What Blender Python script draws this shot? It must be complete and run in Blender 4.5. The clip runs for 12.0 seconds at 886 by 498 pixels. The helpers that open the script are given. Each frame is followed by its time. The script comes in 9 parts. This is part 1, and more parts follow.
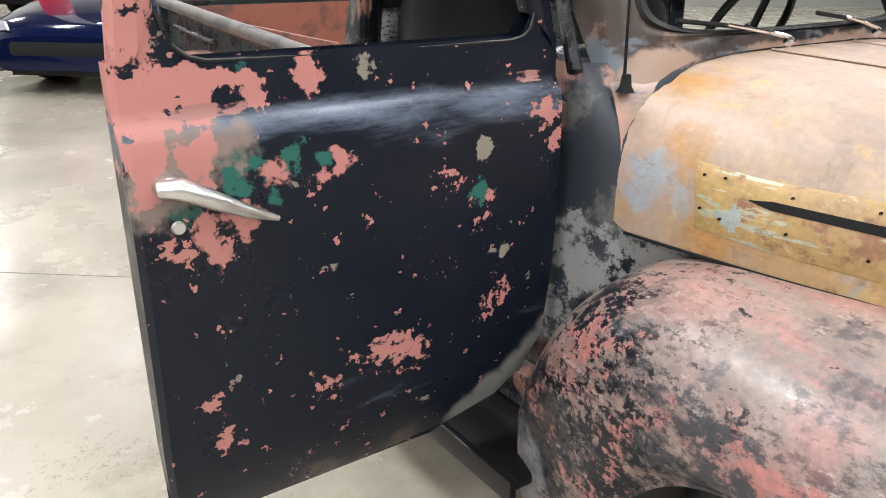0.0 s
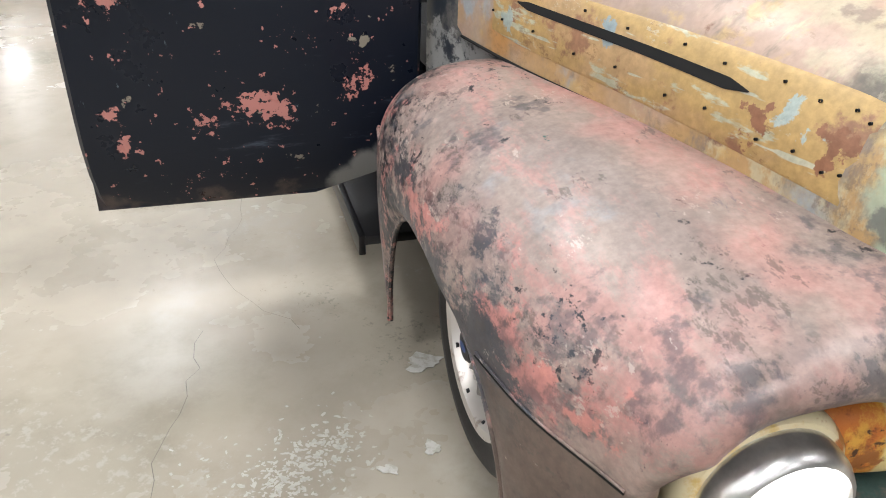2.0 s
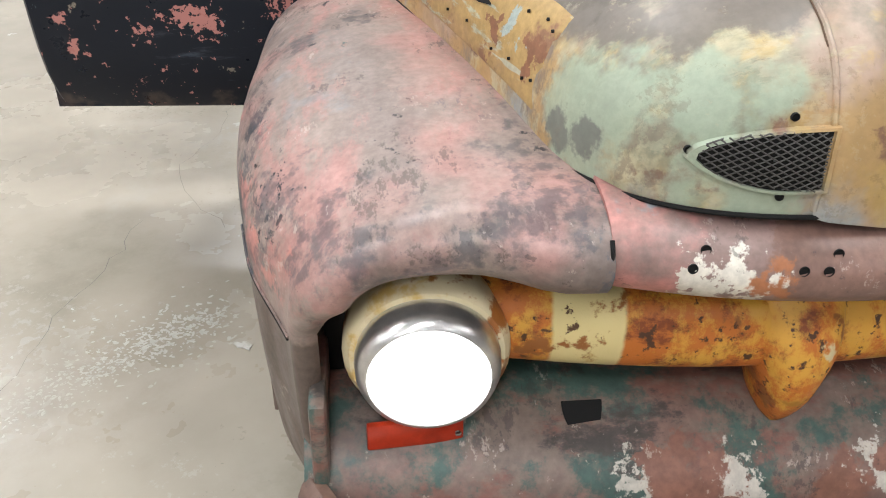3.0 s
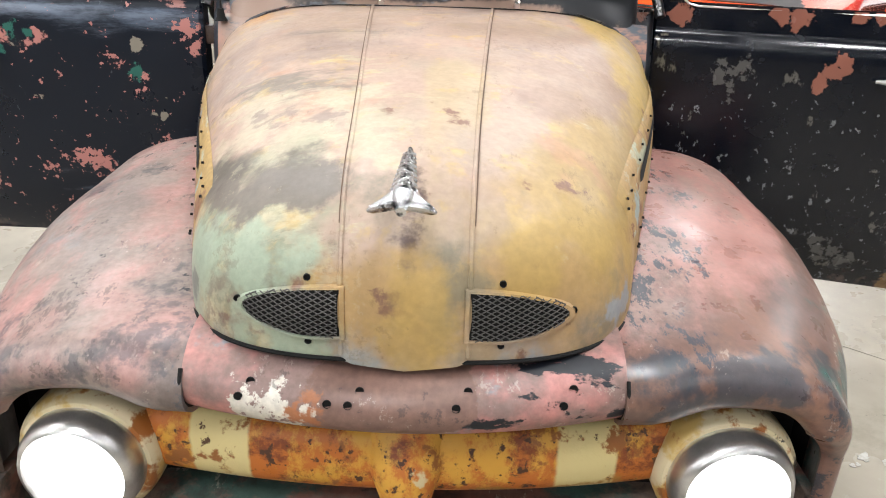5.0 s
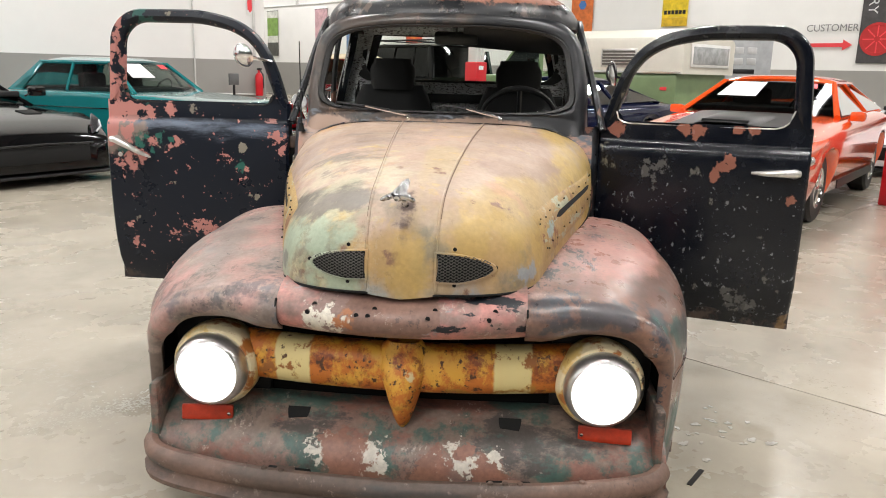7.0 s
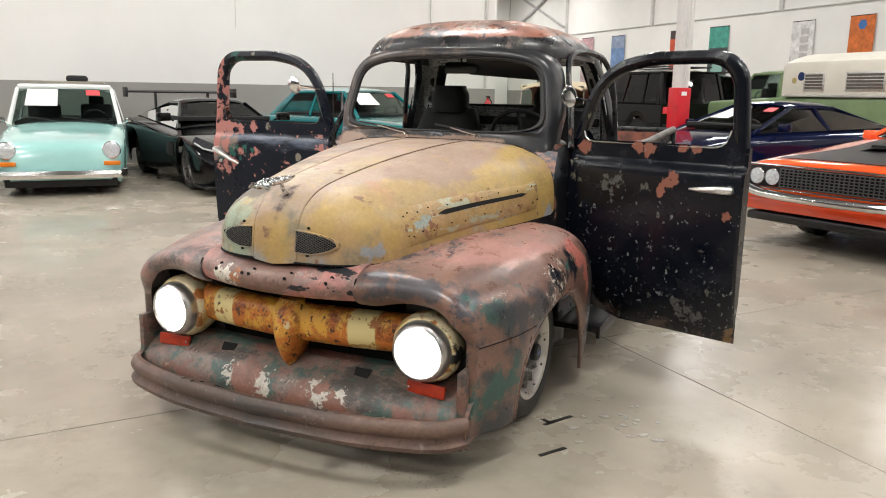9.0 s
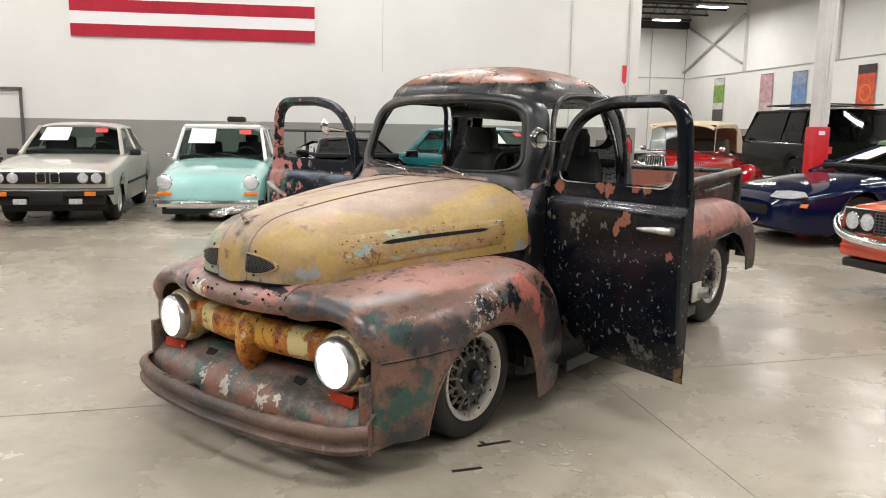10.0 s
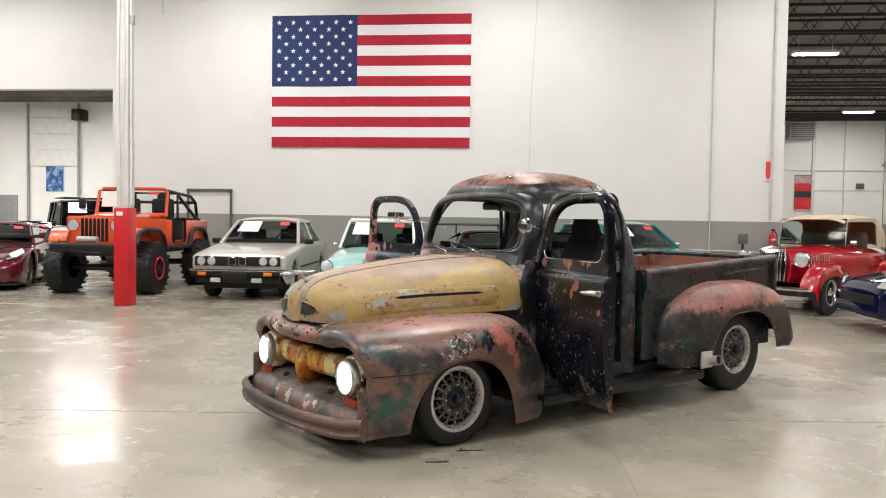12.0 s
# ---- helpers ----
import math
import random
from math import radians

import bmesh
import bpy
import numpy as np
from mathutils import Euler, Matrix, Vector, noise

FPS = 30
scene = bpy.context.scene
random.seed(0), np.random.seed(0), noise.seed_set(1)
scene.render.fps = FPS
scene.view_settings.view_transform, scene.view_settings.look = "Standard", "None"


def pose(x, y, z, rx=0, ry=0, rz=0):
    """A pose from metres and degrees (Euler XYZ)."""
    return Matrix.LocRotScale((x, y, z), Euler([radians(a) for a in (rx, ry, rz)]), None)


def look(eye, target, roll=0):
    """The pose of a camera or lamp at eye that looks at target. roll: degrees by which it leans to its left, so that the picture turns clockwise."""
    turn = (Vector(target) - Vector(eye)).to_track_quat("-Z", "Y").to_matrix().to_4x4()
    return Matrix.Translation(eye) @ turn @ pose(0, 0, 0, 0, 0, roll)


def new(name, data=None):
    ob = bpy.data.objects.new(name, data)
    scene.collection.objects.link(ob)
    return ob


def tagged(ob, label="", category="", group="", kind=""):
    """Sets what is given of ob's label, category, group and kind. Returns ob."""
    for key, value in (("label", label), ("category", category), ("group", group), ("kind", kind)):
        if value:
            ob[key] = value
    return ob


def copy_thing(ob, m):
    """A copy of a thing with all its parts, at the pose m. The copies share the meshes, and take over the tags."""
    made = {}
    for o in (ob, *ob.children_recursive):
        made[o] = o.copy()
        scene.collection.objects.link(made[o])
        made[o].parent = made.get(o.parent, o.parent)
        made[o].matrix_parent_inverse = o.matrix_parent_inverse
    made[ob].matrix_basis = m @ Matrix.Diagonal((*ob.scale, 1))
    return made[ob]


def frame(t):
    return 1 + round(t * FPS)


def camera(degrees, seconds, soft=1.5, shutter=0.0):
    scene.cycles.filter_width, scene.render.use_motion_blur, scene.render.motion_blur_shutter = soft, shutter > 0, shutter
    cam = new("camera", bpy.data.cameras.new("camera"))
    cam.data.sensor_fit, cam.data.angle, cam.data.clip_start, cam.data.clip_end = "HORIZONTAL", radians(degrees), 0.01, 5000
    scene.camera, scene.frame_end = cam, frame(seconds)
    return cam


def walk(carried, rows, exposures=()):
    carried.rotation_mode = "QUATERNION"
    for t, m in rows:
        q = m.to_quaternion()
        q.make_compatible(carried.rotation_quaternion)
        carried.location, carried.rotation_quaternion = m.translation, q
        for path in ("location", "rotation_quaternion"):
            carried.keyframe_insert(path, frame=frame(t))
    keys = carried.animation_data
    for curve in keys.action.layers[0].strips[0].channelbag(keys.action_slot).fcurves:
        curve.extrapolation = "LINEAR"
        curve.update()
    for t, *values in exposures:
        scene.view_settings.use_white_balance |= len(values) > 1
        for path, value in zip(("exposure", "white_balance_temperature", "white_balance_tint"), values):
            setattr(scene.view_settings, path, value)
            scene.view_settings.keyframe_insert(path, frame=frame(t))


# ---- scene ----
cam = camera(60.1, 12.0, 1.0)
PATH = [
    (0, (-1.819, -0.443, 1.329), (-0.751, 1.084, 0.602), 0.3),
    (0.5, (-1.642, -0.655, 1.326), (-0.707, 0.933, 0.547), 0.8),
    (1, (-1.457, -0.838, 1.318), (-0.647, 0.794, 0.494), 1.3),
    (1.5, (-1.334, -1.037, 1.275), (-0.662, 0.622, 0.383), 1.7),
    (1.8, (-1.314, -1.142, 1.242), (-0.709, 0.519, 0.307), 2.1),
    (2, (-1.224, -1.222, 1.23), (-0.717, 0.453, 0.262), 1.6),
    (2.5, (-0.967, -1.382, 1.213), (-0.628, 0.302, 0.189), 1.6),
    (3, (-0.669, -1.522, 1.208), (-0.465, 0.162, 0.148), 1.9),
    (3.5, (-0.347, -1.659, 1.253), (-0.239, 0.016, 0.167), 1.2),
    (3.7, (-0.234, -1.663, 1.235), (-0.151, 0.029, 0.172), 2.0),
    (5.3, (0.063, -1.804, 1.381), (0.041, 0.065, 0.668), 1.4),
    (5.5, (0.052, -1.916, 1.376), (0.021, -0.025, 0.724), 1.4),
    (6, (0.063, -2.213, 1.375), (0.013, -0.287, 0.838), 1.3),
    (6.5, (0.146, -2.494, 1.353), (0.065, -0.553, 0.88), 1.3),
    (7, (0.271, -2.739, 1.336), (0.121, -0.796, 0.885), 1.4),
    (7.2, (0.357, -2.833, 1.334), (0.165, -0.894, 0.885), 1.4),
    (8.8, (1.606, -2.992, 1.332), (0.834, -1.19, 0.936), 0.5),
    (9, (1.764, -2.951, 1.348), (0.916, -1.184, 0.951), 0.9),
    (9.5, (2.273, -2.844, 1.374), (1.222, -1.181, 1.015), 1.0),
    (10, (2.765, -2.663, 1.385), (1.514, -1.134, 1.075), 0.9),
    (10.5, (3.293, -2.545, 1.39), (1.888, -1.144, 1.139), 0.9),
    (11, (3.758, -2.508, 1.419), (2.235, -1.224, 1.238), 0.9),
    (11.5, (4.137, -2.577, 1.388), (2.551, -1.365, 1.268), 0.9),
    (12, (4.452, -2.806, 1.362), (2.836, -1.629, 1.291), 0.9),
]
walk(cam, [(t, look(eye, target, roll)) for t, eye, target, roll in PATH], [(0, 0.32, 6100, 10), (3.0, 0.08, 6100, 10), (5.5, 0.14, 6150, 10), (7.0, 0.02, 6450, 10), (9.5, -0.17, 6500, 10), (12.0, -0.30, 6500, 10)])

# ---- light ----
world = bpy.data.worlds.new("hall_air")
world.use_nodes = True
world.node_tree.nodes["Background"].inputs[0].default_value = (0.9, 0.95, 1.0, 1)
world.node_tree.nodes["Background"].inputs[1].default_value = 0.05
scene.world = world
LAMP_POWER = 230.0

# the hall's own frame: local x along the flag wall, local y behind it, the floor in front of it at y < 0
HALL = pose(-9.2, 7.82, 0, 0, 0, math.degrees(math.atan2(0.741, 0.672)))
CEIL = 8.6


# ---- node helpers ----
class Mat:
    """A node material with a principled surface; colours are laid over one another."""

    def __init__(self, name, base, rough=0.6, metal=0.0, coat=0.0):
        self.m = bpy.data.materials.new(name)
        self.m.use_nodes = True
        self.t = self.m.node_tree
        self.b = self.t.nodes["Principled BSDF"]
        self.b.inputs["Roughness"].default_value = rough
        self.b.inputs["Metallic"].default_value = metal
        self.b.inputs["Coat Weight"].default_value = coat
        self.b.inputs["Coat Roughness"].default_value = 0.06
        self.co = self.t.nodes.new("ShaderNodeTexCoord").outputs["Object"]
        rgb = self.t.nodes.new("ShaderNodeRGB")
        rgb.outputs[0].default_value = (*base, 1)
        self.c = rgb.outputs[0]
        self.t.links.new(self.c, self.b.inputs["Base Color"])

    def link(self, a, b):
        self.t.links.new(a, b)

    def coords(self, stretch=(1, 1, 1), seed=0.0):
        n = self.t.nodes.new("ShaderNodeMapping")
        n.inputs["Location"].default_value = (seed * 1.7, seed * 2.3, seed * 0.9)
        n.inputs["Scale"].default_value = stretch
        self.link(self.co, n.inputs["Vector"])
        return n.outputs[0]

    def noise(self, scale, stretch=(1, 1, 1), seed=0.0, detail=6.0, rough=0.62, distort=0.0):
        n = self.t.nodes.new("ShaderNodeTexNoise")
        n.inputs["Scale"].default_value = scale
        n.inputs["Detail"].default_value = detail
        n.inputs["Roughness"].default_value = rough
        n.inputs["Distortion"].default_value = distort
        self.link(self.coords(stretch, seed), n.inputs["Vector"])
        return n.outputs[0]

    def step(self, value, lo, hi, a=0.0, b=1.0):
        n = self.t.nodes.new("ShaderNodeMapRange")
        n.interpolation_type = "SMOOTHSTEP"
        for i, v in enumerate((lo, hi, a, b)):
            n.inputs[i + 1].default_value = v
        self.link(value, n.inputs[0])
        return n.outputs[0]

    def op(self, kind, a, b):
        n = self.t.nodes.new("ShaderNodeMath")
        n.operation = kind
        for i, v in enumerate((a, b)):
            if isinstance(v, (int, float)):
                n.inputs[i].default_value = v
            else:
                self.link(v, n.inputs[i])
        return n.outputs[0]

    def axis(self, i):
        n = self.t.nodes.new("ShaderNodeSeparateXYZ")
        self.link(self.co, n.inputs[0])
        return n.outputs[i]

    def over(self, fac, color):
        n = self.t.nodes.new("ShaderNodeMix")
        n.data_type = "RGBA"
        self.link(fac, n.inputs[0])
        self.link(self.c, n.inputs[6])
        n.inputs[7].default_value = (*color, 1)
        self.c = n.outputs[2]
        self.link(self.c, self.b.inputs["Base Color"])
        return self

    def layer(self, color, scale, lo, hi, seed=0.0, stretch=(1, 1, 1), where=(), detail=6.0, amount=1.0, rough=0.62, distort=0.0):
        """A stain where the noise is high. where: (axis, from, to) ramps that move its threshold."""
        v = self.noise(scale, stretch, seed, detail, rough, distort)
        for ax, a, b, k in where:
            v = self.op("ADD", v, self.step(self.axis(ax), a, b, -k, 0.0))
        f = self.step(v, lo, hi)
        if amount != 1.0:
            f = self.op("MULTIPLY", f, amount)
        return self.over(f, color)

    def scuff(self, color, fine, coarse, lo, hi, seed=0.0, stretch=(1, 1, 1), where=(), reach=0.22, amount=1.0):
        """Fine ragged chips that come in clusters."""
        v = self.noise(fine, stretch, seed, 9.0, 0.74)
        v = self.op("ADD", v, self.step(self.noise(coarse, (1, 0.7, 1), seed + 40.0, 4.0), 0.42, 0.66, -reach, 0.04))
        for ax, a, b, k in where:
            v = self.op("ADD", v, self.step(self.axis(ax), a, b, -k, 0.0))
        f = self.step(v, lo, hi)
        if amount != 1.0:
            f = self.op("MULTIPLY", f, amount)
        return self.over(f, color)

    def worn(self, seed, dark=(0.05, 0.042, 0.038), light=(0.50, 0.42, 0.36), k=1.0):
        """Fine grime, pits and rubbed flecks over everything."""
        self.tone(70, 0.16 * k, seed).tone(18, 0.13 * k, seed + 1, (1, 0.5, 1))
        self.scuff(dark, 70, 7, 0.53, 0.60, seed + 2, (1, 0.45, 1), amount=0.55 * k)
        self.scuff(light, 80, 9, 0.58, 0.63, seed + 3, (1, 0.45, 1), amount=0.5 * k)
        return self

    def spots(self, color, places, seed=0.0, wob=0.05, scale=14.0, edge=0.006, amount=1.0):
        """Chips of paint at places (x, y, z, radius), with ragged edges."""
        v = self.op("MULTIPLY", self.op("SUBTRACT", self.noise(scale, seed=seed), 0.5), wob * 4)
        best = None
        for x, y, z, r in places:
            d = self.t.nodes.new("ShaderNodeVectorMath")
            d.operation = "DISTANCE"
            self.link(self.co, d.inputs[0])
            d.inputs[1].default_value = (x, y, z)
            q = self.op("SUBTRACT", d.outputs["Value"], r)
            best = q if best is None else self.op("MINIMUM", best, q)
        return self.over(self.step(self.op("ADD", best, v), -edge, edge, amount, 0.0), color)

    def band(self, axis, places, half, color, seed=0.0, edge=0.004, wob=0.006):
        """Upright bands across an axis, with slightly uneven edges."""
        v = self.op("ADD", self.axis(axis), self.op("MULTIPLY", self.op("SUBTRACT", self.noise(25, seed=seed), 0.5), wob * 2))
        for at in places:
            d = self.op("ABSOLUTE", self.op("SUBTRACT", v, at), 0.0)
            self.over(self.step(d, half - edge, half + edge, 1.0, 0.0), color)
        return self

    def tone(self, scale, amount=0.25, seed=5.0, stretch=(1, 1, 1)):
        """Lighter and darker clouds."""
        n = self.t.nodes.new("ShaderNodeMix")
        n.data_type, n.blend_type = "RGBA", "MULTIPLY"
        n.inputs[0].default_value = 1.0
        f = self.step(self.noise(scale, stretch, seed), 0.25, 0.75, 1 - amount, 1 + amount)
        self.link(self.c, n.inputs[6])
        self.link(f, n.inputs[7])
        self.c = n.outputs[2]
        self.link(self.c, self.b.inputs["Base Color"])
        return self

    def gloss(self, scale, lo, hi, seed=9.0):
        self.link(self.step(self.noise(scale, seed=seed), 0.3, 0.7, lo, hi), self.b.inputs["Roughness"])
        return self

    def bump(self, scale, strength=0.2, dist=0.01, seed=2.0, stretch=(1, 1, 1)):
        n = self.t.nodes.new("ShaderNodeBump")
        n.inputs["Strength"].default_value = strength
        n.inputs["Distance"].default_value = dist
        self.link(self.noise(scale, stretch, seed), n.inputs["Height"])
        self.link(n.outputs[0], self.b.inputs["Normal"])
        return self


def plain(name, color, rough=0.5, metal=0.0, coat=0.0, vary=0.12, scale=6.0):
    return Mat(name, color, rough, metal, coat).tone(scale, vary).m


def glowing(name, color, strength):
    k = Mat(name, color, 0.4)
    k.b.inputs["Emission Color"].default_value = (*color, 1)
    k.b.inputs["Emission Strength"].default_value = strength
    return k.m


def pane(name, tint, clear, index=1.5):
    """A thin sheet of glass: see-through, with a mirror's gloss."""
    m = bpy.data.materials.new(name)
    m.use_nodes = True
    t = m.node_tree
    t.nodes.clear()
    out, mix = t.nodes.new("ShaderNodeOutputMaterial"), t.nodes.new("ShaderNodeMixShader")
    a, b = t.nodes.new("ShaderNodeBsdfTransparent"), t.nodes.new("ShaderNodeBsdfGlossy")
    fr = t.nodes.new("ShaderNodeFresnel")
    fr.inputs[0].default_value = index
    a.inputs[0].default_value = (*(c * clear for c in tint), 1)
    b.inputs["Roughness"].default_value = 0.03
    t.links.new(fr.outputs[0], mix.inputs[0])
    t.links.new(a.outputs[0], mix.inputs[1])
    t.links.new(b.outputs[0], mix.inputs[2])
    t.links.new(mix.outputs[0], out.inputs[0])
    return m


# ---- materials ----
PINK, BROWN, INK, TEAL, GREYB = (0.47, 0.205, 0.18), (0.20, 0.135, 0.105), (0.007, 0.009, 0.014), (0.02, 0.088, 0.076), (0.19, 0.21, 0.24)

k = Mat("patina_fender_passenger", (0.265, 0.207, 0.178), 0.42)
k.layer((0.22, 0.175, 0.155), 3.0, 0.44, 0.64, 1, (1, 0.6, 1), amount=0.9).layer((0.32, 0.258, 0.22), 2.2, 0.50, 0.66, 2, amount=0.7)
k.layer((0.385, 0.195, 0.172), 4.2, 0.49, 0.59, 13, (1, 0.4, 1), detail=11, rough=0.78, amount=0.7)
k.layer((0.16, 0.14, 0.13), 4.5, 0.54, 0.66, 10, (1, 0.5, 1), detail=9, rough=0.72, amount=0.7)
k.layer((0.15, 0.115, 0.10), 3.5, 0.40, 0.56, 8, where=((1, -0.52, -0.68, 0.22),), amount=0.85)
k.layer((0.035, 0.038, 0.046), 5.0, 0.43, 0.49, 12, (1, 0.6, 1), ((0, -0.74, -0.88, 0.30),), detail=12, rough=0.8, amount=0.95)
k.layer((0.40, 0.175, 0.155), 7, 0.53, 0.585, 9, (1, 0.6, 1), ((0, -0.72, -0.84, 0.2),), detail=9, rough=0.74)
k.scuff((0.085, 0.092, 0.11), 44, 2.6, 0.44, 0.54, 16, (1.4, 0.5, 1), ((0, -0.66, -0.46, 0.16),), amount=0.7)
k.scuff(INK, 46, 3.0, 0.41, 0.45, 3, (1.1, 0.8, 1), ((0, -0.66, -0.84, 0.17), (1, -0.05, 0.36, 0.16)), 0.13)
k.layer((0.22, 0.23, 0.24), 5, 0.60, 0.70, 6, amount=0.6).layer(TEAL, 7, 0.68, 0.70, 7)
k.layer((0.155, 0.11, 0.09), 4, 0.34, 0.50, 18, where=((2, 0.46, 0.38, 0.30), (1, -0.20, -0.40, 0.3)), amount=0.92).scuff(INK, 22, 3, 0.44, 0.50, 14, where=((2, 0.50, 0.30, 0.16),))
k.spots((0.24, 0.245, 0.25), [(-0.86, 0.60, 0.20, 0.06), (-0.87, 0.62, 0.30, 0.05), (-0.87, 0.60, 0.13, 0.05), (-0.66, 0.58, 0.66, 0.05), (-0.70, 0.60, 0.58, 0.05)], 17, 0.05, 12, 0.03)
k.spots((0.42, 0.205, 0.18), [(-0.56, 0.085, 0.78, 0.07), (-0.555, -0.10, 0.78, 0.055), (-0.54, -0.20, 0.777, 0.05), (-0.515, -0.28, 0.776, 0.05), (-0.74, 0.30, 0.76, 0.05), (-0.845, -0.02, 0.686, 0.04), (-0.86, -0.13, 0.645, 0.045),
               (-0.54, -0.46, 0.763, 0.05), (-0.526, -0.55, 0.752, 0.05), (-0.504, -0.613, 0.739, 0.04), (-0.64, -0.582, 0.711, 0.035), (-0.40, -0.618, 0.747, 0.05), (-0.61, -0.685, 0.675, 0.035), (-0.442, -0.718, 0.693, 0.04), (-0.696, -0.591, 0.676, 0.03),
               (-0.769, -0.569, 0.595, 0.035), (-0.724, -0.515, 0.688, 0.03), (-0.471, -0.573, 0.752, 0.03)], 405, 0.06, 9, 0.05, 0.6)
k.spots((0.045, 0.05, 0.062), [(-0.407, -0.667, 0.739, 0.045), (-0.458, -0.672, 0.732, 0.03), (-0.456, -0.511, 0.766, 0.025), (-0.459, -0.419, 0.772, 0.018), (-0.426, -0.572, 0.755, 0.022), (-0.802, 0.008, 0.724, 0.03), (-0.681, 0.067, 0.771, 0.018),
               (-0.844, 0.209, 0.69, 0.03), (-0.804, -0.458, 0.618, 0.045), (-0.805, -0.507, 0.534, 0.05), (-0.847, -0.289, 0.624, 0.035), (-0.855, -0.36, 0.56, 0.04), (-0.83, -0.45, 0.50, 0.04), (-0.726, -0.579, 0.655, 0.022), (-0.75, -0.601, 0.608, 0.032),
               (-0.69, -0.566, 0.691, 0.016), (-0.616, -0.623, 0.711, 0.014), (-0.68, -0.645, 0.66, 0.028), (-0.535, -0.693, 0.687, 0.032), (-0.60, -0.69, 0.66, 0.02)], 406, 0.085, 30, 0.03, 0.62)
k.scuff((0.30, 0.215, 0.185), 40, 4, 0.44, 0.54, 409, (1, 0.5, 1), amount=0.6)
k.spots((0.44, 0.19, 0.16), [(-0.824, -0.444, 0.566, 0.02), (-0.79, -0.53, 0.545, 0.022), (-0.84, -0.36, 0.60, 0.015), (-0.77, -0.57, 0.58, 0.02)], 407, 0.05, 22, 0.008)
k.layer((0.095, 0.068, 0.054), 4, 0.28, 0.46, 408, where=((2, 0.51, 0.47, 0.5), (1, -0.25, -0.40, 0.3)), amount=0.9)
PATINA_P = k.worn(301).gloss(9, 0.32, 0.56).bump(60, 0.10, 0.004).m

k = Mat("patina_fender_driver", (0.185, 0.100, 0.076), 0.42)
k.layer((0.12, 0.072, 0.058), 3.0, 0.44, 0.60, 21, (1, 0.5, 1.4), detail=9, rough=0.7, amount=0.9).layer((0.235, 0.125, 0.085), 4.5, 0.52, 0.64, 22, (1, 0.5, 1.2), detail=9, rough=0.7, amount=0.8)
k.layer((0.40, 0.205, 0.175), 3.2, 0.34, 0.50, 30, (1, 0.5, 1), ((2, 0.675, 0.75, 0.34),), detail=10, rough=0.74, amount=0.85)
k.layer((0.27, 0.185, 0.155), 4.0, 0.50, 0.60, 29, (1, 0.6, 1), ((2, 0.68, 0.74, 0.2),), detail=9, rough=0.7, amount=0.75)
k.layer((0.075, 0.085, 0.092), 5.5, 0.56, 0.66, 24, (1, 0.6, 1), ((2, 0.74, 0.66, 0.14),), detail=10, rough=0.74, amount=0.8)
k.scuff((0.040, 0.046, 0.060), 34, 3.2, 0.46, 0.51, 37, (1.3, 0.6, 1), ((0, 0.74, 0.52, 0.10), (2, 0.62, 0.70, 0.1)), amount=0.95)
k.spots((0.040, 0.045, 0.056), [(0.70, -0.60, 0.66, 0.05), (0.62, -0.66, 0.69, 0.055), (0.54, -0.70, 0.70, 0.05), (0.45, -0.72, 0.70, 0.05), (0.41, -0.69, 0.73, 0.04), (0.72, -0.60, 0.58, 0.035)], 31, 0.075, 14, 0.02, 0.85)
k.spots((0.034, 0.038, 0.046), [(0.862, -0.38, 0.555, 0.07), (0.88, -0.31, 0.56, 0.075), (0.89, -0.24, 0.565, 0.07), (0.90, -0.17, 0.58, 0.055), (0.84, -0.45, 0.55, 0.06)], 34, 0.06, 12, 0.03, 0.9)
k.scuff((0.035, 0.04, 0.05), 30, 4, 0.45, 0.51, 23, (1, 0.6, 1.2), ((1, -0.50, -0.62, 0.16),), 0.18, 0.9)
k.spots(TEAL, [(0.815, -0.50, 0.31, 0.06), (0.835, -0.44, 0.33, 0.05), (0.785, -0.58, 0.28, 0.05), (0.845, -0.41, 0.38, 0.035), (0.80, -0.50, 0.58, 0.045), (0.74, -0.56, 0.61, 0.03), (0.82, -0.36, 0.67, 0.022), (0.90, 0.10, 0.68, 0.035), (0.89, 0.46, 0.70, 0.03)], 28, 0.075, 12, 0.022, 0.9)
k.spots((0.030, 0.040, 0.046), [(0.81, -0.49, 0.56, 0.045), (0.775, -0.57, 0.53, 0.04), (0.82, -0.46, 0.20, 0.04), (0.85, -0.42, 0.42, 0.045), (0.80, -0.52, 0.16, 0.04), (0.79, -0.56, 0.38, 0.025), (0.87, 0.50, 0.42, 0.12), (0.87, 0.48, 0.53, 0.07), (0.85, 0.58, 0.48, 0.10), (0.86, 0.54, 0.28, 0.10), (0.84, 0.62, 0.20, 0.08)], 33, 0.07, 11, 0.03, 0.88)
k.spots((0.46, 0.15, 0.12), [(0.885, 0.26, 0.66, 0.055), (0.865, 0.24, 0.72, 0.045), (0.89, 0.31, 0.60, 0.05), (0.89, 0.36, 0.52, 0.035), (0.86, 0.19, 0.72, 0.03), (0.87, 0.44, 0.68, 0.035), (0.88, 0.50, 0.62, 0.03)], 27, 0.05, 18)
k.spots(INK, [(0.90, 0.40, 0.66, 0.05), (0.88, 0.46, 0.60, 0.045), (0.87, 0.38, 0.73, 0.03), (0.89, 0.13, 0.64, 0.05), (0.875, 0.14, 0.69, 0.03), (0.90, -0.05, 0.63, 0.045), (0.885, -0.10, 0.65, 0.03), (0.89, 0.02, 0.66, 0.03), (0.78, -0.485, 0.56, 0.018)], 29, 0.085, 24, 0.006)
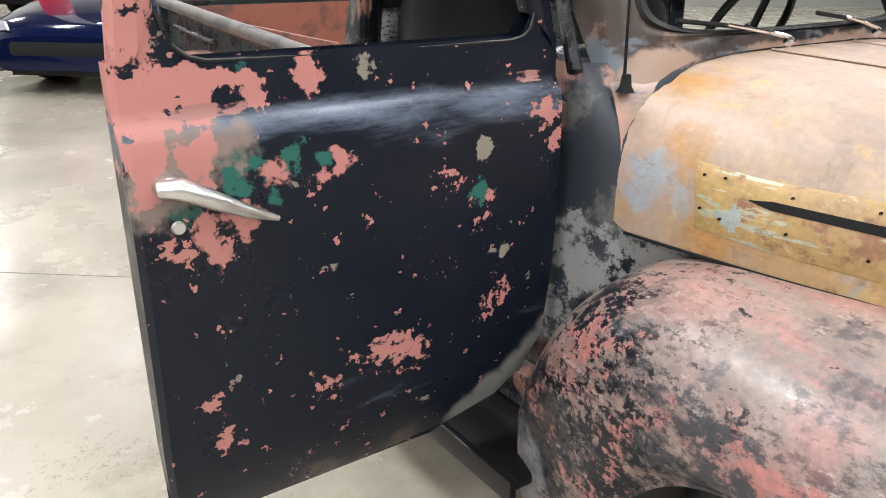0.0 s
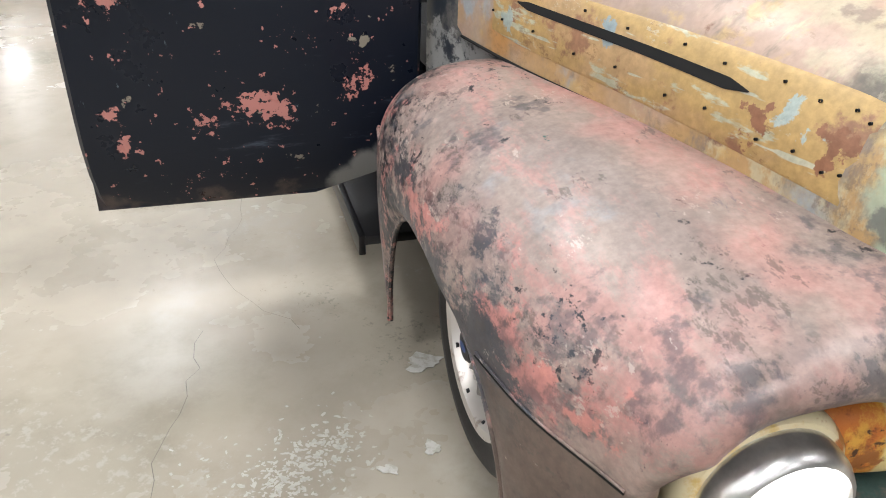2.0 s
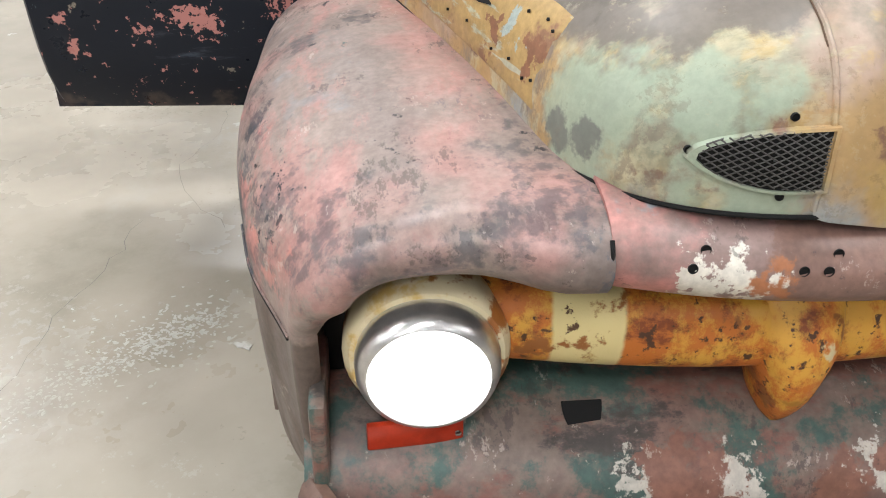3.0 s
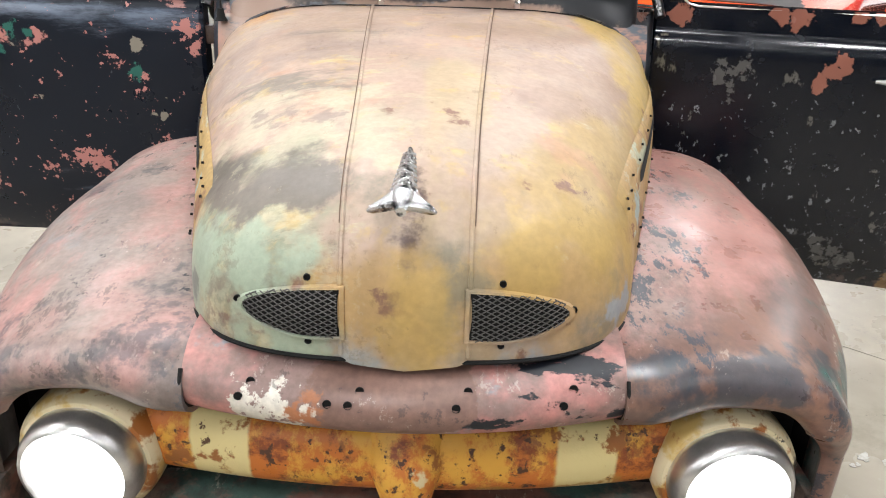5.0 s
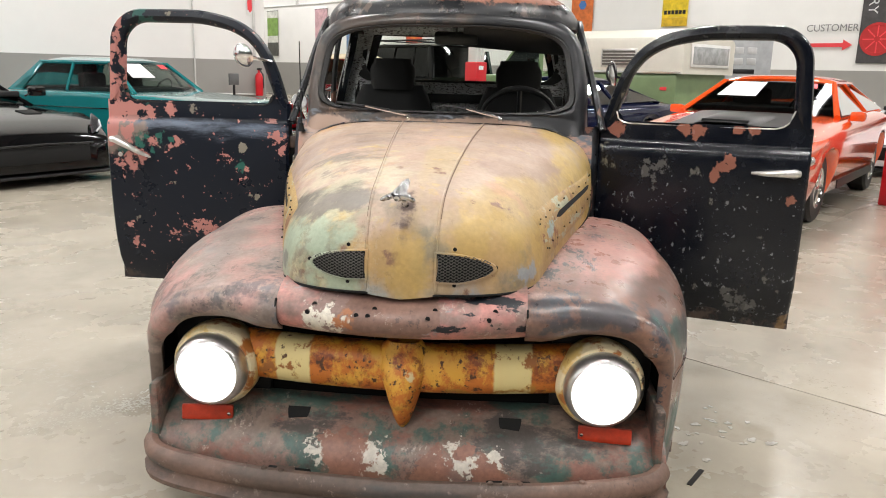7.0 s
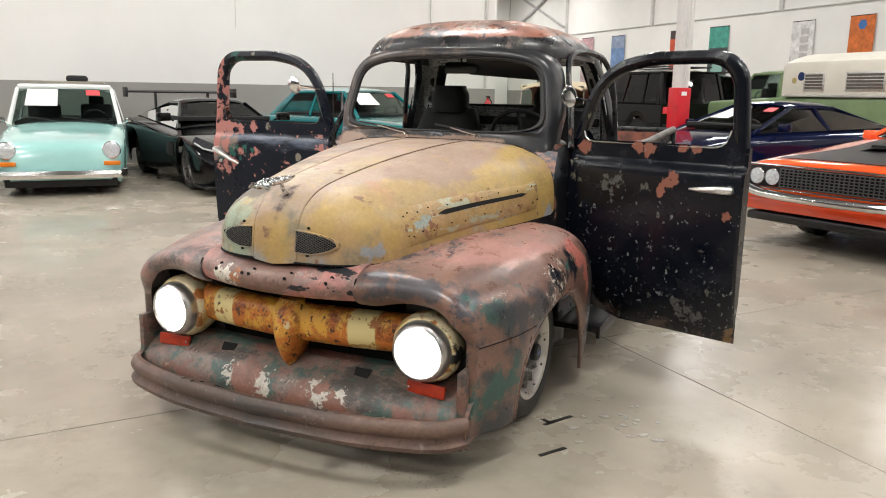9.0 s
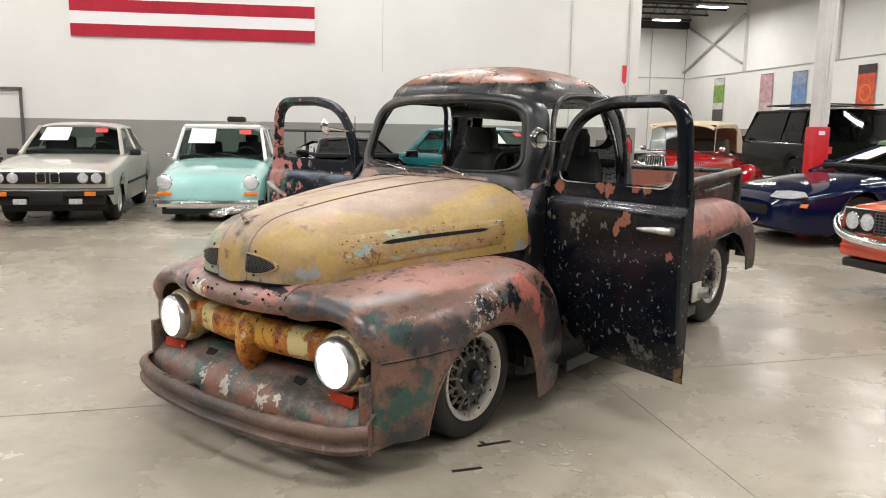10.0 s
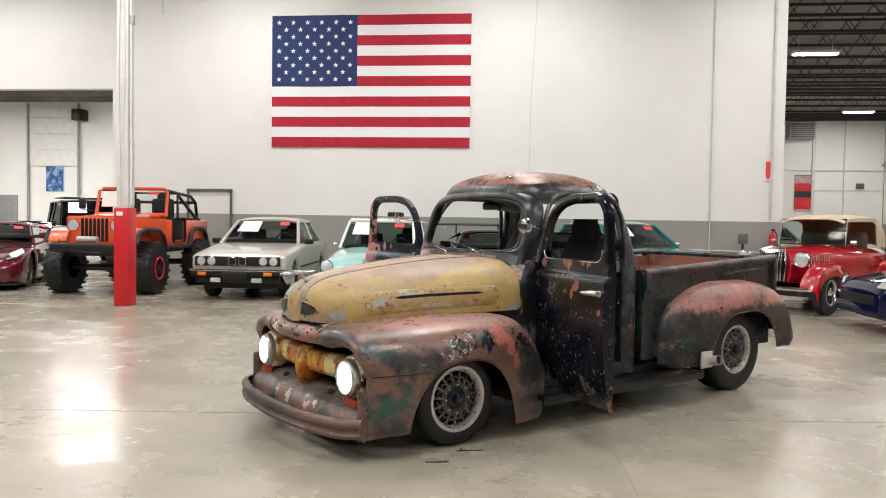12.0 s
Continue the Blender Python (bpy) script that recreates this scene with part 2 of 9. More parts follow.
k.scuff((0.50, 0.44, 0.38), 50, 7, 0.55, 0.58, 39, where=((0, 0.74, 0.86, 0.12), (2, 0.50, 0.58, 0.12)))
k.spots((0.48, 0.43, 0.37), [(0.885, -0.14, 0.67, 0.010), (0.885, -0.18, 0.68, 0.010), (0.89, 0.0, 0.61, 0.010), (0.90, -0.06, 0.60, 0.008), (0.79, -0.45, 0.60, 0.010), (0.785, -0.46, 0.565, 0.010), (0.79, -0.46, 0.53, 0.012), (0.77, -0.49, 0.53, 0.008)], 26, 0.045, 60, 0.003)
PATINA_D = k.worn(311, k=0.7).gloss(12, 0.25, 0.46).bump(60, 0.08, 0.004).m

k = Mat("patina_front_panel", PINK, 0.45)
k.layer((0.23, 0.15, 0.13), 5, 0.42, 0.58, 31).layer(INK, 15, 0.54, 0.58, 32, (0.6, 1, 1), ((0, 0.05, 0.25, 0.1),)).layer((0.24, 0.25, 0.26), 8, 0.58, 0.66, 33)
k.spots((0.20, 0.115, 0.09), [(-0.06, -0.75, 0.665, 0.10), (0.02, -0.745, 0.685, 0.09)], 35, 0.05)
k.spots((0.62, 0.58, 0.50), [(-0.235, -0.755, 0.648, 0.036), (-0.19, -0.76, 0.660, 0.028), (-0.255, -0.75, 0.662, 0.022)], 34, 0.055, 34)
k.spots((0.36, 0.14, 0.06), [(-0.155, -0.755, 0.655, 0.026), (-0.145, -0.757, 0.675, 0.018)], 36, 0.03, 30)
PATINA_C = k.worn(321).gloss(9, 0.34, 0.6).bump(60, 0.08, 0.004).m

k = Mat("patina_hood", (0.39, 0.305, 0.232), 0.42)
k.layer((0.42, 0.298, 0.23), 2.0, 0.42, 0.60, 41, (1, 0.8, 1)).layer((0.32, 0.238, 0.195), 2.4, 0.47, 0.62, 42, (1, 1.2, 1), ((1, -0.45, 0.2, 0.1),))
k.layer((0.40, 0.28, 0.128), 2.2, 0.30, 0.50, 40, (1, 0.8, 1), ((0, 0.02, 0.30, 0.26), (2, 1.09, 0.97, 0.20)))
k.layer((0.41, 0.262, 0.105), 2.8, 0.36, 0.54, 58, (1, 0.8, 1), ((2, 0.96, 0.84, 0.28),), amount=0.9)
k.layer((0.43, 0.328, 0.20), 3.0, 0.42, 0.58, 59, (1, 0.6, 1), ((0, -0.03, 0.04, 0.3), (0, 0.20, 0.10, 0.2), (1, 0.1, -0.15, 0.2)), amount=0.8)
k.layer((0.30, 0.20, 0.16), 2.6, 0.40, 0.54, 60, (1, 0.7, 1), ((0, 0.10, 0.25, 0.25), (2, 0.96, 1.04, 0.22), (1, -0.45, -0.2, 0.2)), amount=0.8)
k.layer((0.45, 0.25, 0.15), 3.5, 0.56, 0.66, 56, amount=0.6)
k.layer((0.47, 0.325, 0.10), 3.2, 0.38, 0.52, 55, (1, 0.8, 1), ((0, 0.34, 0.50, 0.30),), amount=0.8)
k.layer((0.255, 0.275, 0.19), 2.6, 0.40, 0.56, 43, where=((0, 0.02, -0.22, 0.22), (1, -0.25, -0.56, 0.25)))
k.layer((0.47, 0.42, 0.27), 6, 0.49, 0.58, 44, (0.5, 1.6, 1), ((0, 0.08, -0.12, 0.14), (1, 0.1, -0.2, 0.12)), amount=0.85, rough=0.7)
k.layer((0.20, 0.165, 0.135), 4, 0.48, 0.60, 45, (0.45, 1.9, 1), ((0, -0.02, -0.14, 0.2), (1, 0.0, -0.2, 0.10)), amount=0.9, rough=0.7)
k.layer((0.20, 0.105, 0.07), 11, 0.60, 0.67, 46, where=((2, 1.0, 0.9, 0.07),)).layer((0.30, 0.325, 0.335), 3.2, 0.58, 0.70, 47, where=((2, 0.95, 0.80, 0.1),))
k.layer((0.15, 0.155, 0.12), 7, 0.52, 0.68, 48, where=((1, -0.50, -0.62, 0.14),), amount=0.65).layer((0.52, 0.36, 0.13), 14, 0.54, 0.68, 49, amount=0.55)
k.spots((0.125, 0.108, 0.085), [(-0.22, -0.52, 0.955, 0.065), (-0.32, -0.48, 0.94, 0.06), (-0.15, -0.56, 0.945, 0.05), (-0.37, -0.42, 0.93, 0.04)], 57, 0.06, 7, 0.035)
k.spots((0.11, 0.075, 0.065), [(0.004, -0.64, 0.955, 0.022), (0.002, -0.68, 0.92, 0.018), (0.0, -0.70, 0.88, 0.014), (-0.004, -0.71, 0.84, 0.010), (0.002, -0.60, 0.985, 0.02)], 50, 0.02, 30, 0.012)
k.spots((0.22, 0.12, 0.085), [(0.06, -0.36, 1.045, 0.012), (0.08, -0.40, 1.04, 0.014), (-0.05, -0.36, 1.045, 0.008), (0.25, -0.53, 0.96, 0.016), (0.29, -0.52, 0.955, 0.012)], 51, 0.02, 40)
k.spots((0.33, 0.35, 0.37), [(-0.655, 0.52, 0.93, 0.06), (-0.65, 0.45, 0.885, 0.045), (-0.655, 0.54, 0.86, 0.035), (0.655, 0.56, 0.80, 0.02)], 67, 0.07, 9, 0.02)
k.spots((0.42, 0.225, 0.08), [(-0.65, 0.40, 0.83, 0.06), (-0.65, 0.30, 0.82, 0.04), (-0.64, 0.45, 0.98, 0.04), (-0.5, 0.56, 1.07, 0.05)], 68, 0.08, 8, 0.05)
k.scuff((0.50, 0.455, 0.32), 22, 4, 0.48, 0.54, 411, (0.4, 1.5, 1), ((0, 0.0, -0.12, 0.2), (1, 0.0, -0.35, 0.22)), amount=0.3)
k.scuff((0.16, 0.125, 0.10), 30, 3, 0.53, 0.60, 412, (0.35, 1.6, 1), ((0, 0.02, -0.12, 0.2), (1, 0.1, -0.3, 0.2)), amount=0.5)
k.spots((0.37, 0.265, 0.20), [(0.26, -0.10, 1.065, 0.15), (0.33, 0.25, 1.075, 0.16), (0.10, 0.35, 1.10, 0.12), (-0.22, 0.38, 1.09, 0.17), (-0.36, 0.15, 1.03, 0.11)], 421, 0.09, 5, 0.05, 0.75)
k.spots((0.49, 0.45, 0.31), [(-0.20, -0.44, 1.02, 0.075), (-0.31, -0.36, 0.99, 0.07), (-0.14, -0.27, 1.045, 0.06), (-0.33, -0.20, 1.01, 0.06), (-0.06, -0.50, 1.01, 0.05), (-0.08, -0.40, 1.03, 0.05)], 422, 0.075, 14, 0.03, 0.55)
k.spots((0.26, 0.20, 0.165), [(-0.24, -0.33, 1.035, 0.03), (-0.17, -0.35, 1.04, 0.025), (-0.32, -0.30, 1.01, 0.02)], 427, 0.05, 18, 0.012, 0.8)
k.spots((0.165, 0.142, 0.118), [(-0.17, -0.60, 0.965, 0.05), (-0.25, -0.575, 0.955, 0.052), (-0.32, -0.52, 0.945, 0.045), (-0.14, -0.54, 0.99, 0.03), (-0.36, -0.46, 0.92, 0.03)], 423, 0.06, 10, 0.014, 0.9)
k.spots((0.335, 0.40, 0.30), [(-0.17, -0.705, 0.885, 0.045), (-0.26, -0.675, 0.87, 0.055), (-0.34, -0.61, 0.85, 0.06), (-0.375, -0.54, 0.83, 0.055), (-0.27, -0.70, 0.77, 0.05), (-0.17, -0.72, 0.75, 0.04), (-0.36, -0.58, 0.77, 0.05)], 424, 0.06, 9, 0.02, 0.85)
k.spots((0.13, 0.135, 0.125), [(-0.365, -0.575, 0.79, 0.03), (-0.385, -0.52, 0.775, 0.022)], 428, 0.04, 16, 0.008, 0.8)
k.spots((0.43, 0.285, 0.085), [(0.20, -0.68, 0.90, 0.06), (0.31, -0.61, 0.90, 0.07), (0.37, -0.50, 0.86, 0.06), (0.03, -0.715, 0.84, 0.06), (0.03, -0.72, 0.76, 0.05)], 425, 0.07, 9, 0.03, 0.75)
k.spots((0.29, 0.32, 0.35), [(0.335, -0.615, 0.775, 0.03), (0.36, -0.575, 0.785, 0.025), (0.20, -0.715, 0.752, 0.015)], 426, 0.05, 14, 0.012, 0.85)
PATINA_H = k.worn(331, (0.14, 0.09, 0.05), (0.50, 0.42, 0.28), 0.5).gloss(7, 0.38, 0.60).bump(70, 0.06, 0.004).m

k = Mat("hood_ledge_paint", (0.41, 0.275, 0.105), 0.5)
k.layer((0.40, 0.255, 0.165), 5, 0.50, 0.62, 51, (1, 0.5, 1), amount=0.4).layer((0.44, 0.44, 0.33), 15, 0.60, 0.63, 57, (1, 0.10, 2.2), detail=3)
k.layer((0.26, 0.135, 0.075), 11, 0.56, 0.64, 52, detail=8).layer((0.40, 0.40, 0.29), 9, 0.60, 0.64, 53, (1, 0.4, 1.6)).layer((0.24, 0.30, 0.32), 7, 0.67, 0.69, 54)
k.spots((0.34, 0.40, 0.37), [(0.425, -0.37, 0.865, 0.022), (0.435, -0.33, 0.865, 0.022), (-0.425, -0.37, 0.865, 0.022), (-0.435, -0.33, 0.865, 0.022), (-0.60, 0.36, 0.86, 0.03), (-0.60, 0.33, 0.835, 0.025)], 55, 0.05, 20, 0.004)
k.spots((0.23, 0.105, 0.055), [(0.41, -0.41, 0.85, 0.02), (-0.41, -0.41, 0.85, 0.02), (0.45, -0.29, 0.85, 0.02), (-0.45, -0.29, 0.85, 0.02), (0.58, 0.30, 0.86, 0.02)], 56, 0.05, 24, 0.004)
LEDGE = k.worn(361, (0.16, 0.08, 0.04), (0.5, 0.48, 0.38)).bump(70, 0.1, 0.004).m

k = Mat("rusty_cream_bar", (0.52, 0.155, 0.022), 0.45)
k.layer((0.22, 0.055, 0.014), 14, 0.48, 0.60, 61, (1, 1, 1.4), detail=9, rough=0.72).layer((0.68, 0.37, 0.05), 12, 0.47, 0.60, 62, (1, 1, 0.7), detail=9, rough=0.74, amount=0.9).layer((0.07, 0.028, 0.013), 34, 0.58, 0.64, 63, detail=8)
k.band(0, (-0.334, 0.322), 0.054, (0.70, 0.58, 0.27), 64)
k.spots((0.62, 0.52, 0.30), [(0.025, -0.70, 0.53, 0.022), (0.028, -0.70, 0.49, 0.016), (-0.03, -0.70, 0.54, 0.016)], 65, 0.03, 24)
k.layer((0.42, 0.20, 0.03), 9, 0.56, 0.64, 68, where=((2, 0.48, 0.41, 0.12),))
k.layer((0.10, 0.045, 0.02), 34, 0.63, 0.68, 66).layer((0.30, 0.11, 0.025), 14, 0.60, 0.66, 67)
BAR = k.gloss(10, 0.35, 0.7).bump(45, 0.25, 0.006).m

k = Mat("cream_bucket", (0.72, 0.62, 0.40), 0.35)
k.layer((0.60, 0.40, 0.11), 9, 0.50, 0.60, 71, detail=8, amount=0.9).spots((0.012, 0.012, 0.013), [(0.70, -0.60, 0.44, 0.03), (0.705, -0.585, 0.40, 0.022)], 74, 0.04, 16).layer((0.36, 0.13, 0.03), 14, 0.54, 0.61, 72, detail=8).layer(INK, 9, 0.66, 0.69, 73)
BUCKET = k.bump(50, 0.15, 0.004).m

k = Mat("gravel_pan_paint", (0.175, 0.128, 0.105), 0.44)
k.layer((0.19, 0.088, 0.066), 4, 0.46, 0.54, 80, (0.6, 1, 1), detail=9, rough=0.72)
k.layer((0.20, 0.12, 0.10), 5, 0.50, 0.62, 81, (0.7, 1, 1)).layer(TEAL, 5, 0.50, 0.60, 82, amount=0.8, detail=8, rough=0.72).layer((0.06, 0.05, 0.045), 5, 0.52, 0.60, 83, (0.6, 1, 1), detail=9, rough=0.74)
k.spots((0.20, 0.095, 0.065), [(-0.16, -0.73, 0.20, 0.05), (-0.10, -0.73, 0.21, 0.05), (0.09, -0.73, 0.21, 0.05), (0.28, -0.73, 0.21, 0.05), (-0.2, -0.72, 0.24, 0.03)], 85, 0.05)
k.spots((0.50, 0.46, 0.40), [(-0.25, -0.72, 0.25, 0.032), (-0.23, -0.73, 0.225, 0.02), (-0.085, -0.72, 0.25, 0.034), (-0.07, -0.73, 0.22, 0.022), (0.17, -0.72, 0.25, 0.04), (0.22, -0.73, 0.235, 0.03), (0.27, -0.72, 0.25, 0.02)], 84, 0.06, 30)
k.spots((0.215, 0.10, 0.07), [(-0.19, -0.72, 0.255, 0.05), (-0.15, -0.73, 0.23, 0.055), (-0.12, -0.73, 0.215, 0.04), (0.20, -0.72, 0.275, 0.03), (0.25, -0.73, 0.21, 0.04), (0.12, -0.73, 0.21, 0.03)], 86, 0.05, 22)
PAN = k.worn(341).gloss(8, 0.35, 0.6).bump(60, 0.1, 0.004).m

k = Mat("rusted_steel", (0.075, 0.050, 0.039), 0.5)
k.layer((0.15, 0.088, 0.066), 4, 0.45, 0.62, 91, (0.5, 1, 1)).layer((0.04, 0.036, 0.034), 5, 0.52, 0.66, 92, (0.4, 1, 2)).layer((0.20, 0.155, 0.13), 14, 0.62, 0.69, 93)
RUST = k.worn(351, (0.03, 0.025, 0.022), (0.26, 0.2, 0.17)).gloss(8, 0.4, 0.7).bump(60, 0.15, 0.004).m

k = Mat("black_door_paint_passenger", (0.005, 0.008, 0.016), 0.34)
# first layer: blue-grey sheen under the belt ridge, painted into the colour
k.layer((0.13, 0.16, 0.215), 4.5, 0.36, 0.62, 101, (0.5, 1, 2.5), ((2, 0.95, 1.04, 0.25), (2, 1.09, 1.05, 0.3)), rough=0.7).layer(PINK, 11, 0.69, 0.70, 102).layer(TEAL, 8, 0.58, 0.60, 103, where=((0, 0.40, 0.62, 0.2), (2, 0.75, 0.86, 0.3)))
k.layer(PINK, 34, 0.672, 0.685, 104, detail=3).layer((0.23, 0.20, 0.16), 10, 0.66, 0.675, 105).layer(PINK, 7, 0.49, 0.51, 106, where=((0, 0.58, 0.80, 0.25), (2, 0.9, 1.04, 0.35)))
k.layer((0.07, 0.05, 0.045), 6, 0.45, 0.6, 107, where=((2, 0.42, 0.30, 0.35),))
k.spots(PINK, [(0.40, 0.0, 0.565, 0.032), (0.44, 0.0, 0.575, 0.026), (0.36, 0.0, 0.555, 0.022), (0.49, 0.0, 0.57, 0.009), (0.76, 0.0, 0.47, 0.022), (0.78, 0.0, 0.555, 0.012), (0.19, 0.0, 0.60, 0.014), (0.15, 0.0, 0.63, 0.014),
                (0.22, 0.0, 0.84, 0.012), (0.225, 0.0, 0.80, 0.010), (0.28, 0.0, 0.90, 0.013), (0.30, 0.0, 0.905, 0.010), (0.05, 0.0, 1.0, 0.029), (0.03, 0.0, 0.95, 0.022), (0.56, 0.0, 0.53, 0.009), (0.74, 0.0, 0.845, 0.013), (0.79, 0.0, 0.855, 0.013), (0.82, 0.0, 0.87, 0.010)], 108, 0.055, 42, 0.002)
k.spots((0.25, 0.225, 0.18), [(0.205, 0.0, 0.945, 0.02), (0.15, 0.0, 0.73, 0.014), (0.18, 0.0, 0.73, 0.010), (0.45, 0.0, 1.115, 0.03)], 109, 0.02, 24, 0.002)
k.spots((0.24, 0.185, 0.16), [(0.78, 0.0, 1.0, 0.06), (0.83, 0.0, 0.96, 0.04), (0.72, 0.0, 1.01, 0.03)], 96, 0.05, 12, 0.02)
k.spots((0.028, 0.125, 0.10), [(0.67, 0.0, 0.985, 0.014), (0.61, 0.0, 0.99, 0.018), (0.55, 0.0, 0.985, 0.014), (0.64, 0.0, 0.925, 0.012), (0.70, 0.0, 0.955, 0.012), (0.75, 0.0, 0.86, 0.010), (0.225, 0.0, 0.865, 0.010)], 97, 0.05, 22)
k.spots(PINK, [(0.56, 0.0, 0.945, 0.016), (0.52, 0.0, 0.96, 0.010), (0.70, 0.0, 0.90, 0.03), (0.76, 0.0, 0.885, 0.025), (0.64, 0.0, 0.965, 0.012)], 95, 0.04, 22)
k.spots(PINK, [(0.82, 0.03, 1.10, 0.065), (0.74, 0.03, 1.10, 0.045), (0.66, 0.03, 1.105, 0.03), (0.83, 0.01, 0.995, 0.045), (0.77, 0.01, 1.0, 0.03), (0.84, 0.03, 1.24, 0.025), (0.83, 0.03, 1.32, 0.02), (0.56, 0.03, 1.11, 0.014)], 110, 0.055, 22, 0.004)
k.layer((0.36, 0.18, 0.16), 14, 0.52, 0.57, 100, (0.5, 1, 1), ((2, 1.052, 1.062, 0.5), (2, 1.092, 1.08, 0.5), (0, 0.25, 0.6, 0.12)))
k.spots((0.22, 0.215, 0.205), [(0.00, 0.02, 0.50, 0.035), (0.03, 0.02, 0.45, 0.05), (0.07, 0.02, 0.40, 0.06), (0.13, 0.03, 0.355, 0.06), (0.20, 0.04, 0.31, 0.055)], 99, 0.012, 10, 0.014)
k.scuff(PINK, 60, 5, 0.65, 0.665, 413, reach=0.16).scuff((0.11, 0.14, 0.16), 70, 6, 0.66, 0.68, 414, (1, 1, 0.4), reach=0.14)
k.b.inputs["Specular IOR Level"].default_value = 0.32
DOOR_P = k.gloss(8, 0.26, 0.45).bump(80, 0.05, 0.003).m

k = Mat("black_door_paint_driver", (0.003, 0.0045, 0.009), 0.26)
k.layer((0.16, 0.165, 0.17), 42, 0.625, 0.65, 111, (1, 1, 0.8), ((2, 1.0, 0.85, 0.12),)).layer((0.10, 0.095, 0.085), 12, 0.645, 0.68, 112, (1, 1, 0.6))
k.layer((0.075, 0.05, 0.042), 6, 0.50, 0.62, 113, where=((2, 0.45, 0.32, 0.3),)).layer((0.14, 0.13, 0.10), 9, 0.57, 0.62, 114, (1, 1, 0.5), ((0, 0.30, 0.12, 0.2), (2, 0.88, 0.98, 0.2)))
k.spots((0.25, 0.10, 0.07), [(0.50, 0.0, 0.945, 0.026), (0.53, 0.0, 0.98, 0.026), (0.553, 0.0, 1.01, 0.024), (0.36, 0.03, 1.125, 0.03), (0.42, 0.03, 1.13, 0.03), (0.58, 0.03, 1.13, 0.022), (0.64, 0.03, 1.13, 0.02), (0.08, 0.03, 1.12, 0.03), (0.80, 0.0, 0.86, 0.02)], 115, 0.03, 20, 0.003)
k.spots((0.14, 0.132, 0.118), [(0.02, 0.03, 0.46, 0.035), (0.06, 0.03, 0.41, 0.045), (0.12, 0.04, 0.36, 0.04), (0.19, 0.05, 0.32, 0.035)], 116, 0.03, 14, 0.012)
k.spots((0.16, 0.155, 0.145), [(0.56 + 0.024 * i, 0.02, 0.455 - 0.010 * i, 0.010) for i in range(11)] + [(0.62, 0.03, 0.40, 0.028), (0.70, 0.03, 0.37, 0.024), (0.22, 0.0, 0.95, 0.03), (0.28, 0.0, 0.965, 0.022), (0.25, 0.0, 0.90, 0.012)], 117, 0.05, 34, 0.006, 0.5)
k.spots((0.17, 0.105, 0.05), [(0.83, 0.07, 0.30, 0.03), (0.85, 0.06, 0.34, 0.02)], 118, 0.03, 20, 0.006)
k.b.inputs["Specular IOR Level"].default_value = 0.45
DOOR_D = k.gloss(8, 0.13, 0.30).bump(80, 0.04, 0.003).m

k = Mat("cab_paint", (0.006, 0.007, 0.009), 0.3)
k.layer((0.13, 0.10, 0.085), 5, 0.57, 0.64, 121, (1, 1, 0.6), detail=8, rough=0.72).layer((0.035, 0.04, 0.048), 5, 0.5, 0.64, 122).layer((0.20, 0.10, 0.075), 9, 0.64, 0.67, 123, (1, 1, 0.5))
CAB = k.gloss(8, 0.22, 0.45).bump(80, 0.05, 0.003).m
k = Mat("cowl_paint", (0.33, 0.235, 0.19), 0.42)
k.layer((0.45, 0.25, 0.185), 4, 0.45, 0.6, 131).layer((0.11, 0.13, 0.155), 5, 0.52, 0.60, 132, (0.6, 1, 2)).layer(INK, 6, 0.56, 0.62, 133, where=((0, 0.25, 0.45, 0.1),)).layer(INK, 5, 0.5, 0.56, 134, where=((2, 1.35, 1.55, 0.15),))
COWL = k.bump(70, 0.07, 0.003).m
k = Mat("windshield_frame_paint", (0.014, 0.015, 0.018), 0.3)
k.layer((0.070, 0.054, 0.046), 5, 0.38, 0.54, 124, where=((0, 0.50, -0.25, 0.24),), detail=8).layer((0.20, 0.135, 0.105), 6, 0.56, 0.63, 125, where=((0, 0.6, -0.5, 0.08),), detail=8, rough=0.7)
k.layer((0.34, 0.235, 0.18), 6, 0.36, 0.50, 126, where=((2, 1.165, 1.12, 0.30), (0, 0.60, 0.25, 0.22)), detail=8).layer((0.15, 0.17, 0.20), 7, 0.52, 0.58, 127, (0.6, 1, 1.5), ((2, 1.20, 1.14, 0.2), (0, 0.5, 0.2, 0.1)), detail=8)
k.layer(INK, 6, 0.59, 0.63, 128, (0.5, 1, 1.5), ((2, 1.20, 1.14, 0.15),), detail=8)
FRAME = k.bump(70, 0.07, 0.003).m
k = Mat("cowl_side_paint", (0.024, 0.03, 0.04), 0.36)
k.layer((0.11, 0.105, 0.10), 6, 0.52, 0.62, 135, detail=8, rough=0.7).layer((0.34, 0.19, 0.15), 6, 0.50, 0.58, 136, where=((2, 0.97, 1.07, 0.2),), detail=8).layer((0.25, 0.25, 0.245), 6, 0.45, 0.50, 137, where=((2, 0.86, 0.77, 0.3),), detail=10, rough=0.78).scuff(INK, 22, 4, 0.46, 0.52, 138)
COWLS = k.bump(70, 0.07, 0.003).m
k = Mat("roof_paint", (0.012, 0.013, 0.016), 0.28)
k.layer((0.045, 0.042, 0.034), 4, 0.52, 0.64, 141, (1, 1, 0.6)).layer((0.29, 0.125, 0.085), 3.0, 0.36, 0.44, 142, where=((2, 1.61, 1.665, 0.25), (1, 1.70, 1.2, 0.14)), detail=9, rough=0.7)
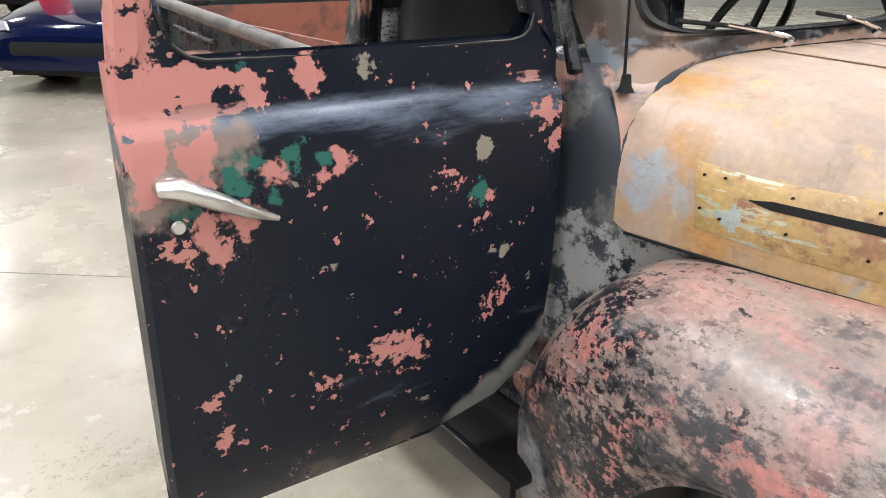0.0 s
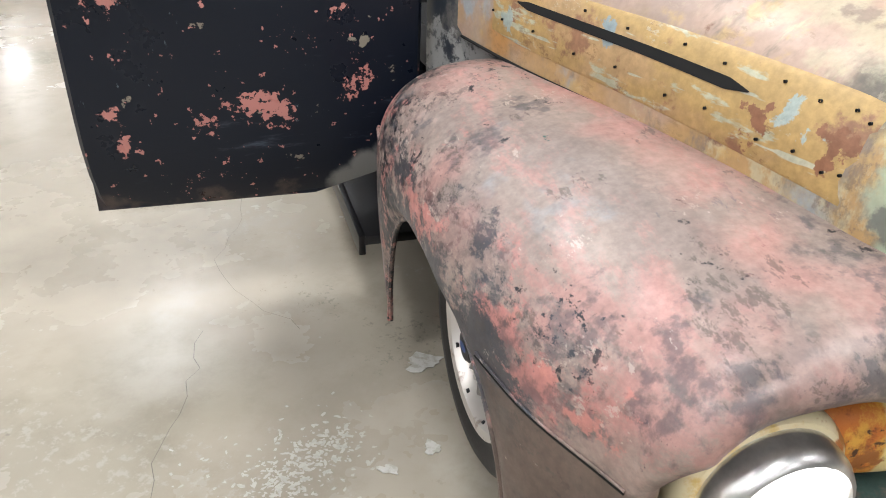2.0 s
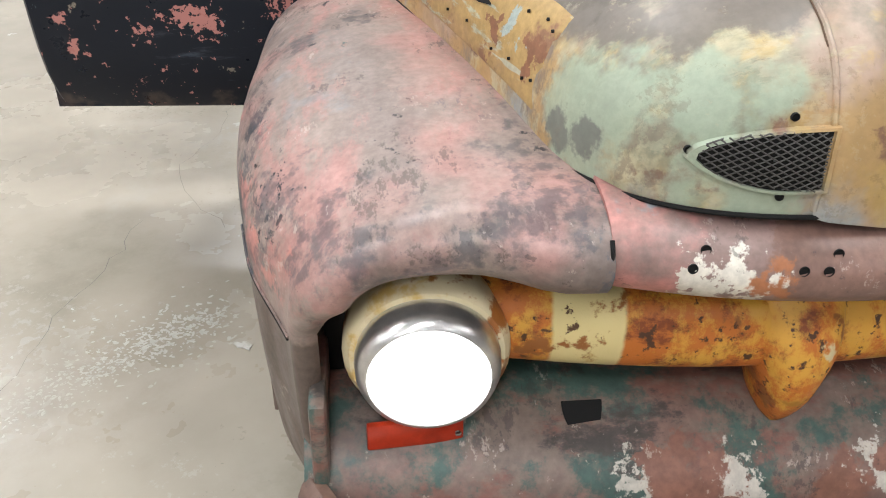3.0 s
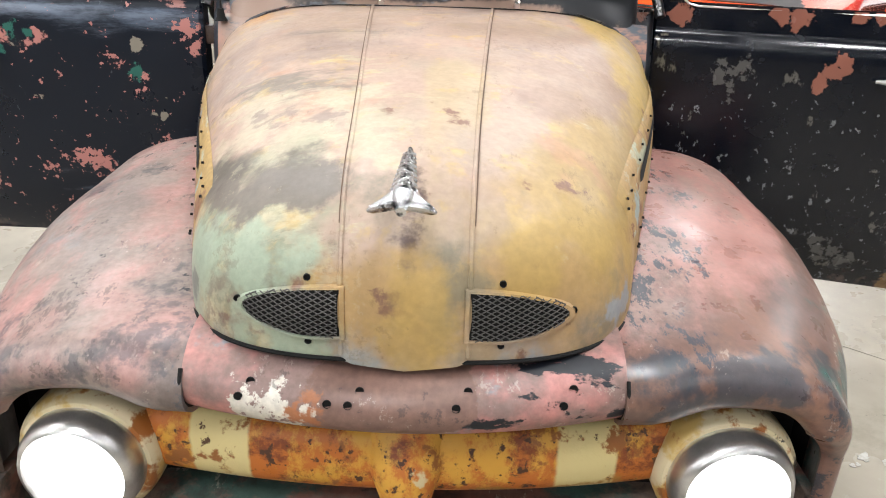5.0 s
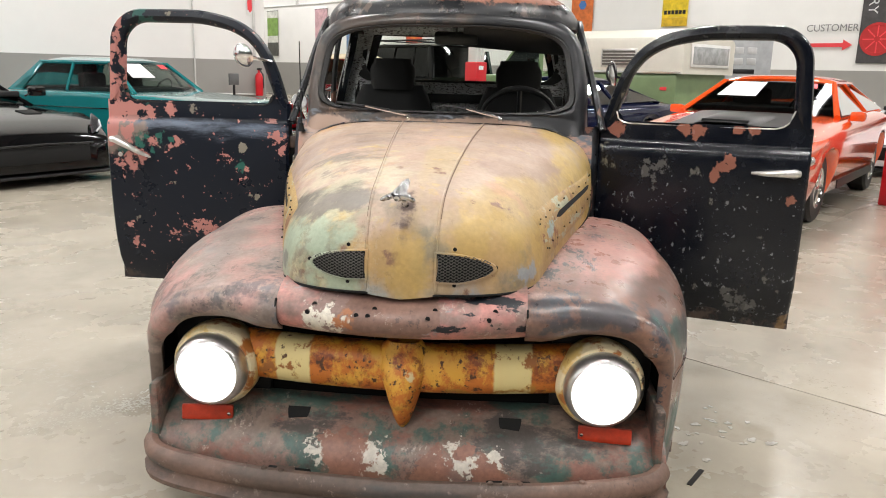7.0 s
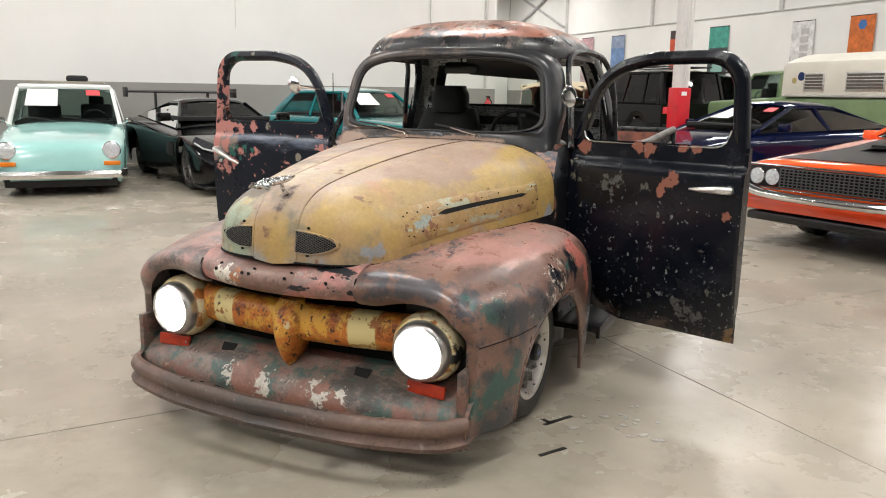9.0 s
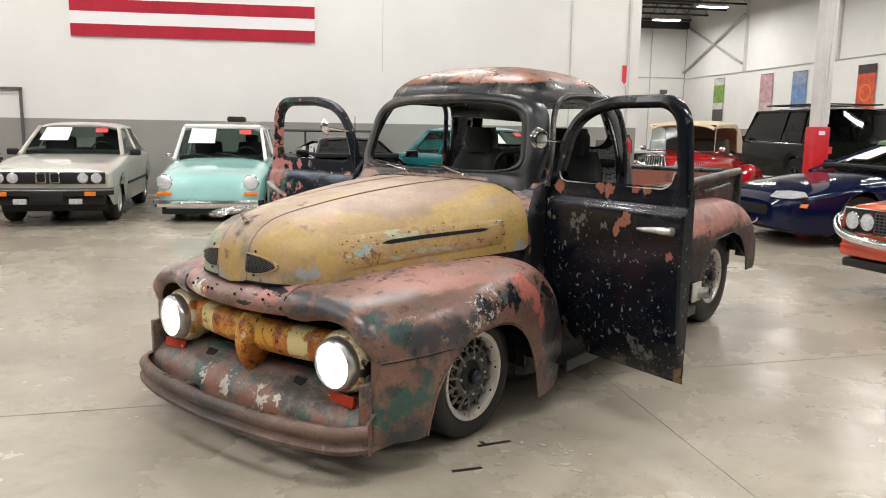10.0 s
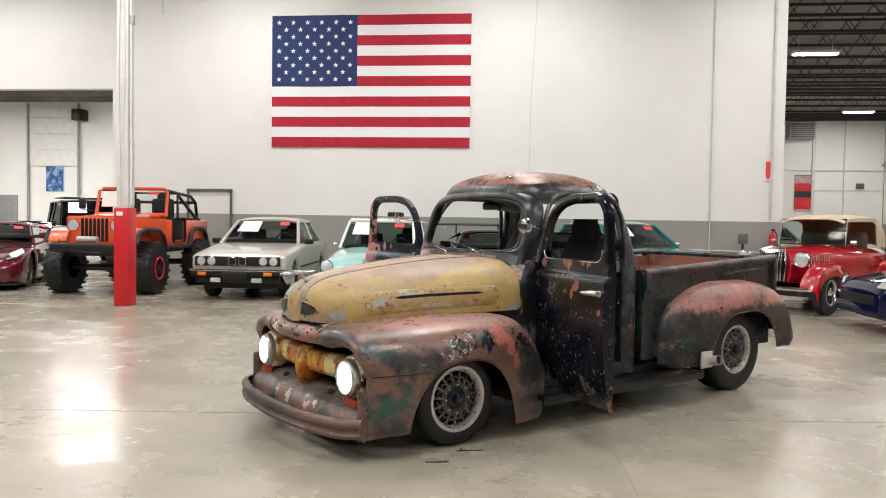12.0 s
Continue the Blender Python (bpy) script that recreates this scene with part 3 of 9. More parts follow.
k.layer((0.20, 0.085, 0.06), 7, 0.48, 0.58, 145, where=((2, 1.63, 1.69, 0.3),)).scuff((0.36, 0.29, 0.25), 24, 4, 0.50, 0.53, 143, (1.4, 1, 1), ((2, 1.63, 1.69, 0.3),))
k.layer((0.13, 0.10, 0.085), 9, 0.56, 0.63, 144, (2.2, 2.2, 0.35), amount=0.9).layer((0.20, 0.13, 0.10), 5, 0.5, 0.58, 146, where=((2, 1.63, 1.58, 0.2), (1, 0.95, 1.3, 0.15)))
k.scuff((0.018, 0.018, 0.02), 26, 5, 0.44, 0.50, 147, (1.2, 1, 1), reach=0.14, amount=0.9).layer((0.22, 0.10, 0.065), 5, 0.50, 0.60, 148, where=((2, 1.62, 1.67, 0.25),), detail=10, rough=0.75, amount=0.8)
ROOF = k.worn(371, (0.02, 0.02, 0.02), (0.3, 0.25, 0.22), 0.6).gloss(8, 0.24, 0.46).bump(80, 0.05, 0.003).m
k = Mat("bed_paint", (0.014, 0.018, 0.02), 0.32)
k.layer((0.012, 0.032, 0.031), 3, 0.48, 0.64, 151).layer((0.028, 0.027, 0.026), 5, 0.5, 0.64, 152)
BED = k.gloss(8, 0.2, 0.45).bump(80, 0.05, 0.003).m
k = Mat("rear_fender_paint", (0.012, 0.015, 0.017), 0.34)
k.layer((0.06, 0.042, 0.036), 5, 0.44, 0.58, 164, detail=9, rough=0.72).layer(TEAL, 5, 0.58, 0.66, 165, amount=0.6)
k.layer((0.37, 0.16, 0.13), 3.2, 0.36, 0.50, 161, where=((2, 0.58, 0.78, 0.32),), detail=9, rough=0.7).layer((0.25, 0.14, 0.115), 5, 0.48, 0.62, 162, where=((2, 0.55, 0.75, 0.25),)).scuff(INK, 30, 4, 0.53, 0.57, 163, where=((2, 0.80, 0.62, 0.1),))
REARF = k.worn(381).gloss(8, 0.3, 0.5).bump(80, 0.05, 0.003).m
RAIL = Mat("worn_rail_paint", (0.10, 0.088, 0.078), 0.4).layer((0.03, 0.03, 0.03), 6, 0.48, 0.6, 172).bump(50, 0.08, 0.003).m
BEDIN = Mat("rusty_bed_inside", (0.27, 0.10, 0.065), 0.55).layer((0.13, 0.065, 0.05), 5, 0.48, 0.62, 171).bump(40, 0.2, 0.005).m

k = Mat("concrete", (0.352, 0.314, 0.252), 0.2)
k.b.inputs["Specular IOR Level"].default_value = 0.36
k.tone(0.35, 0.15, 181).tone(2.3, 0.09, 182).layer((0.265, 0.238, 0.188), 0.8, 0.50, 0.70, 183, amount=0.65).layer((0.40, 0.375, 0.325), 1.6, 0.60, 0.72, 184, amount=0.4).layer((0.19, 0.172, 0.14), 14, 0.66, 0.74, 185, amount=0.6)
k.layer((0.225, 0.20, 0.155), 2.2, 0.50, 0.66, 186, detail=9, rough=0.7, amount=0.5).layer((0.20, 0.18, 0.145), 0.45, 0.52, 0.70, 187, detail=8, rough=0.66, amount=0.45)
k.scuff((0.43, 0.41, 0.36), 34, 1.1, 0.56, 0.64, 188, amount=0.35).scuff((0.15, 0.135, 0.11), 46, 1.5, 0.58, 0.64, 189, amount=0.5)
CONCRETE = k.gloss(1.4, 0.17, 0.33).bump(30, 0.03, 0.003).m
WALLW = Mat("white_painted_block", (0.80, 0.79, 0.765), 0.6).tone(0.5, 0.04, 191).bump(25, 0.08, 0.004).m
WALLG = Mat("grey_painted_block", (0.30, 0.29, 0.27), 0.55).tone(0.6, 0.06, 192).bump(25, 0.08, 0.004).m
WALLD = Mat("dark_grey_block", (0.13, 0.125, 0.12), 0.6).tone(0.6, 0.08, 194).bump(25, 0.08, 0.004).m
DECK = Mat("dark_roof_deck", (0.20, 0.19, 0.18), 0.7).tone(0.8, 0.3, 193).m
STEELW = plain("white_painted_steel", (0.74, 0.73, 0.71), 0.45, vary=0.06)
REDP = Mat("red_guard_paint", (0.55, 0.012, 0.02), 0.35).tone(3, 0.15).m
RUBBER = Mat("tyre_rubber", (0.007, 0.007, 0.0075), 0.5).tone(8, 0.3).bump(60, 0.15, 0.003).m
TRIMB = plain("black_trim", (0.005, 0.005, 0.006), 0.42)
SEAL = plain("black_rubber_seal", (0.010, 0.010, 0.010), 0.5)
DARK = plain("dark_void", (0.003, 0.003, 0.003), 0.9)
SILVER = Mat("cast_silver", (0.66, 0.66, 0.67), 0.22, 1.0).layer((0.10, 0.10, 0.10), 60, 0.5, 0.62, 199).bump(90, 0.4, 0.004).m
CHROME = Mat("chrome", (0.78, 0.78, 0.79), 0.12, 1.0).tone(9, 0.1).m
DULLCH = Mat("worn_chrome", (0.66, 0.65, 0.63), 0.28, 0.85).tone(14, 0.25).bump(50, 0.2, 0.003).m
ALLOY = Mat("machined_alloy_lip", (0.60, 0.57, 0.53), 0.38, 0.6).layer((0.34, 0.28, 0.24), 20, 0.55, 0.66, 201).m
ALLOYD = Mat("dark_alloy", (0.10, 0.095, 0.09), 0.4, 0.7).tone(20, 0.3).m
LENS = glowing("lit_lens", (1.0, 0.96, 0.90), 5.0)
AMBER = plain("amber_lens", (0.75, 0.20, 0.01), 0.2)
REDLENS = Mat("red_reflector", (0.42, 0.035, 0.012), 0.3).tone(20, 0.3).m
GLASS = pane("clear_glass", (0.95, 0.98, 0.96), 0.97, 1.04)
TINT = pane("tinted_glass", (0.60, 0.70, 0.66), 0.85, 1.18)
CLOTH = Mat("black_cloth", (0.012, 0.012, 0.013), 0.85).bump(160, 0.3, 0.003).m
k = Mat("foil_insulation", (0.85, 0.85, 0.86), 0.35, 0.25)
k.layer((0.08, 0.08, 0.082), 85, 0.53, 0.60, 211, (0.7, 1, 1.8))
FOIL = k.bump(55, 0.9, 0.02).m
PAPER = plain("white_paper", (0.82, 0.82, 0.82), 0.6, vary=0.02)
STICKER = plain("red_sticker", (0.75, 0.05, 0.06), 0.5, vary=0.05)
TAPE = plain("black_tape", (0.015, 0.014, 0.013), 0.5)
YELLOWL = Mat("worn_yellow_line", (0.46, 0.36, 0.13), 0.4).layer((0.34, 0.32, 0.28), 9, 0.46, 0.56, 221).m


# ---- mesh helpers ----
def part(name, bm, material, parent=None, label="", smooth=True):
    me = bpy.data.meshes.new(name)
    bmesh.ops.recalc_face_normals(bm, faces=bm.faces)
    bm.to_mesh(me)
    bm.free()
    me.materials.append(material)
    for p in me.polygons:
        p.use_smooth = smooth
    if smooth:
        me.set_sharp_from_angle(angle=radians(38))
    ob = new(name, me)
    if parent is not None:
        ob.parent = parent
    return tagged(ob, label)


def thing(name, label, category, group="", m=None, kind=""):
    ob = tagged(new(name), label, category, group, kind)
    if m is not None:
        ob.matrix_basis = m
    return ob


def curve(xs, vs):
    """A smooth function through a few values."""
    xs, vs = np.array(xs, float), np.array(vs, float)
    h = np.diff(xs)
    s = np.diff(vs) / h
    g = np.zeros(len(xs))
    for i in range(1, len(xs) - 1):
        if s[i - 1] * s[i] > 0:
            g[i] = 2 * s[i - 1] * s[i] / (s[i - 1] + s[i])
    g[0], g[-1] = s[0], s[-1]

    def f(x):
        x = min(max(x, xs[0]), xs[-1])
        i = min(int(np.searchsorted(xs, x, "right")) - 1, len(h) - 1)
        t = (x - xs[i]) / h[i]
        return float((2 * t**3 - 3 * t**2 + 1) * vs[i] + (t**3 - 2 * t**2 + t) * h[i] * g[i] + (3 * t**2 - 2 * t**3) * vs[i + 1] + (t**3 - t**2) * h[i] * g[i + 1])
    return f


def grid(bm, rows, closed=False):
    """A sheet through rows of points, each as long as the next. closed: rows are rings."""
    vs = [[bm.verts.new(p) for p in r] for r in rows]
    n = len(rows[0])
    for a, b in zip(vs, vs[1:]):
        for j in range(n if closed else n - 1):
            q = (a[j], a[(j + 1) % n], b[(j + 1) % n], b[j])
            if len(set(q)) == 4:
                bm.faces.new(q)
    return vs


def cap(bm, ring):
    bm.faces.new(ring)


def thick(bm, t):
    """Gives a sheet a thickness, inwards along its normals."""
    bmesh.ops.remove_doubles(bm, verts=bm.verts, dist=1e-5)
    bmesh.ops.recalc_face_normals(bm, faces=bm.faces)
    bmesh.ops.solidify(bm, geom=list(bm.faces), thickness=t)
    return bm


def box(bm, size, at, turn=None, bevel=0.0, seg=2):
    r = bmesh.ops.create_cube(bm, size=1.0)
    m = Matrix.Translation(at) @ (turn.to_4x4() if turn is not None else Matrix()) @ Matrix.Diagonal((*size, 1))
    bmesh.ops.transform(bm, matrix=m, verts=r["verts"])
    if bevel:
        es = {e for v in r["verts"] for e in v.link_edges}
        bmesh.ops.bevel(bm, geom=list(es), offset=bevel, segments=seg, affect="EDGES", profile=0.5)
    return bm


def boxed(size, at, bevel=0.0, turn=None):
    return box(bmesh.new(), size, at, turn, bevel)


def tube(bm, pts, r, n=8, ends=True):
    """A round bar along points; r: one radius or one for each."""
    pts = [Vector(p) for p in pts]
    rr = [r] * len(pts) if isinstance(r, (int, float)) else r
    rows, up = [], Vector((0.13, 0.21, 0.97))
    for i, p in enumerate(pts):
        d = (pts[min(i + 1, len(pts) - 1)] - pts[max(i - 1, 0)]).normalized()
        if abs(d.dot(up)) > 0.95:
            up = Vector((0.97, 0.1, 0.2))
        a = d.cross(up).normalized()
        b = d.cross(a)
        rows.append([p + (a * math.cos(q) + b * math.sin(q)) * rr[i] for q in (2 * math.pi * j / n for j in range(n))])
    vs = grid(bm, rows, True)
    if ends:
        cap(bm, vs[0])
        cap(bm, list(reversed(vs[-1])))
    return bm


def tubed(pts, r, n=8):
    return tube(bmesh.new(), pts, r, n)


def revolve(bm, prof, m=None, n=32, a0=0.0, a1=2 * math.pi):
    """Turns a profile of (radius, height) round z, then lays it by m."""
    m = m or Matrix()
    full = a1 - a0 > 6.28
    k2 = n if full else n + 1
    rows = [[m @ Vector((r * math.cos(a0 + (a1 - a0) * j / n), r * math.sin(a0 + (a1 - a0) * j / n), z)) for j in range(k2)] for r, z in prof]
    grid(bm, rows, full)
    bmesh.ops.remove_doubles(bm, verts=bm.verts, dist=1e-5)
    return bm


def revolved(prof, m=None, n=32):
    return revolve(bmesh.new(), prof, m, n)


def smooth_path(pts, n):
    """n points along a smooth curve through pts."""
    c = [np.array(p, float) for p in pts]
    s = np.concatenate(([0], np.cumsum([np.linalg.norm(b - a) + 1e-9 for a, b in zip(c, c[1:])])))
    fs = [curve(s, [p[i] for p in c]) for i in range(len(c[0]))]
    return [tuple(f(x) for f in fs) for x in np.linspace(0, s[-1], n)]


def rounded(w0, w1, z0, z1, r, n=8):
    """A loop of (x, z): a rounded four-sided opening, w0 wide below and w1 above."""
    out = []
    for cx, cz, a in ((w0 - r, z0 + r, -90), (w1 - r, z1 - r, 0), (-w1 + r, z1 - r, 90), (-w0 + r, z0 + r, 180)):
        out += [(cx + r * math.cos(radians(a + 90 * j / n)), cz + r * math.sin(radians(a + 90 * j / n))) for j in range(n + 1)]
    return out


def plate(loop, fn, t=0.0):
    """A flat piece with the outline loop of (a, b), laid by fn(a, b)."""
    bm = bmesh.new()
    bm.faces.new([bm.verts.new(fn(a, b)) for a, b in loop])
    if t:
        thick(bm, t)
    return bm


# ---- the hall ----
def wall(name, x0, x1, y, z0, z1, t, material, turn=None):
    bm = boxed((x1 - x0, t, z1 - z0), ((x0 + x1) / 2, y, (z0 + z1) / 2))
    ob = tagged(part(name, bm, material, None, smooth=False), "", "wall", kind="structure")
    ob.matrix_basis = HALL @ (turn or Matrix())
    return ob


bm = bmesh.new()
grid(bm, [[(-26 + 6 * i, -34 + 6.2 * j, 0) for i in range(9)] for j in range(11)])
floor = tagged(part("floor", thick(bm, 0.2), CONCRETE, smooth=False), "polished grey concrete showroom floor with stains", "floor", kind="structure")
for v in floor.data.vertices:
    if v.co.z > 0.05:
        v.co.z -= 0.2
floor.data.transform(Matrix.Translation((0, 0, -max(v.co.z for v in floor.data.vertices))))
floor.matrix_basis = HALL
GREY = 1.47
for nm, x0, x1, y in (("wall_flag", -8.45, 6.8, 0.12), ("wall_left", -26, -14, 0.12)):
    tagged(wall(nm, x0, x1, y, GREY, CEIL, 0.24, WALLW), "white painted block wall above a grey band")
    tagged(wall(nm + "_grey", x0, x1, y, 0, GREY, 0.24, WALLG), "grey painted lower band of the block wall")
tagged(wall("wall_flag_lintel", -14, -8.45, 0.12, 4.38, CEIL, 0.24, WALLW), "white wall over the wide opening")
tagged(wall("wall_side_room", -26, -6.0, 9.0, 0, CEIL, 0.2, WALLW), "white back wall of the side room")
tagged(wall("wall_side_room_end", 0, 8.8, 0, 0, CEIL, 0.2, WALLW, pose(-7.9, 0.25, 0, 0, 0, 90)), "white end wall of the side room")
tagged(wall("wall_flag_end", 0, 26.8, 0, 0, CEIL, 0.24, WALLW, pose(6.68, 0.25, 0, 0, 0, 90)), "white wall that runs back beside the next bay")
tagged(wall("wall_far", 0, 61, 0, 1.62, CEIL, 0.2, WALLW, pose(20.8, -34, 0, 0, 0, 90)), "white far wall with banners and conduit")
tagged(wall("wall_far_grey", 0, 61, 0, 0, 1.62, 0.2, WALLG, pose(20.8, -34, 0, 0, 0, 90)), "grey lower band of the far wall")
tagged(wall("wall_back_bay", 6.8, 20.7, 27.15, 0, CEIL, 0.2, WALLW), "white back wall of the next bay")
# two unseen walls, kept dark so that black paint reflects less light
tagged(wall("wall_behind", -26, 20.7, -34, 0, CEIL, 0.2, WALLD), "unseen dark grey wall behind the floor, darkens reflections")
tagged(wall("wall_side", 0, 48, 0, 0, CEIL, 0.2, WALLD, pose(-26, -34, 0, 0, 0, 90)), "unseen dark grey side wall, darkens reflections")
bm = boxed((48, 62, 0.2), (-2.5, -3.4, CEIL + 0.1))
ob = tagged(part("ceiling", bm, DECK, smooth=False), "dark corrugated steel roof deck", "ceiling", kind="structure")
ob.matrix_basis = HALL


bm = boxed((17.8, 8.6, 0.15), (-17.1, 4.6, 5.66))
for i in range(7):
    box(bm, (17.8, 0.08, 0.22), (-17.1, 0.9 + 1.25 * i, 5.50))
ob = tagged(part("ceiling_side_room", bm, DECK, smooth=False), "low dark beamed ceiling of the side room", "ceiling", kind="structure")
ob.matrix_basis = HALL


JOINT = Mat("dirty_joint_filler", (0.31, 0.28, 0.23), 0.9).layer((0.20, 0.18, 0.145), 3, 0.48, 0.6, 251).m


def slab_joint(p, q):
    d = Vector(q) - Vector(p)
    bm = boxed((d.length, 0.0035, 0.004), (d.length / 2, 0, 0))
    ob = tagged(part("slab_joint", bm, JOINT, smooth=False), "thin sawn joint filled with dust in the concrete", "floor joint", kind="structure")
    ob.matrix_basis = Matrix.Translation((*p, 0.0)) @ Matrix.Rotation(math.atan2(d.y, d.x), 4, "Z")


slab_joint((-6.0, -8.1), (6.6, 9.2))
slab_joint((-1.75, 3.3), (4.7, -2.0))
slab_joint((-9.6, -1.55), (2.0, 11.4))

# roof trusses across the hall
def truss():
    bm = bmesh.new()
    L, n = 46.0, 36
    for z, h in ((0.0, 0.09), (0.85, 0.08)):
        box(bm, (L, 0.07, h), (0, 0, z))
    for i in range(n):
        a, b = -L / 2 + L * i / n, -L / 2 + L * (i + 0.5) / n
        for p, q in (((a, 0, 0), (b, 0, 0.85)), ((b, 0, 0.85), (2 * b - a, 0, 0))):
            tube(bm, [p, q], 0.018, 4, False)
    ob = part("roof_truss", bm, plain("dark_joist_paint", (0.035, 0.032, 0.032), 0.6), smooth=False)
    return tagged(ob, "open web steel roof joist under the dark deck", "roof truss", "roof trusses", "structure")


first = truss()
first.matrix_basis = HALL @ pose(-2.6, 26.0, CEIL - 1.0)
for i in range(1, 31):
    copy_thing(first, HALL @ pose(-2.6, 26.0 - 1.95 * i, CEIL - 1.0))
bm = bmesh.new()
for i in range(3):
    box(bm, (0.22, 60, 0.35), (-17 + 10.5 * i, -3.5, CEIL - 1.25))
box(bm, (13.6, 0.25, 0.4), (13.8, 26.7, CEIL - 1.2))
ob = tagged(part("roof_girder", bm, plain("dark_girder", (0.04, 0.037, 0.036), 0.6), smooth=False), "dark steel girders carrying the joists", "girder", kind="structure")
ob.matrix_basis = HALL


# ceiling lamps: a white housing, a lit tube panel, and the lamp that it is
def ceiling_light(x, y, along=0, power=1.0, z=7.15, length=2.5):
    root = thing("ceiling_light", "long white linear ceiling lamp, switched on", "ceiling lamp", "ceiling lamps", HALL @ pose(x, y, z, 0, 0, along))
    bm = boxed((length, 0.36, 0.09), (0, 0, 0.06), 0.01)
    part("housing", bm, STEELW, root)
    part("lamp_panel", boxed((length - 0.1, 0.30, 0.05), (0, 0, -0.005), 0.02), glowing("lamp_glow", (1.0, 0.98, 0.95), 9.0), root, "glowing white lamp panel")
    for sx in (-0.36 * length, 0.36 * length):
        part("hanger", tubed([(sx, 0, 0.1), (sx, 0, 0.5)], 0.006, 5), STEELW, root)
    d = bpy.data.lights.new("ceiling_lamp", "AREA")
    d.shape, d.size, d.size_y, d.energy, d.color = "RECTANGLE", length - 0.1, 0.3, LAMP_POWER * power, (1.0, 0.975, 0.94)
    lamp = new("lamp", d)
    lamp.parent = root
    lamp.location = (0, 0, -0.04)


for y in (-2.6, -8.6, -14.6, -20.6, -27.0):
    for x in (-17.0, -11.0, -5.0, 1.0, 7.0, 12.0):
        ceiling_light(x, y, 0, (0.75 if x > 6 else 1.0) * (0.3 if y < -25 else 0.6 if y < -19 else 0.85 if y > -4 else 1.2 if y > -16 else 1.0))
for y in (-14.6, -8.6, -2.6):
    ceiling_light(18.0, y, 0, 0.75)
for x, y in ((10.8, 9.7), (10.8, 18.5), (16.4, 4.0), (16.4, 9.0), (16.3, 13.6), (17.9, 18.7), (17.7, 23.2)):
    ceiling_light(x, y, 0, 0.9, 7.15, 1.5)
# two added lamps, hidden above the lintel, that brighten the side room
ceiling_light(-11.5, 4.0, 0, 2.6, 5.28)
ceiling_light(-17.5, 4.0, 0, 2.2, 5.28)


def column(x, y, guard=1.5):
    root = thing("column", "white steel column with a tall red guard at its foot", "column", "hall columns", HALL @ pose(x, y, 0))
    bm = boxed((0.18, 0.19, CEIL), (0, 0, CEIL / 2), 0.012)
    part("shaft", bm, STEELW, root)
    bm = boxed((0.24, 0.26, guard), (0, 0, guard / 2), 0.02)
    part("guard", bm, REDP, root, "scuffed glossy red guard")
    bm = tubed([(0.115, -0.04, guard + 0.05), (0.115, -0.04, CEIL - 0.5)], 0.02, 6)
    part("conduit", bm, STEELW, root)
    for dx, dy, r, w in ((-0.03, -0.115, 0.011, 0.012), (0.035, -0.115, 0.008, 0.02), (0.105, 0.05, 0.012, 0.006)):
        part("cable", tubed([(dx + w * math.sin(1.7 * z + 40 * dx), dy, z) for z in np.linspace(guard + 0.02, CEIL - 0.5, 24)], r, 6), STEELW, root)
    part("junction_box", boxed((0.07, 0.06, 0.14), (0.125, -0.03, 4.35), 0.008), plain("grey_box_plastic", (0.42, 0.42, 0.41), 0.5), root)
    part("tag", boxed((0.10, 0.004, 0.06), (-0.02, -0.134, guard - 0.09)), PAPER, root, smooth=False)
    return root


column(-4.83, -6.05)
c2 = column(7.44, -5.35)
c3 = column(8.0, -11.4)

# flag on the wall
flag = thing("flag", "large cloth flag with stripes and stars on the white wall", "flag", m=HALL @ pose(-4.57, -0.02, 3.03))
FR = Mat("flag_red", (0.42, 0.008, 0.03), 0.75).tone(3, 0.12, stretch=(1, 1, 0.3)).bump(5, 0.35, 0.03, stretch=(1.5, 1, 0.5)).m
FW = Mat("flag_white", (0.82, 0.82, 0.83), 0.75).bump(5, 0.3, 0.03, stretch=(1.5, 1, 0.5)).m
FB = Mat("flag_blue", (0.012, 0.03, 0.12), 0.75).tone(3, 0.15).bump(5, 0.3, 0.03).m
FLW, FLH = 4.58, 2.99
for i in range(13):
    z0 = FLH * i / 13
    x0 = FLW * 0.435 if i >= 6 else 0.0
    bm = bmesh.new()
    nx = 30
    grid(bm, [[(x0 + (FLW - x0) * j / nx, -0.01 - 0.008 * math.sin(3.1 * (x0 + (FLW - x0) * j / nx) + 0.9 * z), z) for j in range(nx + 1)] for z in (z0, z0 + FLH / 26, z0 + FLH / 13)])
    part("stripe", thick(bm, 0.003), FR if i % 2 == 0 else FW, flag)
part("canton", boxed((FLW * 0.435, 0.006, FLH * 7 / 13), (FLW * 0.2175, -0.012, FLH * 9.5 / 13)), FB, flag, "dark blue field with white stars", False)
star = bmesh.new()
pts = [(0.062 * (1 if j % 2 == 0 else 0.4) * math.sin(j * math.pi / 5), 0, 0.062 * (1 if j % 2 == 0 else 0.4) * math.cos(j * math.pi / 5)) for j in range(10)]
star.faces.new([star.verts.new(p) for p in pts])
thick(star, 0.003)
st = part("star", star, FW, flag, smooth=False)
sx, sz = FLW * 0.435 / 12, FLH * 7 / 13 / 10
spots_ = [(sx * (1 + 2 * c + (r % 2)), FLH * 6 / 13 + sz * (r + 1)) for r in range(9) for c in range(6 - r % 2)]
st.location = (spots_[0][0], -0.017, spots_[0][1])
for x, z in spots_[1:]:
    o = st.copy()
    scene.collection.objects.link(o)
    o.location = (x, -0.017, z)


# ---- the pickup ----
truck = thing("pickup_truck", "lowered vintage pickup, worn pink, ochre and black, doors open", "pickup truck")

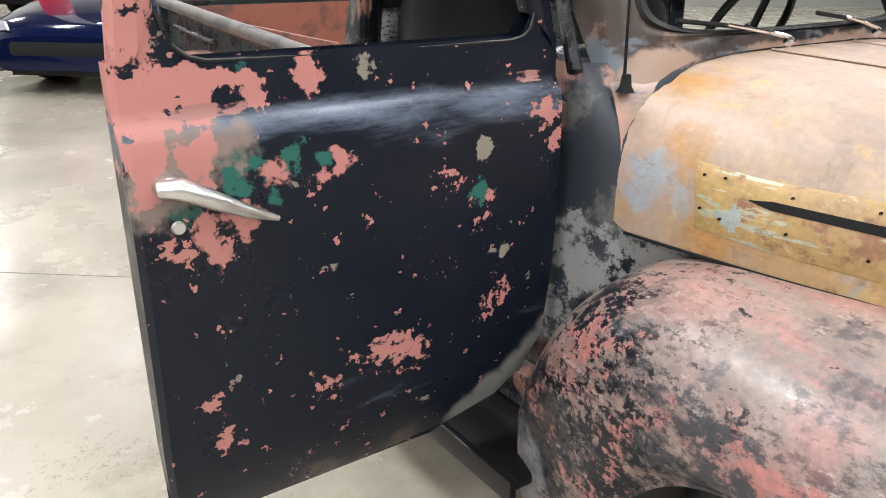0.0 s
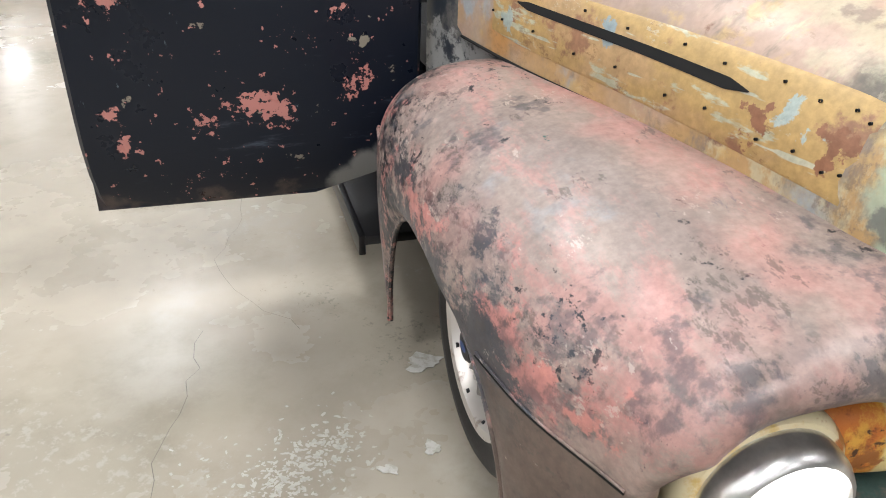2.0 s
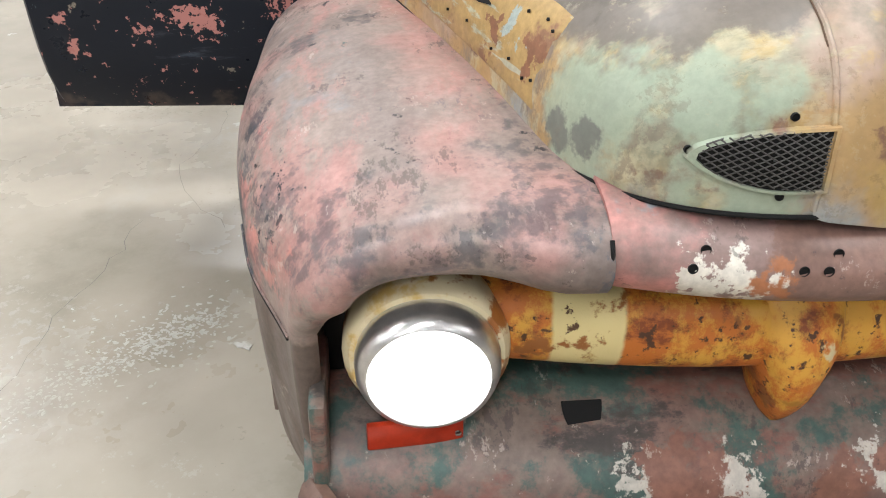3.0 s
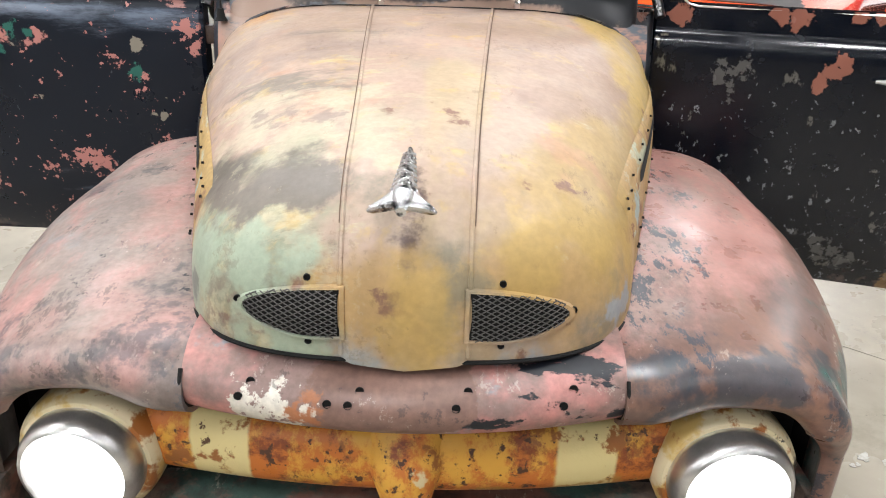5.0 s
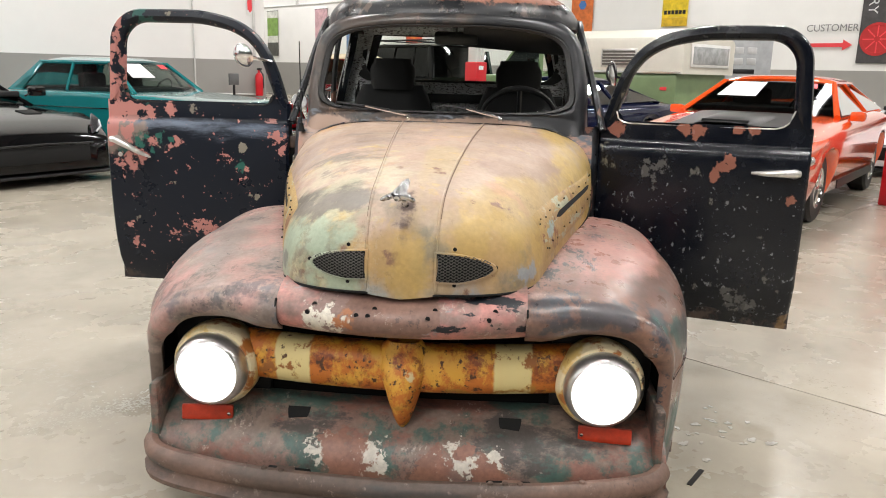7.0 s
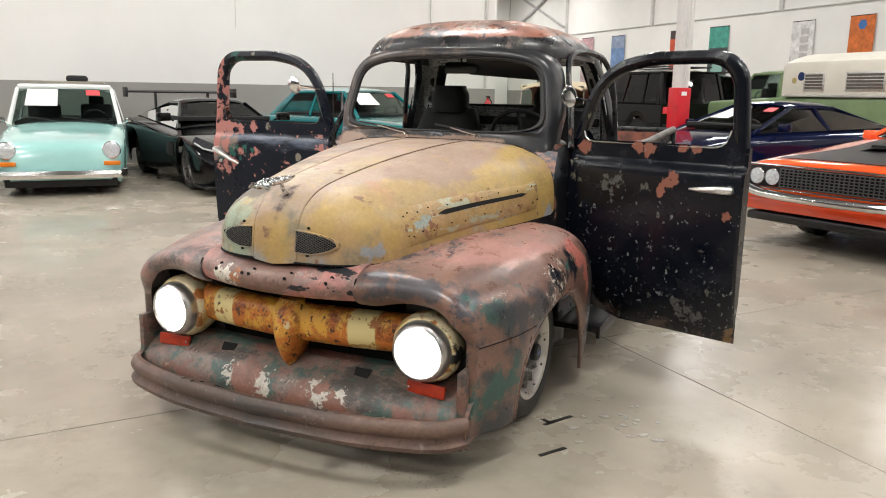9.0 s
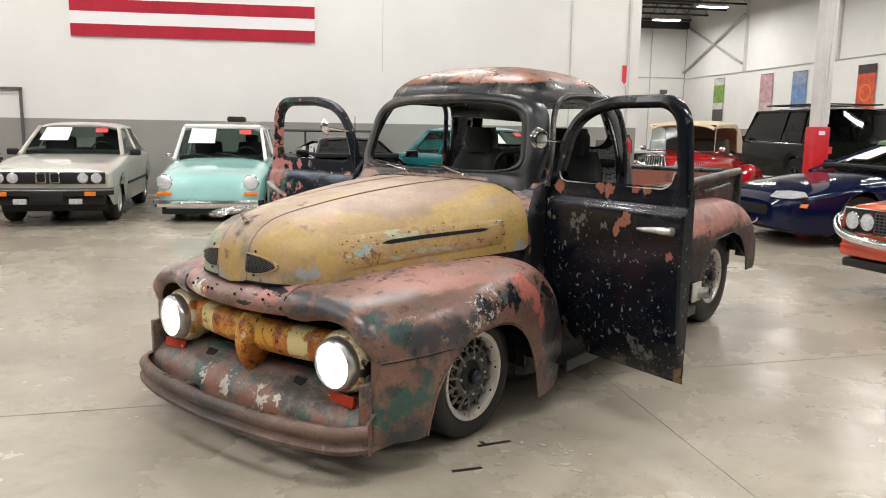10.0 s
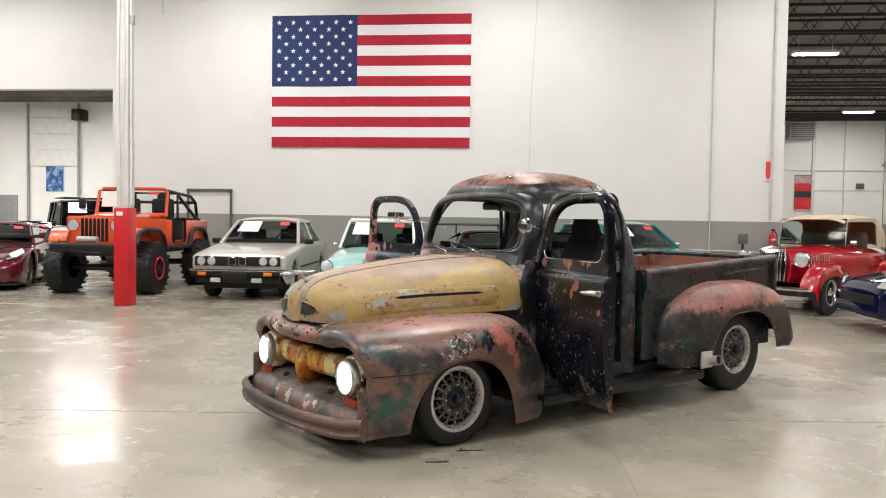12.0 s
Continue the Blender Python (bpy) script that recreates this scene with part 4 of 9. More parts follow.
Y_NOSE, NOSE_L, NOSE_N = -0.45, 0.272, 3.1
hood_w = curve((-0.72, -0.45, -0.25, 0.0, 0.3, 0.66), (0.348, 0.408, 0.462, 0.532, 0.605, 0.66))
hood_top = curve((-0.72, -0.58, -0.4, -0.19, 0.0, 0.3, 0.62), (0.972, 0.998, 1.030, 1.061, 1.083, 1.108, 1.122))
hood_low = curve((-0.72, -0.55, -0.4, -0.2, 0.0, 0.62), (0.738, 0.735, 0.748, 0.766, 0.777, 0.786))
hood_n = curve((-0.45, -0.25, 0.0, 0.3, 0.6), (2.6, 2.7, 2.95, 3.4, 4.0))


def nose_n(share):
    """How square the hood's section is round the nose: share is 0 in front, 1 at the side."""
    return 3.1 - 0.5 * share


hood_rear = curve((0, 0.001, 0.004, 0.01, 0.02, 0.04, 0.08, 0.3, 0.6, 1.0), (0.572, 0.598, 0.612, 0.624, 0.632, 0.640, 0.646, 0.655, 0.635, 0.61))


def side_a(y):
    """The hood's running number a, over its straight side, at a length y."""
    return 0.42 + 0.58 * (y - Y_NOSE) / (0.63 - Y_NOSE)


def ledge_b(y, b):
    """The pressed ledge climbs towards the nose."""
    return b * (1 + 0.58 * min(max((0.3 - y) / 0.56, 0.0), 1.25))


def nose_plan(q):
    """The nose's lower outline: q is 0 in front and a quarter turn at the side."""
    y = Y_NOSE - NOSE_L * max(math.cos(q), 0) ** (2 / NOSE_N)
    return hood_w(y) * max(math.sin(q), 0) ** (2 / NOSE_N), y


def hood_point(a, b):
    """a: -1 (passenger's rear edge) over 0 (the nose) to 1; b: 0 at the lower edge, 1 on the crest."""
    s, u = math.copysign(1, a), abs(a)
    if u > 0.42:
        y = Y_NOSE + (hood_rear(b) - Y_NOSE) * (u - 0.42) / 0.58
        w, c = (s * hood_w(y), y), (0.0, y)
        n_ = hood_n(y)
    else:
        q = u / 0.42 * math.pi / 2
        px, py = nose_plan(q)
        w, c = (s * px, py), (0.0, Y_NOSE)
        n_ = nose_n(math.sin(q) ** 2)
    be = b * math.pi / 2
    f, g = max(math.cos(be), 0) ** (2 / n_), max(math.sin(be), 0) ** (2 / n_)
    x, y = c[0] + (w[0] - c[0]) * f, c[1] + (w[1] - c[1]) * f
    z0 = hood_low(w[1])
    return Vector((x, y, z0 + (hood_top(y) - z0) * g))


def hood_out(a, b):
    """The level direction square to the hood's side."""
    p, q = hood_point(max(a - 0.004, -1), b), hood_point(min(a + 0.004, 1), b)
    return Vector((q.y - p.y, p.x - q.x, 0)).normalized()


bm = bmesh.new()
A = [-1 + 2 * i / 72 for i in range(73)]
B = [0, 0.001, 0.004, 0.01, 0.02, 0.035, 0.06, 0.09, 0.13, 0.18, 0.25, 0.33, 0.42, 0.52, 0.63, 0.74, 0.86, 1.0]
grid(bm, [[hood_point(a, b) for b in B] for a in A])
hood = part("hood", thick(bm, 0.006), PATINA_H, truck, "ochre and tan patinated hood with pale green nose")


def on_hood(x, y, lift=0.0):
    """A place on the hood's top above a plan point."""
    if y > Y_NOSE:
        f = min(abs(x) / hood_w(y), 0.9999)
        z0 = hood_low(y)
        return Vector((x, y, z0 + (hood_top(y) - z0) * (1 - f ** hood_n(y)) ** (1 / hood_n(y)) + lift))
    dx, dy = abs(x), y - Y_NOSE
    lo, hi = 0.0, math.pi / 2
    for _ in range(30):
        q = (lo + hi) / 2
        px, py = nose_plan(q)
        if px * -dy < dx * (Y_NOSE - py):
            lo = q
        else:
            hi = q
    px, py = nose_plan(q)
    k2 = min(max(math.hypot(dx, dy) / math.hypot(px, py - Y_NOSE), 1e-6), 0.9999)
    n_ = nose_n(math.sin(q) ** 2)
    z0 = hood_low(py)
    return Vector((x, y, z0 + (hood_top(y) - z0) * (1 - k2**n_) ** (1 / n_) + lift))


def nose_at(x, z, out=0.0):
    """A place on the hood's upright nose, out metres proud of it."""
    lo, hi = Y_NOSE, Y_NOSE - NOSE_L
    for _ in range(26):
        y = (lo + hi) / 2
        if on_hood(x, y).z > z:
            lo = y
        else:
            hi = y
    return Vector((x, y - out, z))


part("hood_dark_line", tubed([hood_point(a, 0) + hood_out(a, 0) * 0.002 + Vector((0, 0, -0.003)) for a in np.linspace(-1, 1, 120) if abs(a) > 0.002], 0.0035, 6), DARK, hood)
seam_x = curve((-0.69, -0.4, 0.0, 0.6), (0.097, 0.110, 0.135, 0.175))
for s in (-1, 1):
    bead = [on_hood(s * seam_x(y), y) for y in np.linspace(0.60, -0.66, 50)] + [nose_at(s * 0.098, z) for z in np.linspace(on_hood(s * 0.098, -0.66).z - 0.01, 0.745, 12)]
    part("hood_bead", tubed(bead, 0.0045, 8), PATINA_H, hood)
    # thin brown tube beside the bead, drawn for the seam's shadow line
    part("hood_dark_line", tubed([q + Vector((s * 0.005, 0, 0.0005)) for q in bead[:50]], 0.0012, 6), plain("seam_shadow_brown", (0.13, 0.08, 0.05), 0.8), hood)
    # raised side ledge, with the long slot
    rows_ = []
    for y in np.linspace(-0.445, 0.42, 48):
        aa = s * side_a(y)
        e = min((y + 0.445) / 0.03, 1.0, (0.42 - y) / 0.03)
        rows_.append([hood_point(aa, b) + hood_out(aa, b) * (o * e) for b, o in ((ledge_b(y, b), o) for b, o in ((0.02, 0.0005), (0.026, 0.004), (0.10, 0.005), (0.16, 0.005), (0.195, 0.004), (0.205, 0.0005)))])
    bm = bmesh.new()
    grid(bm, rows_)
    part("hood_ledge", bm, LEDGE, hood, "stripped pressed ledge with rust, pale blue and ochre paint")
    bm = bmesh.new()
    rows_ = []
    for y in np.linspace(-0.26, 0.31, 30):
        aa = s * side_a(y)
        h = 0.0125 * min(1, (y + 0.262) / 0.04, (0.312 - y) / 0.04) + 0.001
        rows_.append([hood_point(aa, ledge_b(y, 0.128 + d)) + Vector((s * 0.0065, 0, 0)) for d in (-h, h)])
    grid(bm, rows_)
    part("hood_slot", bm, DARK, hood, "long narrow dark slot")
    for i, y in enumerate((-0.435, -0.41, -0.36, -0.30, -0.20, -0.12, 0.0, 0.11, 0.24, 0.36, 0.40)):
        aa = s * side_a(y)
        for b in [ledge_b(y, q) for q in ((0.055, 0.175) if i % 2 else (0.065, 0.165))]:
            part("bolt_hole", revolved([(0, 0.0), (0.0027, 0.0), (0.0027, 0.004)], Matrix.Translation(hood_point(aa, b) + hood_out(aa, b) * 0.0055) @ Matrix.Rotation(s * 1.5708, 4, "Y"), 8), DARK, hood)
    # nose grille: mesh in a half-moon recess
    loop = [(0.099, 0.777), (0.15, 0.774), (0.20, 0.781), (0.236, 0.794), (0.254, 0.808), (0.240, 0.823), (0.20, 0.838), (0.15, 0.848), (0.099, 0.852)]

    def nose(x, z, out=0.0):
        return nose_at(s * x, z, out)
    bm = bmesh.new()
    ring = smooth_path(loop, 30)
    rows_ = [[nose(x + dx, z + dz, o) for x, z in ring for dx, dz in [((x - 0.165) * q, (z - 0.813) * q)]] for q, o in ((0.16, -0.004), (0.12, 0.008), (0.02, 0.009), (-0.02, -0.004))]
    grid(bm, rows_, True)
    part("grille_surround", bm, PATINA_H, hood)
    bm = bmesh.new()
    grid(bm, [[nose(0.165 + (x - 0.165) * q, 0.813 + (z - 0.813) * q, 0.005) for x, z in ring] for q in (1.0, 0.66, 0.33, 0.02)], True)
    part("grille_backing", bm, DARK, hood, smooth=False)
    bm = bmesh.new()
    inside = lambda x, z: 0.099 < x < 0.254 and ((x - 0.099) / 0.155) ** 2.6 + (abs(z - 0.813) / 0.038) ** 2 < 1
    for sl in (-1, 1):
        for i in range(-16, 34):
            p = [(0.099 + 0.003 * j, 0.813 + sl * 0.55 * (0.003 * j - 0.078) + 0.0085 * (i - 8)) for j in range(53)]
            run = [nose(x, z, 0.0085) for x, z in p if inside(x, z)]
            if len(run) > 2:
                tube(bm, run[::4] + [run[-1]] if len(run) > 5 else run, 0.0011, 4, False)
    part("grille_mesh", bm, plain("dark_steel_mesh", (0.09, 0.085, 0.08), 0.5, 0.5), hood, "expanded dark metal mesh")
for x, z in ((-0.148, 0.866), (-0.263, 0.815), (-0.148, 0.765), (0.147, 0.864), (0.261, 0.812), (0.148, 0.766)):
    s = math.copysign(1, x)
    y = nose_at(x, z, 0.002).y
    part("bolt_hole", revolved([(0, 0), (0.0055, 0), (0.0055, 0.004)], Matrix.Translation((x, y, z)) @ Matrix.Rotation(1.57, 4, "X"), 10), DARK, hood)

# raised centre strip of the nose, ending in a shallow point
bm = bmesh.new()
rows_ = []
for i in range(40):
    row = []
    for x in np.linspace(-1, 1, 13):
        if i < 16:
            z = 0.722 + 0.012 * abs(x) + 0.165 * i / 15
            q = nose_at(x * 0.097, max(z, 0.745), 0.010 - 0.010 * abs(x) ** 10)
            q.z = z
        else:
            f = (i - 16) / 23
            y = -0.672 + 0.75 * f
            q = on_hood(x * seam_x(y), y, (0.008 - 0.008 * abs(x) ** 10) * (1 - f))
            q.y -= 0.006 * (1 - f) * (1 - abs(x) ** 10)
        row.append(q)
    rows_.append(row)
grid(bm, rows_)
part("hood_strip", bm, PATINA_H, hood)

# front fenders
f_xi = curve((-0.61, -0.5, -0.25, 0.0, 0.3, 0.66), (0.35, 0.385, 0.448, 0.515, 0.585, 0.64))
f_zi = curve((-0.61, -0.5, -0.25, 0.0, 0.3, 0.45, 0.56, 0.63, 0.665), (0.733, 0.740, 0.765, 0.778, 0.780, 0.758, 0.68, 0.57, 0.45))
f_xo = curve((-0.61, -0.4, -0.1, 0.3, 0.55, 0.665), (0.785, 0.866, 0.908, 0.902, 0.87, 0.835))
f_zs = curve((-0.61, -0.3, 0.0, 0.3, 0.5, 0.62, 0.665), (0.50, 0.53, 0.55, 0.55, 0.50, 0.40, 0.34))
ARCH_Y, ARCH_Z = 0.0, 0.30


def f_low(y):
    base = curve((-0.61, -0.45, -0.38, 0.36, 0.46, 0.60, 0.665), (0.15, 0.14, 0.15, 0.105, 0.098, 0.10, 0.115))(y)
    q = (y - ARCH_Y + 0.005) / 0.392
    if abs(q) < 1:
        base = max(base, 0.10 + 0.44 * (1 - abs(q) ** 2.6) ** (1 / 1.8))
    return base


def fender_section(y, n=26):
    """From the inner edge over the crown to the lower edge."""
    xi, zi, xo, zs, zl = f_xi(y), f_zi(y), f_xo(y), f_zs(y), f_low(y)
    zs = max(zs, zl + 0.02)
    zs = min(zs, zi - 0.04)
    out = []
    for j in range(n + 1):
        a = math.pi / 2 * j / n
        p = 2 / 2.6
        out.append((xi + (xo - xi) * max(math.sin(a), 0) ** p, zs + (zi - zs) * max(math.cos(a), 0) ** p))
    for j in range(1, 9):
        q = j / 8
        out.append((xo - 0.022 * q**2, zs + (zl - zs) * q))
    return out


def front_fender(s, material, label):
    bm = bmesh.new()
    rows_ = []
    for y in sorted(set(list(np.linspace(0.665, 0.40, 22)) + list(np.linspace(0.40, -0.42, 64)) + list(np.linspace(-0.42, -0.61, 12))), reverse=True):
        rows_.append([(s * x, y, z) for x, z in fender_section(y)])
    base = fender_section(-0.61)
    n = len(base)
    nrm = []
    for j in range(n):
        p, q = base[max(j - 1, 0)], base[min(j + 1, n - 1)]
        dx, dz = q[0] - p[0], q[1] - p[1]
        L = math.hypot(dx, dz)
        nrm.append((dz / L, -dx / L))
    for ph in (15, 30, 45, 60, 75, 90, 105, 120, 135, 150):
        q = radians(ph)
        row = []
        for j, (x, z) in enumerate(base):
            low = min(max((0.42 - z) / 0.25, 0), 1)
            out = min(max((x - 0.50) / 0.26, 0), 1)
            r = 0.072 * (1 - 0.35 * out - 0.3 * low)
            fwd = 0.125 * (1 - 0.42 * out * out + 0.12 * low)
            side = min(max((0.60 - z) / 0.10, 0), 1) * out
            dip = math.exp(-(((x - 0.60) / 0.15) ** 4)) * min(max((z - 0.45) / 0.1, 0), 1)
            fwd *= (1 - 0.72 * side) * (1 - 0.32 * dip)
            r *= (1 - 0.5 * side) * (1 - 0.2 * dip)
            row.append((s * (x + nrm[j][0] * r * (1 - math.cos(q))), -0.61 - fwd * math.sin(q), z + nrm[j][1] * r * (1 - math.cos(q))))
        rows_.append(row)
    grid(bm, rows_)
    ob = part("front_fender", thick(bm, 0.008), material, truck, label)
    # lip round the wheel opening and the crease behind it
    pts = [(s * (f_xo(y) - 0.02), y, f_low(y)) for y in np.linspace(-0.40, 0.40, 48)]
    part("arch_lip", tubed(pts, 0.006, 6), material, ob)
    pts = [(s * (f_xo(y) - 0.018 + 0.012 * min(1, (y - 0.30) / 0.1)), y, 0.575 + 0.10 * (y - 0.30)) for y in np.linspace(0.30, 0.50, 16)]
    part("crease", tubed([(x, y, z) for x, y, z in pts], [0.002] + [0.006] * 14 + [0.003], 6), material, ob)
    pts = [(s * (f_xo(y) + 0.001), y, 0.488 + 0.05 * (y + 0.6)) for y in np.linspace(-0.61, -0.30, 14)]
    part("lower_seam", tubed(pts, 0.0028, 6), material, ob)
    part("lower_seam_gap", tubed([(x + s * 0.001, y, z - 0.005) for x, y, z in pts], 0.002, 5), DARK, ob)
    return ob


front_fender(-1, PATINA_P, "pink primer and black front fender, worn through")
front_fender(1, PATINA_D, "brown, pink and teal front fender, worn through")

# centre panel under the hood's nose
bm = bmesh.new()
rows_ = []
for x in np.linspace(-0.352, 0.352, 49):
    c = 1 - (x / 0.352) ** 2
    y0, z0 = -0.600 - 0.040 * c, 0.742 - 0.016 * c
    row = [(x, y0 + 0.09, z0 + 0.012)]
    for ph in range(0, 151, 10):
        q = radians(ph)
        row.append((x, y0 - (0.125 + 0.012 * c) * math.sin(q), z0 - (0.072 - 0.005 * c) * (1 - math.cos(q))))
    rows_.append(row)
grid(bm, rows_)
panel = part("front_panel", thick(bm, 0.006), PATINA_C, truck, "pink and brown valance with bolt holes, a white scrape")
for x, dz in ((-0.237, 0.006), (-0.255, -0.014), (-0.115, -0.012), (-0.083, -0.012), (-0.066, 0.004), (0.082, -0.012), (0.10, 0.006), (0.248, -0.014), (0.264, 0.006)):
    c = 1 - (x / 0.352) ** 2
    y0, z0 = -0.600 - 0.040 * c, 0.742 - 0.016 * c
    q = math.acos(max(-1, 1 - (z0 - 0.694 - dz) / (0.072 - 0.005 * c)))
    part("bolt_hole", revolved([(0, 0.0), (0.0068, 0.0), (0.0068, 0.003)], Matrix.Translation((x, y0 - (0.125 + 0.012 * c) * math.sin(q) - 0.0015, 0.694 + dz)) @ Matrix.Rotation(1.5708 - 0.15, 4, "X"), 12), DARK, panel)
for s in (-1, 1):
    part("panel_seam", tubed([(s * 0.353, -0.600 - 0.127 * math.sin(q), 0.744 - 0.0735 * (1 - math.cos(q))) for q in np.linspace(1.1, 2.6, 16)], 0.0035, 6), DARK, panel)

for s in (-1, 1):
    bm = bmesh.new()
    grid(bm, [[(s * (f_xi(y) - 0.004), y, f_zi(y) - 0.01), (s * (hood_w(y) - 0.004), y + 0.004, 0.775), (s * (hood_w(y) - 0.02), y + 0.006, 0.80)] for y in np.linspace(0.20, 0.664, 24)])
    part("inner_fender", thick(bm, 0.004), COWLS if s < 0 else CAB, truck)

# the fenders' inner walls beside the pan
for s in (-1, 1):
    part("headlight_recess", boxed((0.30, 0.02, 0.36), (s * 0.59, -0.50, 0.45), 0.004), TRIMB, truck)
    part("fender_apron", boxed((0.026, 0.26, 0.29), (s * 0.747, -0.553, 0.265), 0.008), PAN, truck)
    part("inner_fender", boxed((0.262, 0.012, 0.36), (s * 0.690, -0.43, 0.38), 0.004), DARK, truck)

# dark grille opening
part("grille_opening", boxed((1.42, 0.02, 0.36), (0, -0.46, 0.47)), DARK, truck, smooth=False)
bm = bmesh.new()
for z in (0.40, 0.435):
    tube(bm, [(-0.42, -0.53, z), (0.42, -0.53, z)], 0.008, 6)
for x in (-0.36, -0.12, 0.14, 0.37):
    box(bm, (0.03, 0.02, 0.16), (x, -0.52, 0.46))
part("core_support", bm, TRIMB, truck)

# rusty grille bar with its bullet
bm = bmesh.new()
rows_ = []
for x in np.linspace(-0.50, 0.50, 41):
    y0, zc = -0.585 - 0.06 * (1 - (x / 0.5) ** 2), 0.475
    row = []
    for q in np.linspace(0, 2 * math.pi, 21)[:-1]:
        row.append((x, y0 + 0.045 - 0.062 * math.copysign(abs(math.cos(q)) ** 0.8, math.cos(q)), zc + 0.073 * math.copysign(abs(math.sin(q)) ** 0.8, math.sin(q))))
    rows_.append(row)
grid(bm, rows_, True)
bar = part("grille_bar", bm, BAR, truck, "rusty orange grille bar with faded cream squares")
bm = bmesh.new()
rows_ = []
prof = curve((0.0, 0.06, 0.2, 0.45, 0.7, 0.9, 1.0), (0.010, 0.022, 0.035, 0.055, 0.075, 0.072, 0.05))
for t in np.linspace(0, 1, 22):
    z = 0.30 + 0.265 * t
    w = prof(t)
    d = 0.035 + 0.055 * max(0.0, math.sin(math.pi * min(t * 1.05, 1))) ** 0.8
    rows_.append([(w * math.copysign(abs(math.sin(q)) ** 0.85, math.sin(q)), -0.615 - d * math.copysign(abs(math.cos(q)) ** 1.0, math.cos(q)), z) for q in np.linspace(0, 2 * math.pi, 21)[:-1]])
vs = grid(bm, rows_, True)
cap(bm, vs[0])
cap(bm, vs[-1])
part("bullet", bm, BAR, bar, "rust-stained pointed centre bullet")

# headlights
for s in (-1, 1):
    m = Matrix.Translation((s * 0.580, -0.665, 0.452)) @ Matrix.Rotation(radians(s * 2), 4, "Z") @ Matrix.Rotation(radians(90), 4, "X")
    hl = part("headlight", revolved([(0.07, -0.19), (0.118, -0.15), (0.131, -0.10), (0.131, -0.062), (0.128, -0.046), (0.119, -0.036), (0.104, -0.034)], m, 36), BUCKET, truck, "cream painted bucket streaked with rust")
    part("bezel", revolved([(0.110, -0.055), (0.1115, -0.028), (0.1085, -0.004), (0.101, 0.011), (0.092, 0.016), (0.086, 0.007)], m, 36), DULLCH, hl, "scuffed steel bezel")
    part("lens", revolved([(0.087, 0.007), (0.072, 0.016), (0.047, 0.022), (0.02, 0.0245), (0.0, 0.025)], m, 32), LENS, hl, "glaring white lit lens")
    rf = part("reflector", boxed((0.155, 0.014, 0.046), (s * 0.597, -0.641, 0.310), 0.003, Euler((radians(-8), 0, radians(-s * 4))).to_matrix()), REDLENS, truck, "small red rectangular reflector")
    for d in (-0.068, 0.068):
        part("screw", revolved([(0, 0.003), (0.005, 0.002), (0.006, 0.0)], Matrix.Translation((s * 0.597 + d, -0.649, 0.310)) @ Matrix.Rotation(1.5708, 4, "X"), 10), CHROME, rf)

# gravel pan and bumper
bm = bmesh.new()
pan_prof = smooth_path([(-0.50, 0.338), (-0.57, 0.332), (-0.64, 0.300), (-0.70, 0.255), (-0.725, 0.20), (-0.715, 0.15), (-0.68, 0.115)], 16)
rows_ = []
for x in np.linspace(-0.775, 0.775, 41):
    e = abs(x / 0.775) ** 3
    rows_.append([(x, y + 0.035 * e - 0.02 * (1 - abs(x) / 0.775), z) for y, z in pan_prof])
grid(bm, rows_)
pan = part("gravel_pan", thick(bm, 0.006), PAN, truck, "brown and grey pan below the grille with flaking patches")
for s in (-1, 1):
    bm = bmesh.new()
    lp = [(0.05 * math.cos(a), -0.05 * math.sin(a)) for a in np.linspace(0, math.pi, 14)]
    bm.faces.new([bm.verts.new((s * 0.32 + a * 0.68, -0.60 + 0.92 * b - 0.012, 0.332 + 0.90 * b)) for a, b in lp])
    part("pan_opening", thick(bm, 0.004), DARK, pan, smooth=False)
    part("bracket_opening", boxed((0.13, 0.02, 0.06), (s * 0.32, -0.728, 0.165), 0.006), DARK, pan)
    part("bumper_bracket", boxed((0.055, 0.20, 0.045), (s * 0.33, -0.75, 0.175), 0.006), RUST, truck)
bm = bmesh.new()
rows_ = []
bx = curve((0, 0.35, 0.62, 0.74, 0.785), (-0.90, -0.875, -0.815, -0.755, -0.68))
sec = [(0.035, 0.010), (0.012, 0.0), (0.0, 0.006), (-0.003, 0.022), (0.010, 0.036), (0.012, 0.052), (0.0, 0.066), (-0.002, 0.082), (0.008, 0.10), (0.022, 0.110), (0.040, 0.108)]
for x in np.linspace(-0.785, 0.785, 61):
    sl = (bx(min(abs(x) + 0.01, 0.785)) - bx(max(abs(x) - 0.01, 0))) / 0.02 * math.copysign(1, x)
    nx, ny = sl / math.hypot(1, sl), -1 / math.hypot(1, sl)
    rows_.append([(x - nx * o, bx(abs(x)) - ny * o, 0.14 + h) for o, h in sec])
grid(bm, rows_)
bumper = part("bumper", thick(bm, 0.006), RUST, truck, "bowed rusted steel channel bumper")
for x in (-0.36, -0.31, 0.27, 0.31, 0.35, 0.52):
    part("bolt", revolved([(0, 0.006), (0.008, 0.005), (0.010, 0.0)], Matrix.Translation((x, bx(abs(x)) + 0.028, 0.25)), 10), RUST, bumper)

